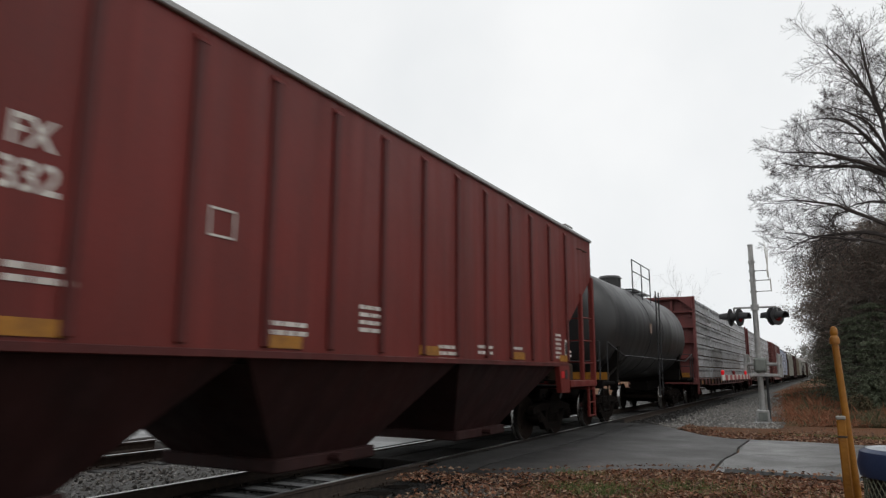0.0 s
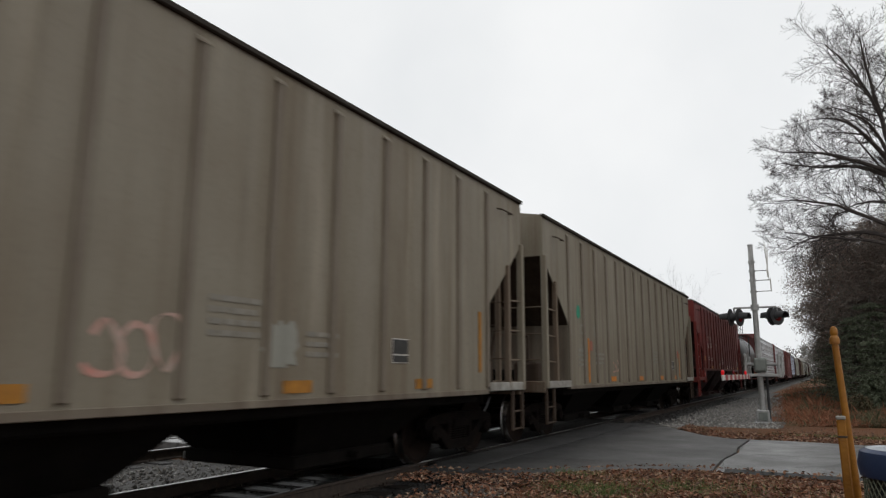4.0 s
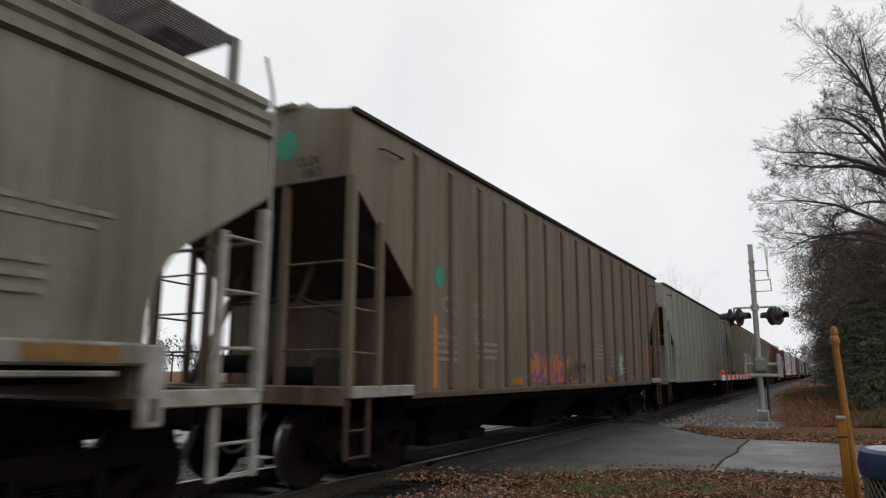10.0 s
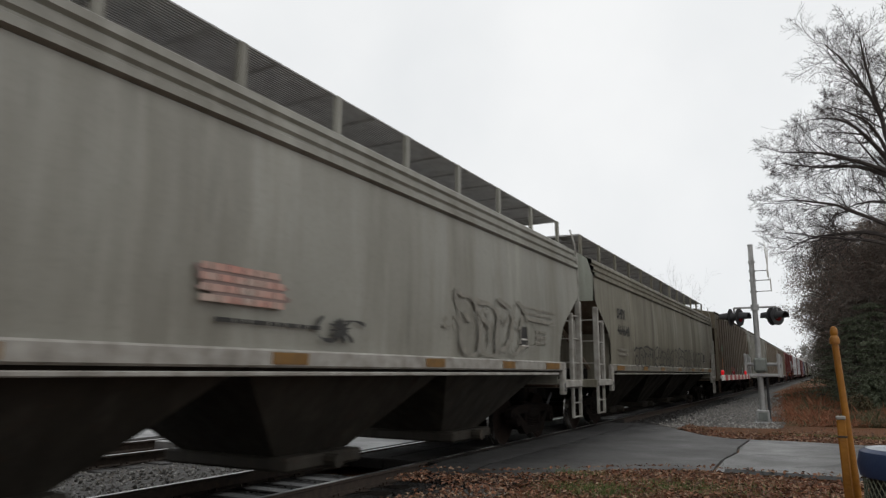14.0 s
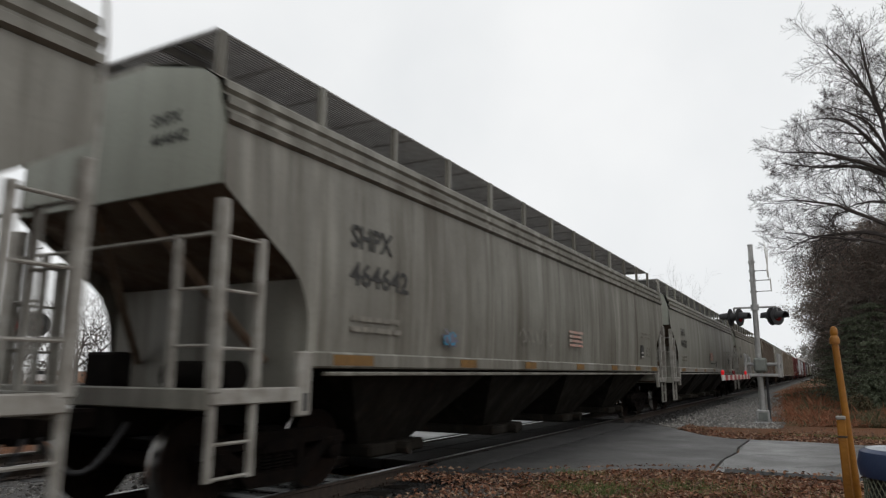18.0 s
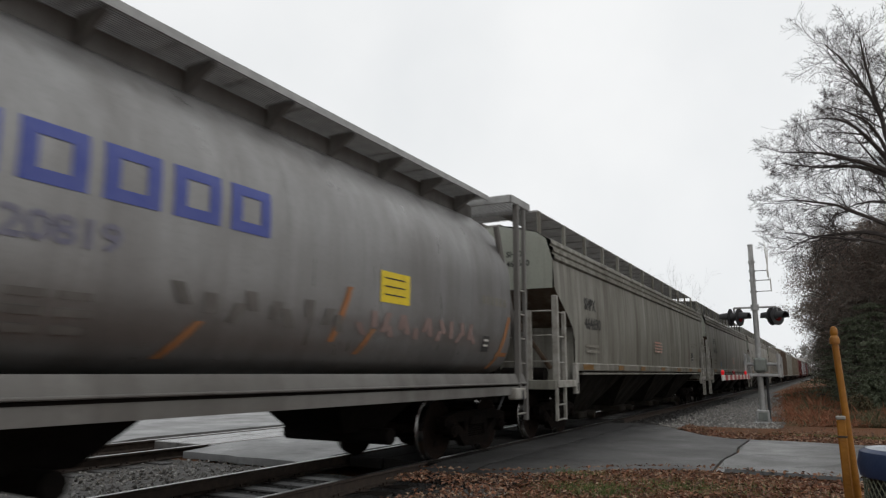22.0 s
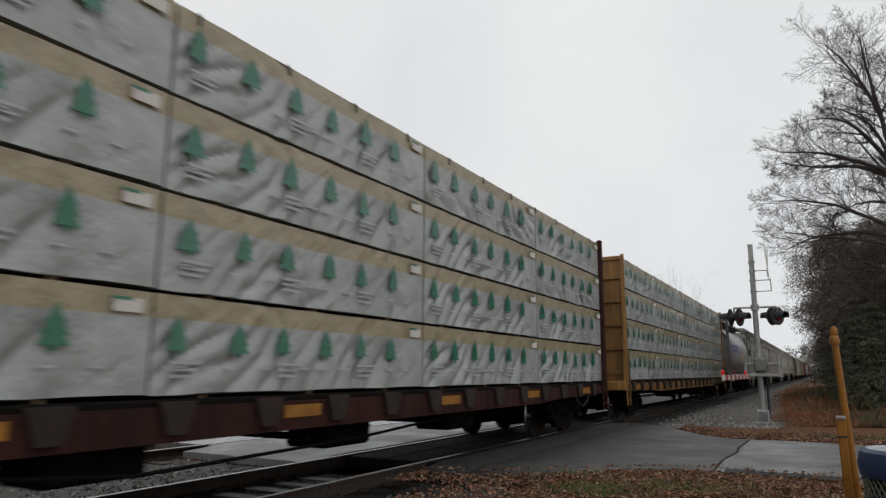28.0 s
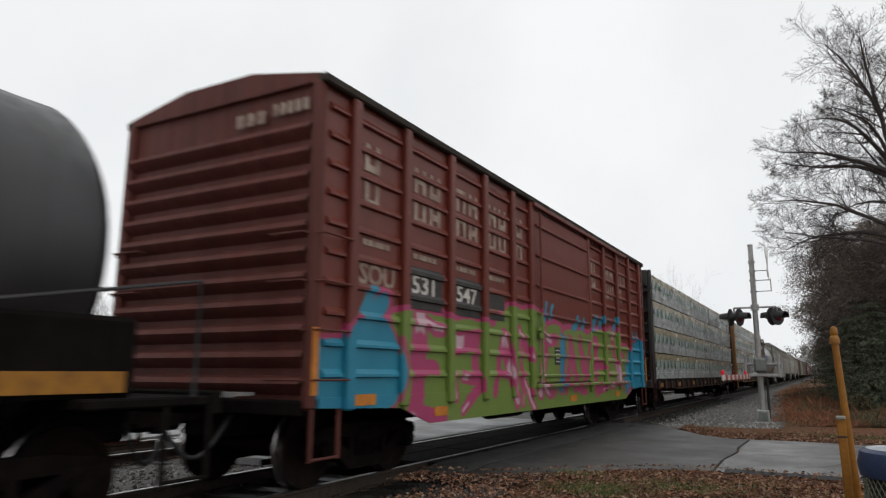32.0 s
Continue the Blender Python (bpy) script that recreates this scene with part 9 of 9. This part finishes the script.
# ---- bridge, parked car, roadside growth ----
def overpass():
    o = thing("road_bridge", "pale concrete road bridge over the line", "bridge", "", (0, 352, 0))
    part("deck", Geo().box(-60, 14, -5, 5, 6.6, 7.5, 0.05), CONCRETE, o, "concrete bridge deck")
    part("parapet", Geo().box(-60, 14, -5.2, -4.95, 7.5, 8.3, 0.03), CONCRETE, o)
    for x in (-24, -1.5, 10):
        part("pier", Geo().box(x - 0.5, x + 0.5, -4, 4, -0.2, 6.6, 0.05), CONCRETE, o)
    part("abutment", Geo().prism([(12, -0.2), (40, -0.2), (40, 7.5), (14, 7.5)], "y", -6, 6), CONCRETE, o)


def parked_car():
    c = thing("parked_car", "small white car parked far beyond the tracks", "car", "", (-74, 43.5, -0.1))
    white = plain("car_white_paint", (0.75, 0.75, 0.74), (0.6, 0.6, 0.6), 3, 0.3, 0, 0)
    glass = plain("car_dark_glass", (0.03, 0.035, 0.04), (0.02, 0.02, 0.02), 3, 0.1, 0, 0)
    part("body", Geo().prism([(-2.1, 0.3), (2.1, 0.3), (2.15, 0.75), (1.2, 0.9), (0.6, 1.4), (-1.3, 1.42), (-2.0, 0.95)], "x", -0.85, 0.85), white, c)
    part("window", Geo().prism([(1.05, 0.92), (0.58, 1.34), (-1.2, 1.36), (-1.7, 0.95)], "x", 0.852, 0.86), glass, c)
    for y in (-1.3, 1.3):
        for s in (-1, 1):
            part("wheel", Geo().tube((s * 0.72, y, 0.31), (s * 0.88, y, 0.31), 0.31, 0.31, 14), LAMPBLACK, c)


def growth():
    rnd = random.Random(8)
    # dry orange-brown grass on the verge
    g = Geo()
    for _ in range(80000):
        y = 20.3 + 44 * rnd.random() ** 2.0
        x = rnd.uniform(-2.9, 4.5)
        edge = ballast_edge(y)
        thick = 0.5 + 0.5 * noise.noise((x * 0.55, y * 0.4, 5.0))
        if x < edge + 0.7 * abs(rnd.gauss(0, 1)) - 0.75 * rnd.random() ** 2 or rnd.random() > 0.25 + 1.1 * thick:
            continue
        if abs(x + 1.57) < 0.35 and abs(y - 21.4) < 0.35:
            continue
        hgt = rnd.uniform(0.08, 0.26) * (0.35 + 0.65 * min(1, (y - 20) / 3)) * (0.45 + 0.55 * min(1, (x - edge))) * (0.5 + thick)
        a, lean = rnd.uniform(0, 6.28), rnd.uniform(0.2, 1.6) * hgt
        w = rnd.uniform(0.004, 0.008) * (1 + y / 40)
        z = ground_z(x, y) - 0.02
        if rnd.random() < 0.02:
            hgt *= 2.6
        ca, sa = math.cos(a), math.sin(a)
        g.add([(x - w * sa, y + w * ca, z), (x + w * sa, y - w * ca, z), (x + lean * ca * 0.4 + w * sa * 0.6, y + lean * sa * 0.4 - w * ca * 0.6, z + hgt * 0.6), (x + lean * ca, y + lean * sa, z + hgt)], [(0, 1, 2, 3)], 1 if rnd.random() < 0.12 + (0.5 if x > 0.9 else 0.0) + 1.4 * max(0.0, noise.noise((x * 0.8, y * 0.35, 11.0))) else 0)
    dm = varied("dry_grass", [(0.225, 0.085, 0.044), (0.240, 0.100, 0.055), (0.185, 0.070, 0.038), (0.245, 0.125, 0.072), (0.20, 0.088, 0.050), (0.155, 0.086, 0.050)], 0.85)
    om = varied("olive_weeds", [(0.085, 0.075, 0.040), (0.10, 0.082, 0.045), (0.070, 0.072, 0.036), (0.12, 0.09, 0.055)], 0.85)
    tagged(part("dry_grass", g, [dm, om], None, angle=0), "dry orange-brown grass on the verge", "grass", kind="stuff")
    # fallen leaves
    g = Geo()

    def leaf(x, y, z, s):
        a = rnd.uniform(0, 6.28)
        q = Euler((rnd.gauss(0, 0.35), rnd.gauss(0, 0.35), a)).to_matrix()
        c = rnd.uniform(0.1, 0.45) * s
        pts = [(-0.5 * s, 0, c * 0.3), (-0.1 * s, -0.28 * s, c), (0.5 * s, 0, 0), (-0.1 * s, 0.28 * s, c * 0.8)]
        g.add([tuple(q @ Vector(p) + Vector((x, y, z))) for p in pts], [(0, 1, 2), (0, 2, 3)])

    for _ in range(26000):
        y = rnd.uniform(4.4, 10.9)
        x = rnd.uniform(-5.0, 3.5)
        near = road_edges(x)[0]
        if y > near + 0.12 * abs(rnd.gauss(0, 1)) or x < -4.3 + 0.4 * rnd.random() and y < 7.5:
            continue
        leaf(x, y, ground_z(x, y) + 0.012 if y < near else 0.012, rnd.uniform(0.030, 0.085))
    for _ in range(9000):
        x = rnd.uniform(-3.2, 8.0)
        far = road_edges(x)[1]
        y = far - 0.15 + abs(rnd.gauss(0, 1)) * (1.2 if x > -1.2 else 0.7)
        leaf(x, y, max(ground_z(x, y) + 0.015, -0.10 if x < -1.5 else -1), rnd.uniform(0.04, 0.10))
    lm = varied("fallen_leaf", [(0.230, 0.105, 0.060), (0.160, 0.074, 0.046), (0.25, 0.140, 0.086), (0.100, 0.056, 0.040), (0.30, 0.210, 0.145), (0.19, 0.088, 0.050), (0.13, 0.076, 0.054)], 0.7)
    tagged(part("fallen_leaves", g, lm, None, angle=0), "fallen brown oak leaves", "leaves", kind="stuff")
    # short green grass tufts among the leaves
    g = Geo()
    for cx, cy, rx, ry, n in ((-2.45, 8.1, 0.55, 0.5, 1700), (-1.6, 8.8, 0.8, 0.5, 900), (-3.0, 9.2, 0.5, 0.3, 350), (0.4, 17.2, 1.6, 0.35, 1500), (3.0, 17.3, 2.0, 0.4, 1200), (-0.8, 9.0, 1.2, 0.9, 500), (-2.0, 6.9, 1.4, 0.8, 500)):
        for _ in range(n):
            x, y = cx + rnd.gauss(0, rx * 0.5), cy + rnd.gauss(0, ry * 0.5)
            a, hgt = rnd.uniform(0, 6.28), rnd.uniform(0.03, 0.085)
            z, w, ln = ground_z(x, y) - 0.005, 0.004, rnd.uniform(0.0, 0.05)
            ca, sa = math.cos(a), math.sin(a)
            g.add([(x - w * sa, y + w * ca, z), (x + w * sa, y - w * ca, z), (x + ln * ca, y + ln * sa, z + hgt)], [(0, 1, 2)])
    gm = varied("green_grass", [(0.085, 0.135, 0.036), (0.105, 0.150, 0.046), (0.12, 0.135, 0.055), (0.060, 0.100, 0.030)], 0.8)
    tagged(part("green_grass", g, gm, None, angle=0), "sparse green grass among fallen leaves", "grass", kind="stuff")


overpass()
parked_car()
growth()


def motions():
    """The train rolls by, slowing a little; its wheels turn with it."""
    for car, mid in TRAIN:
        walk(car, [(float(t), pose(TRACK_X, mid + travelled(t), 0)) for t in range(33)])
    step = 1.0 / 15
    for ws, dy in WHEELSETS:
        walk(ws, [(i * step, pose(0, dy, WHEEL_R, -math.degrees(travelled(i * step) / WHEEL_R))) for i in range(481)])


motions()
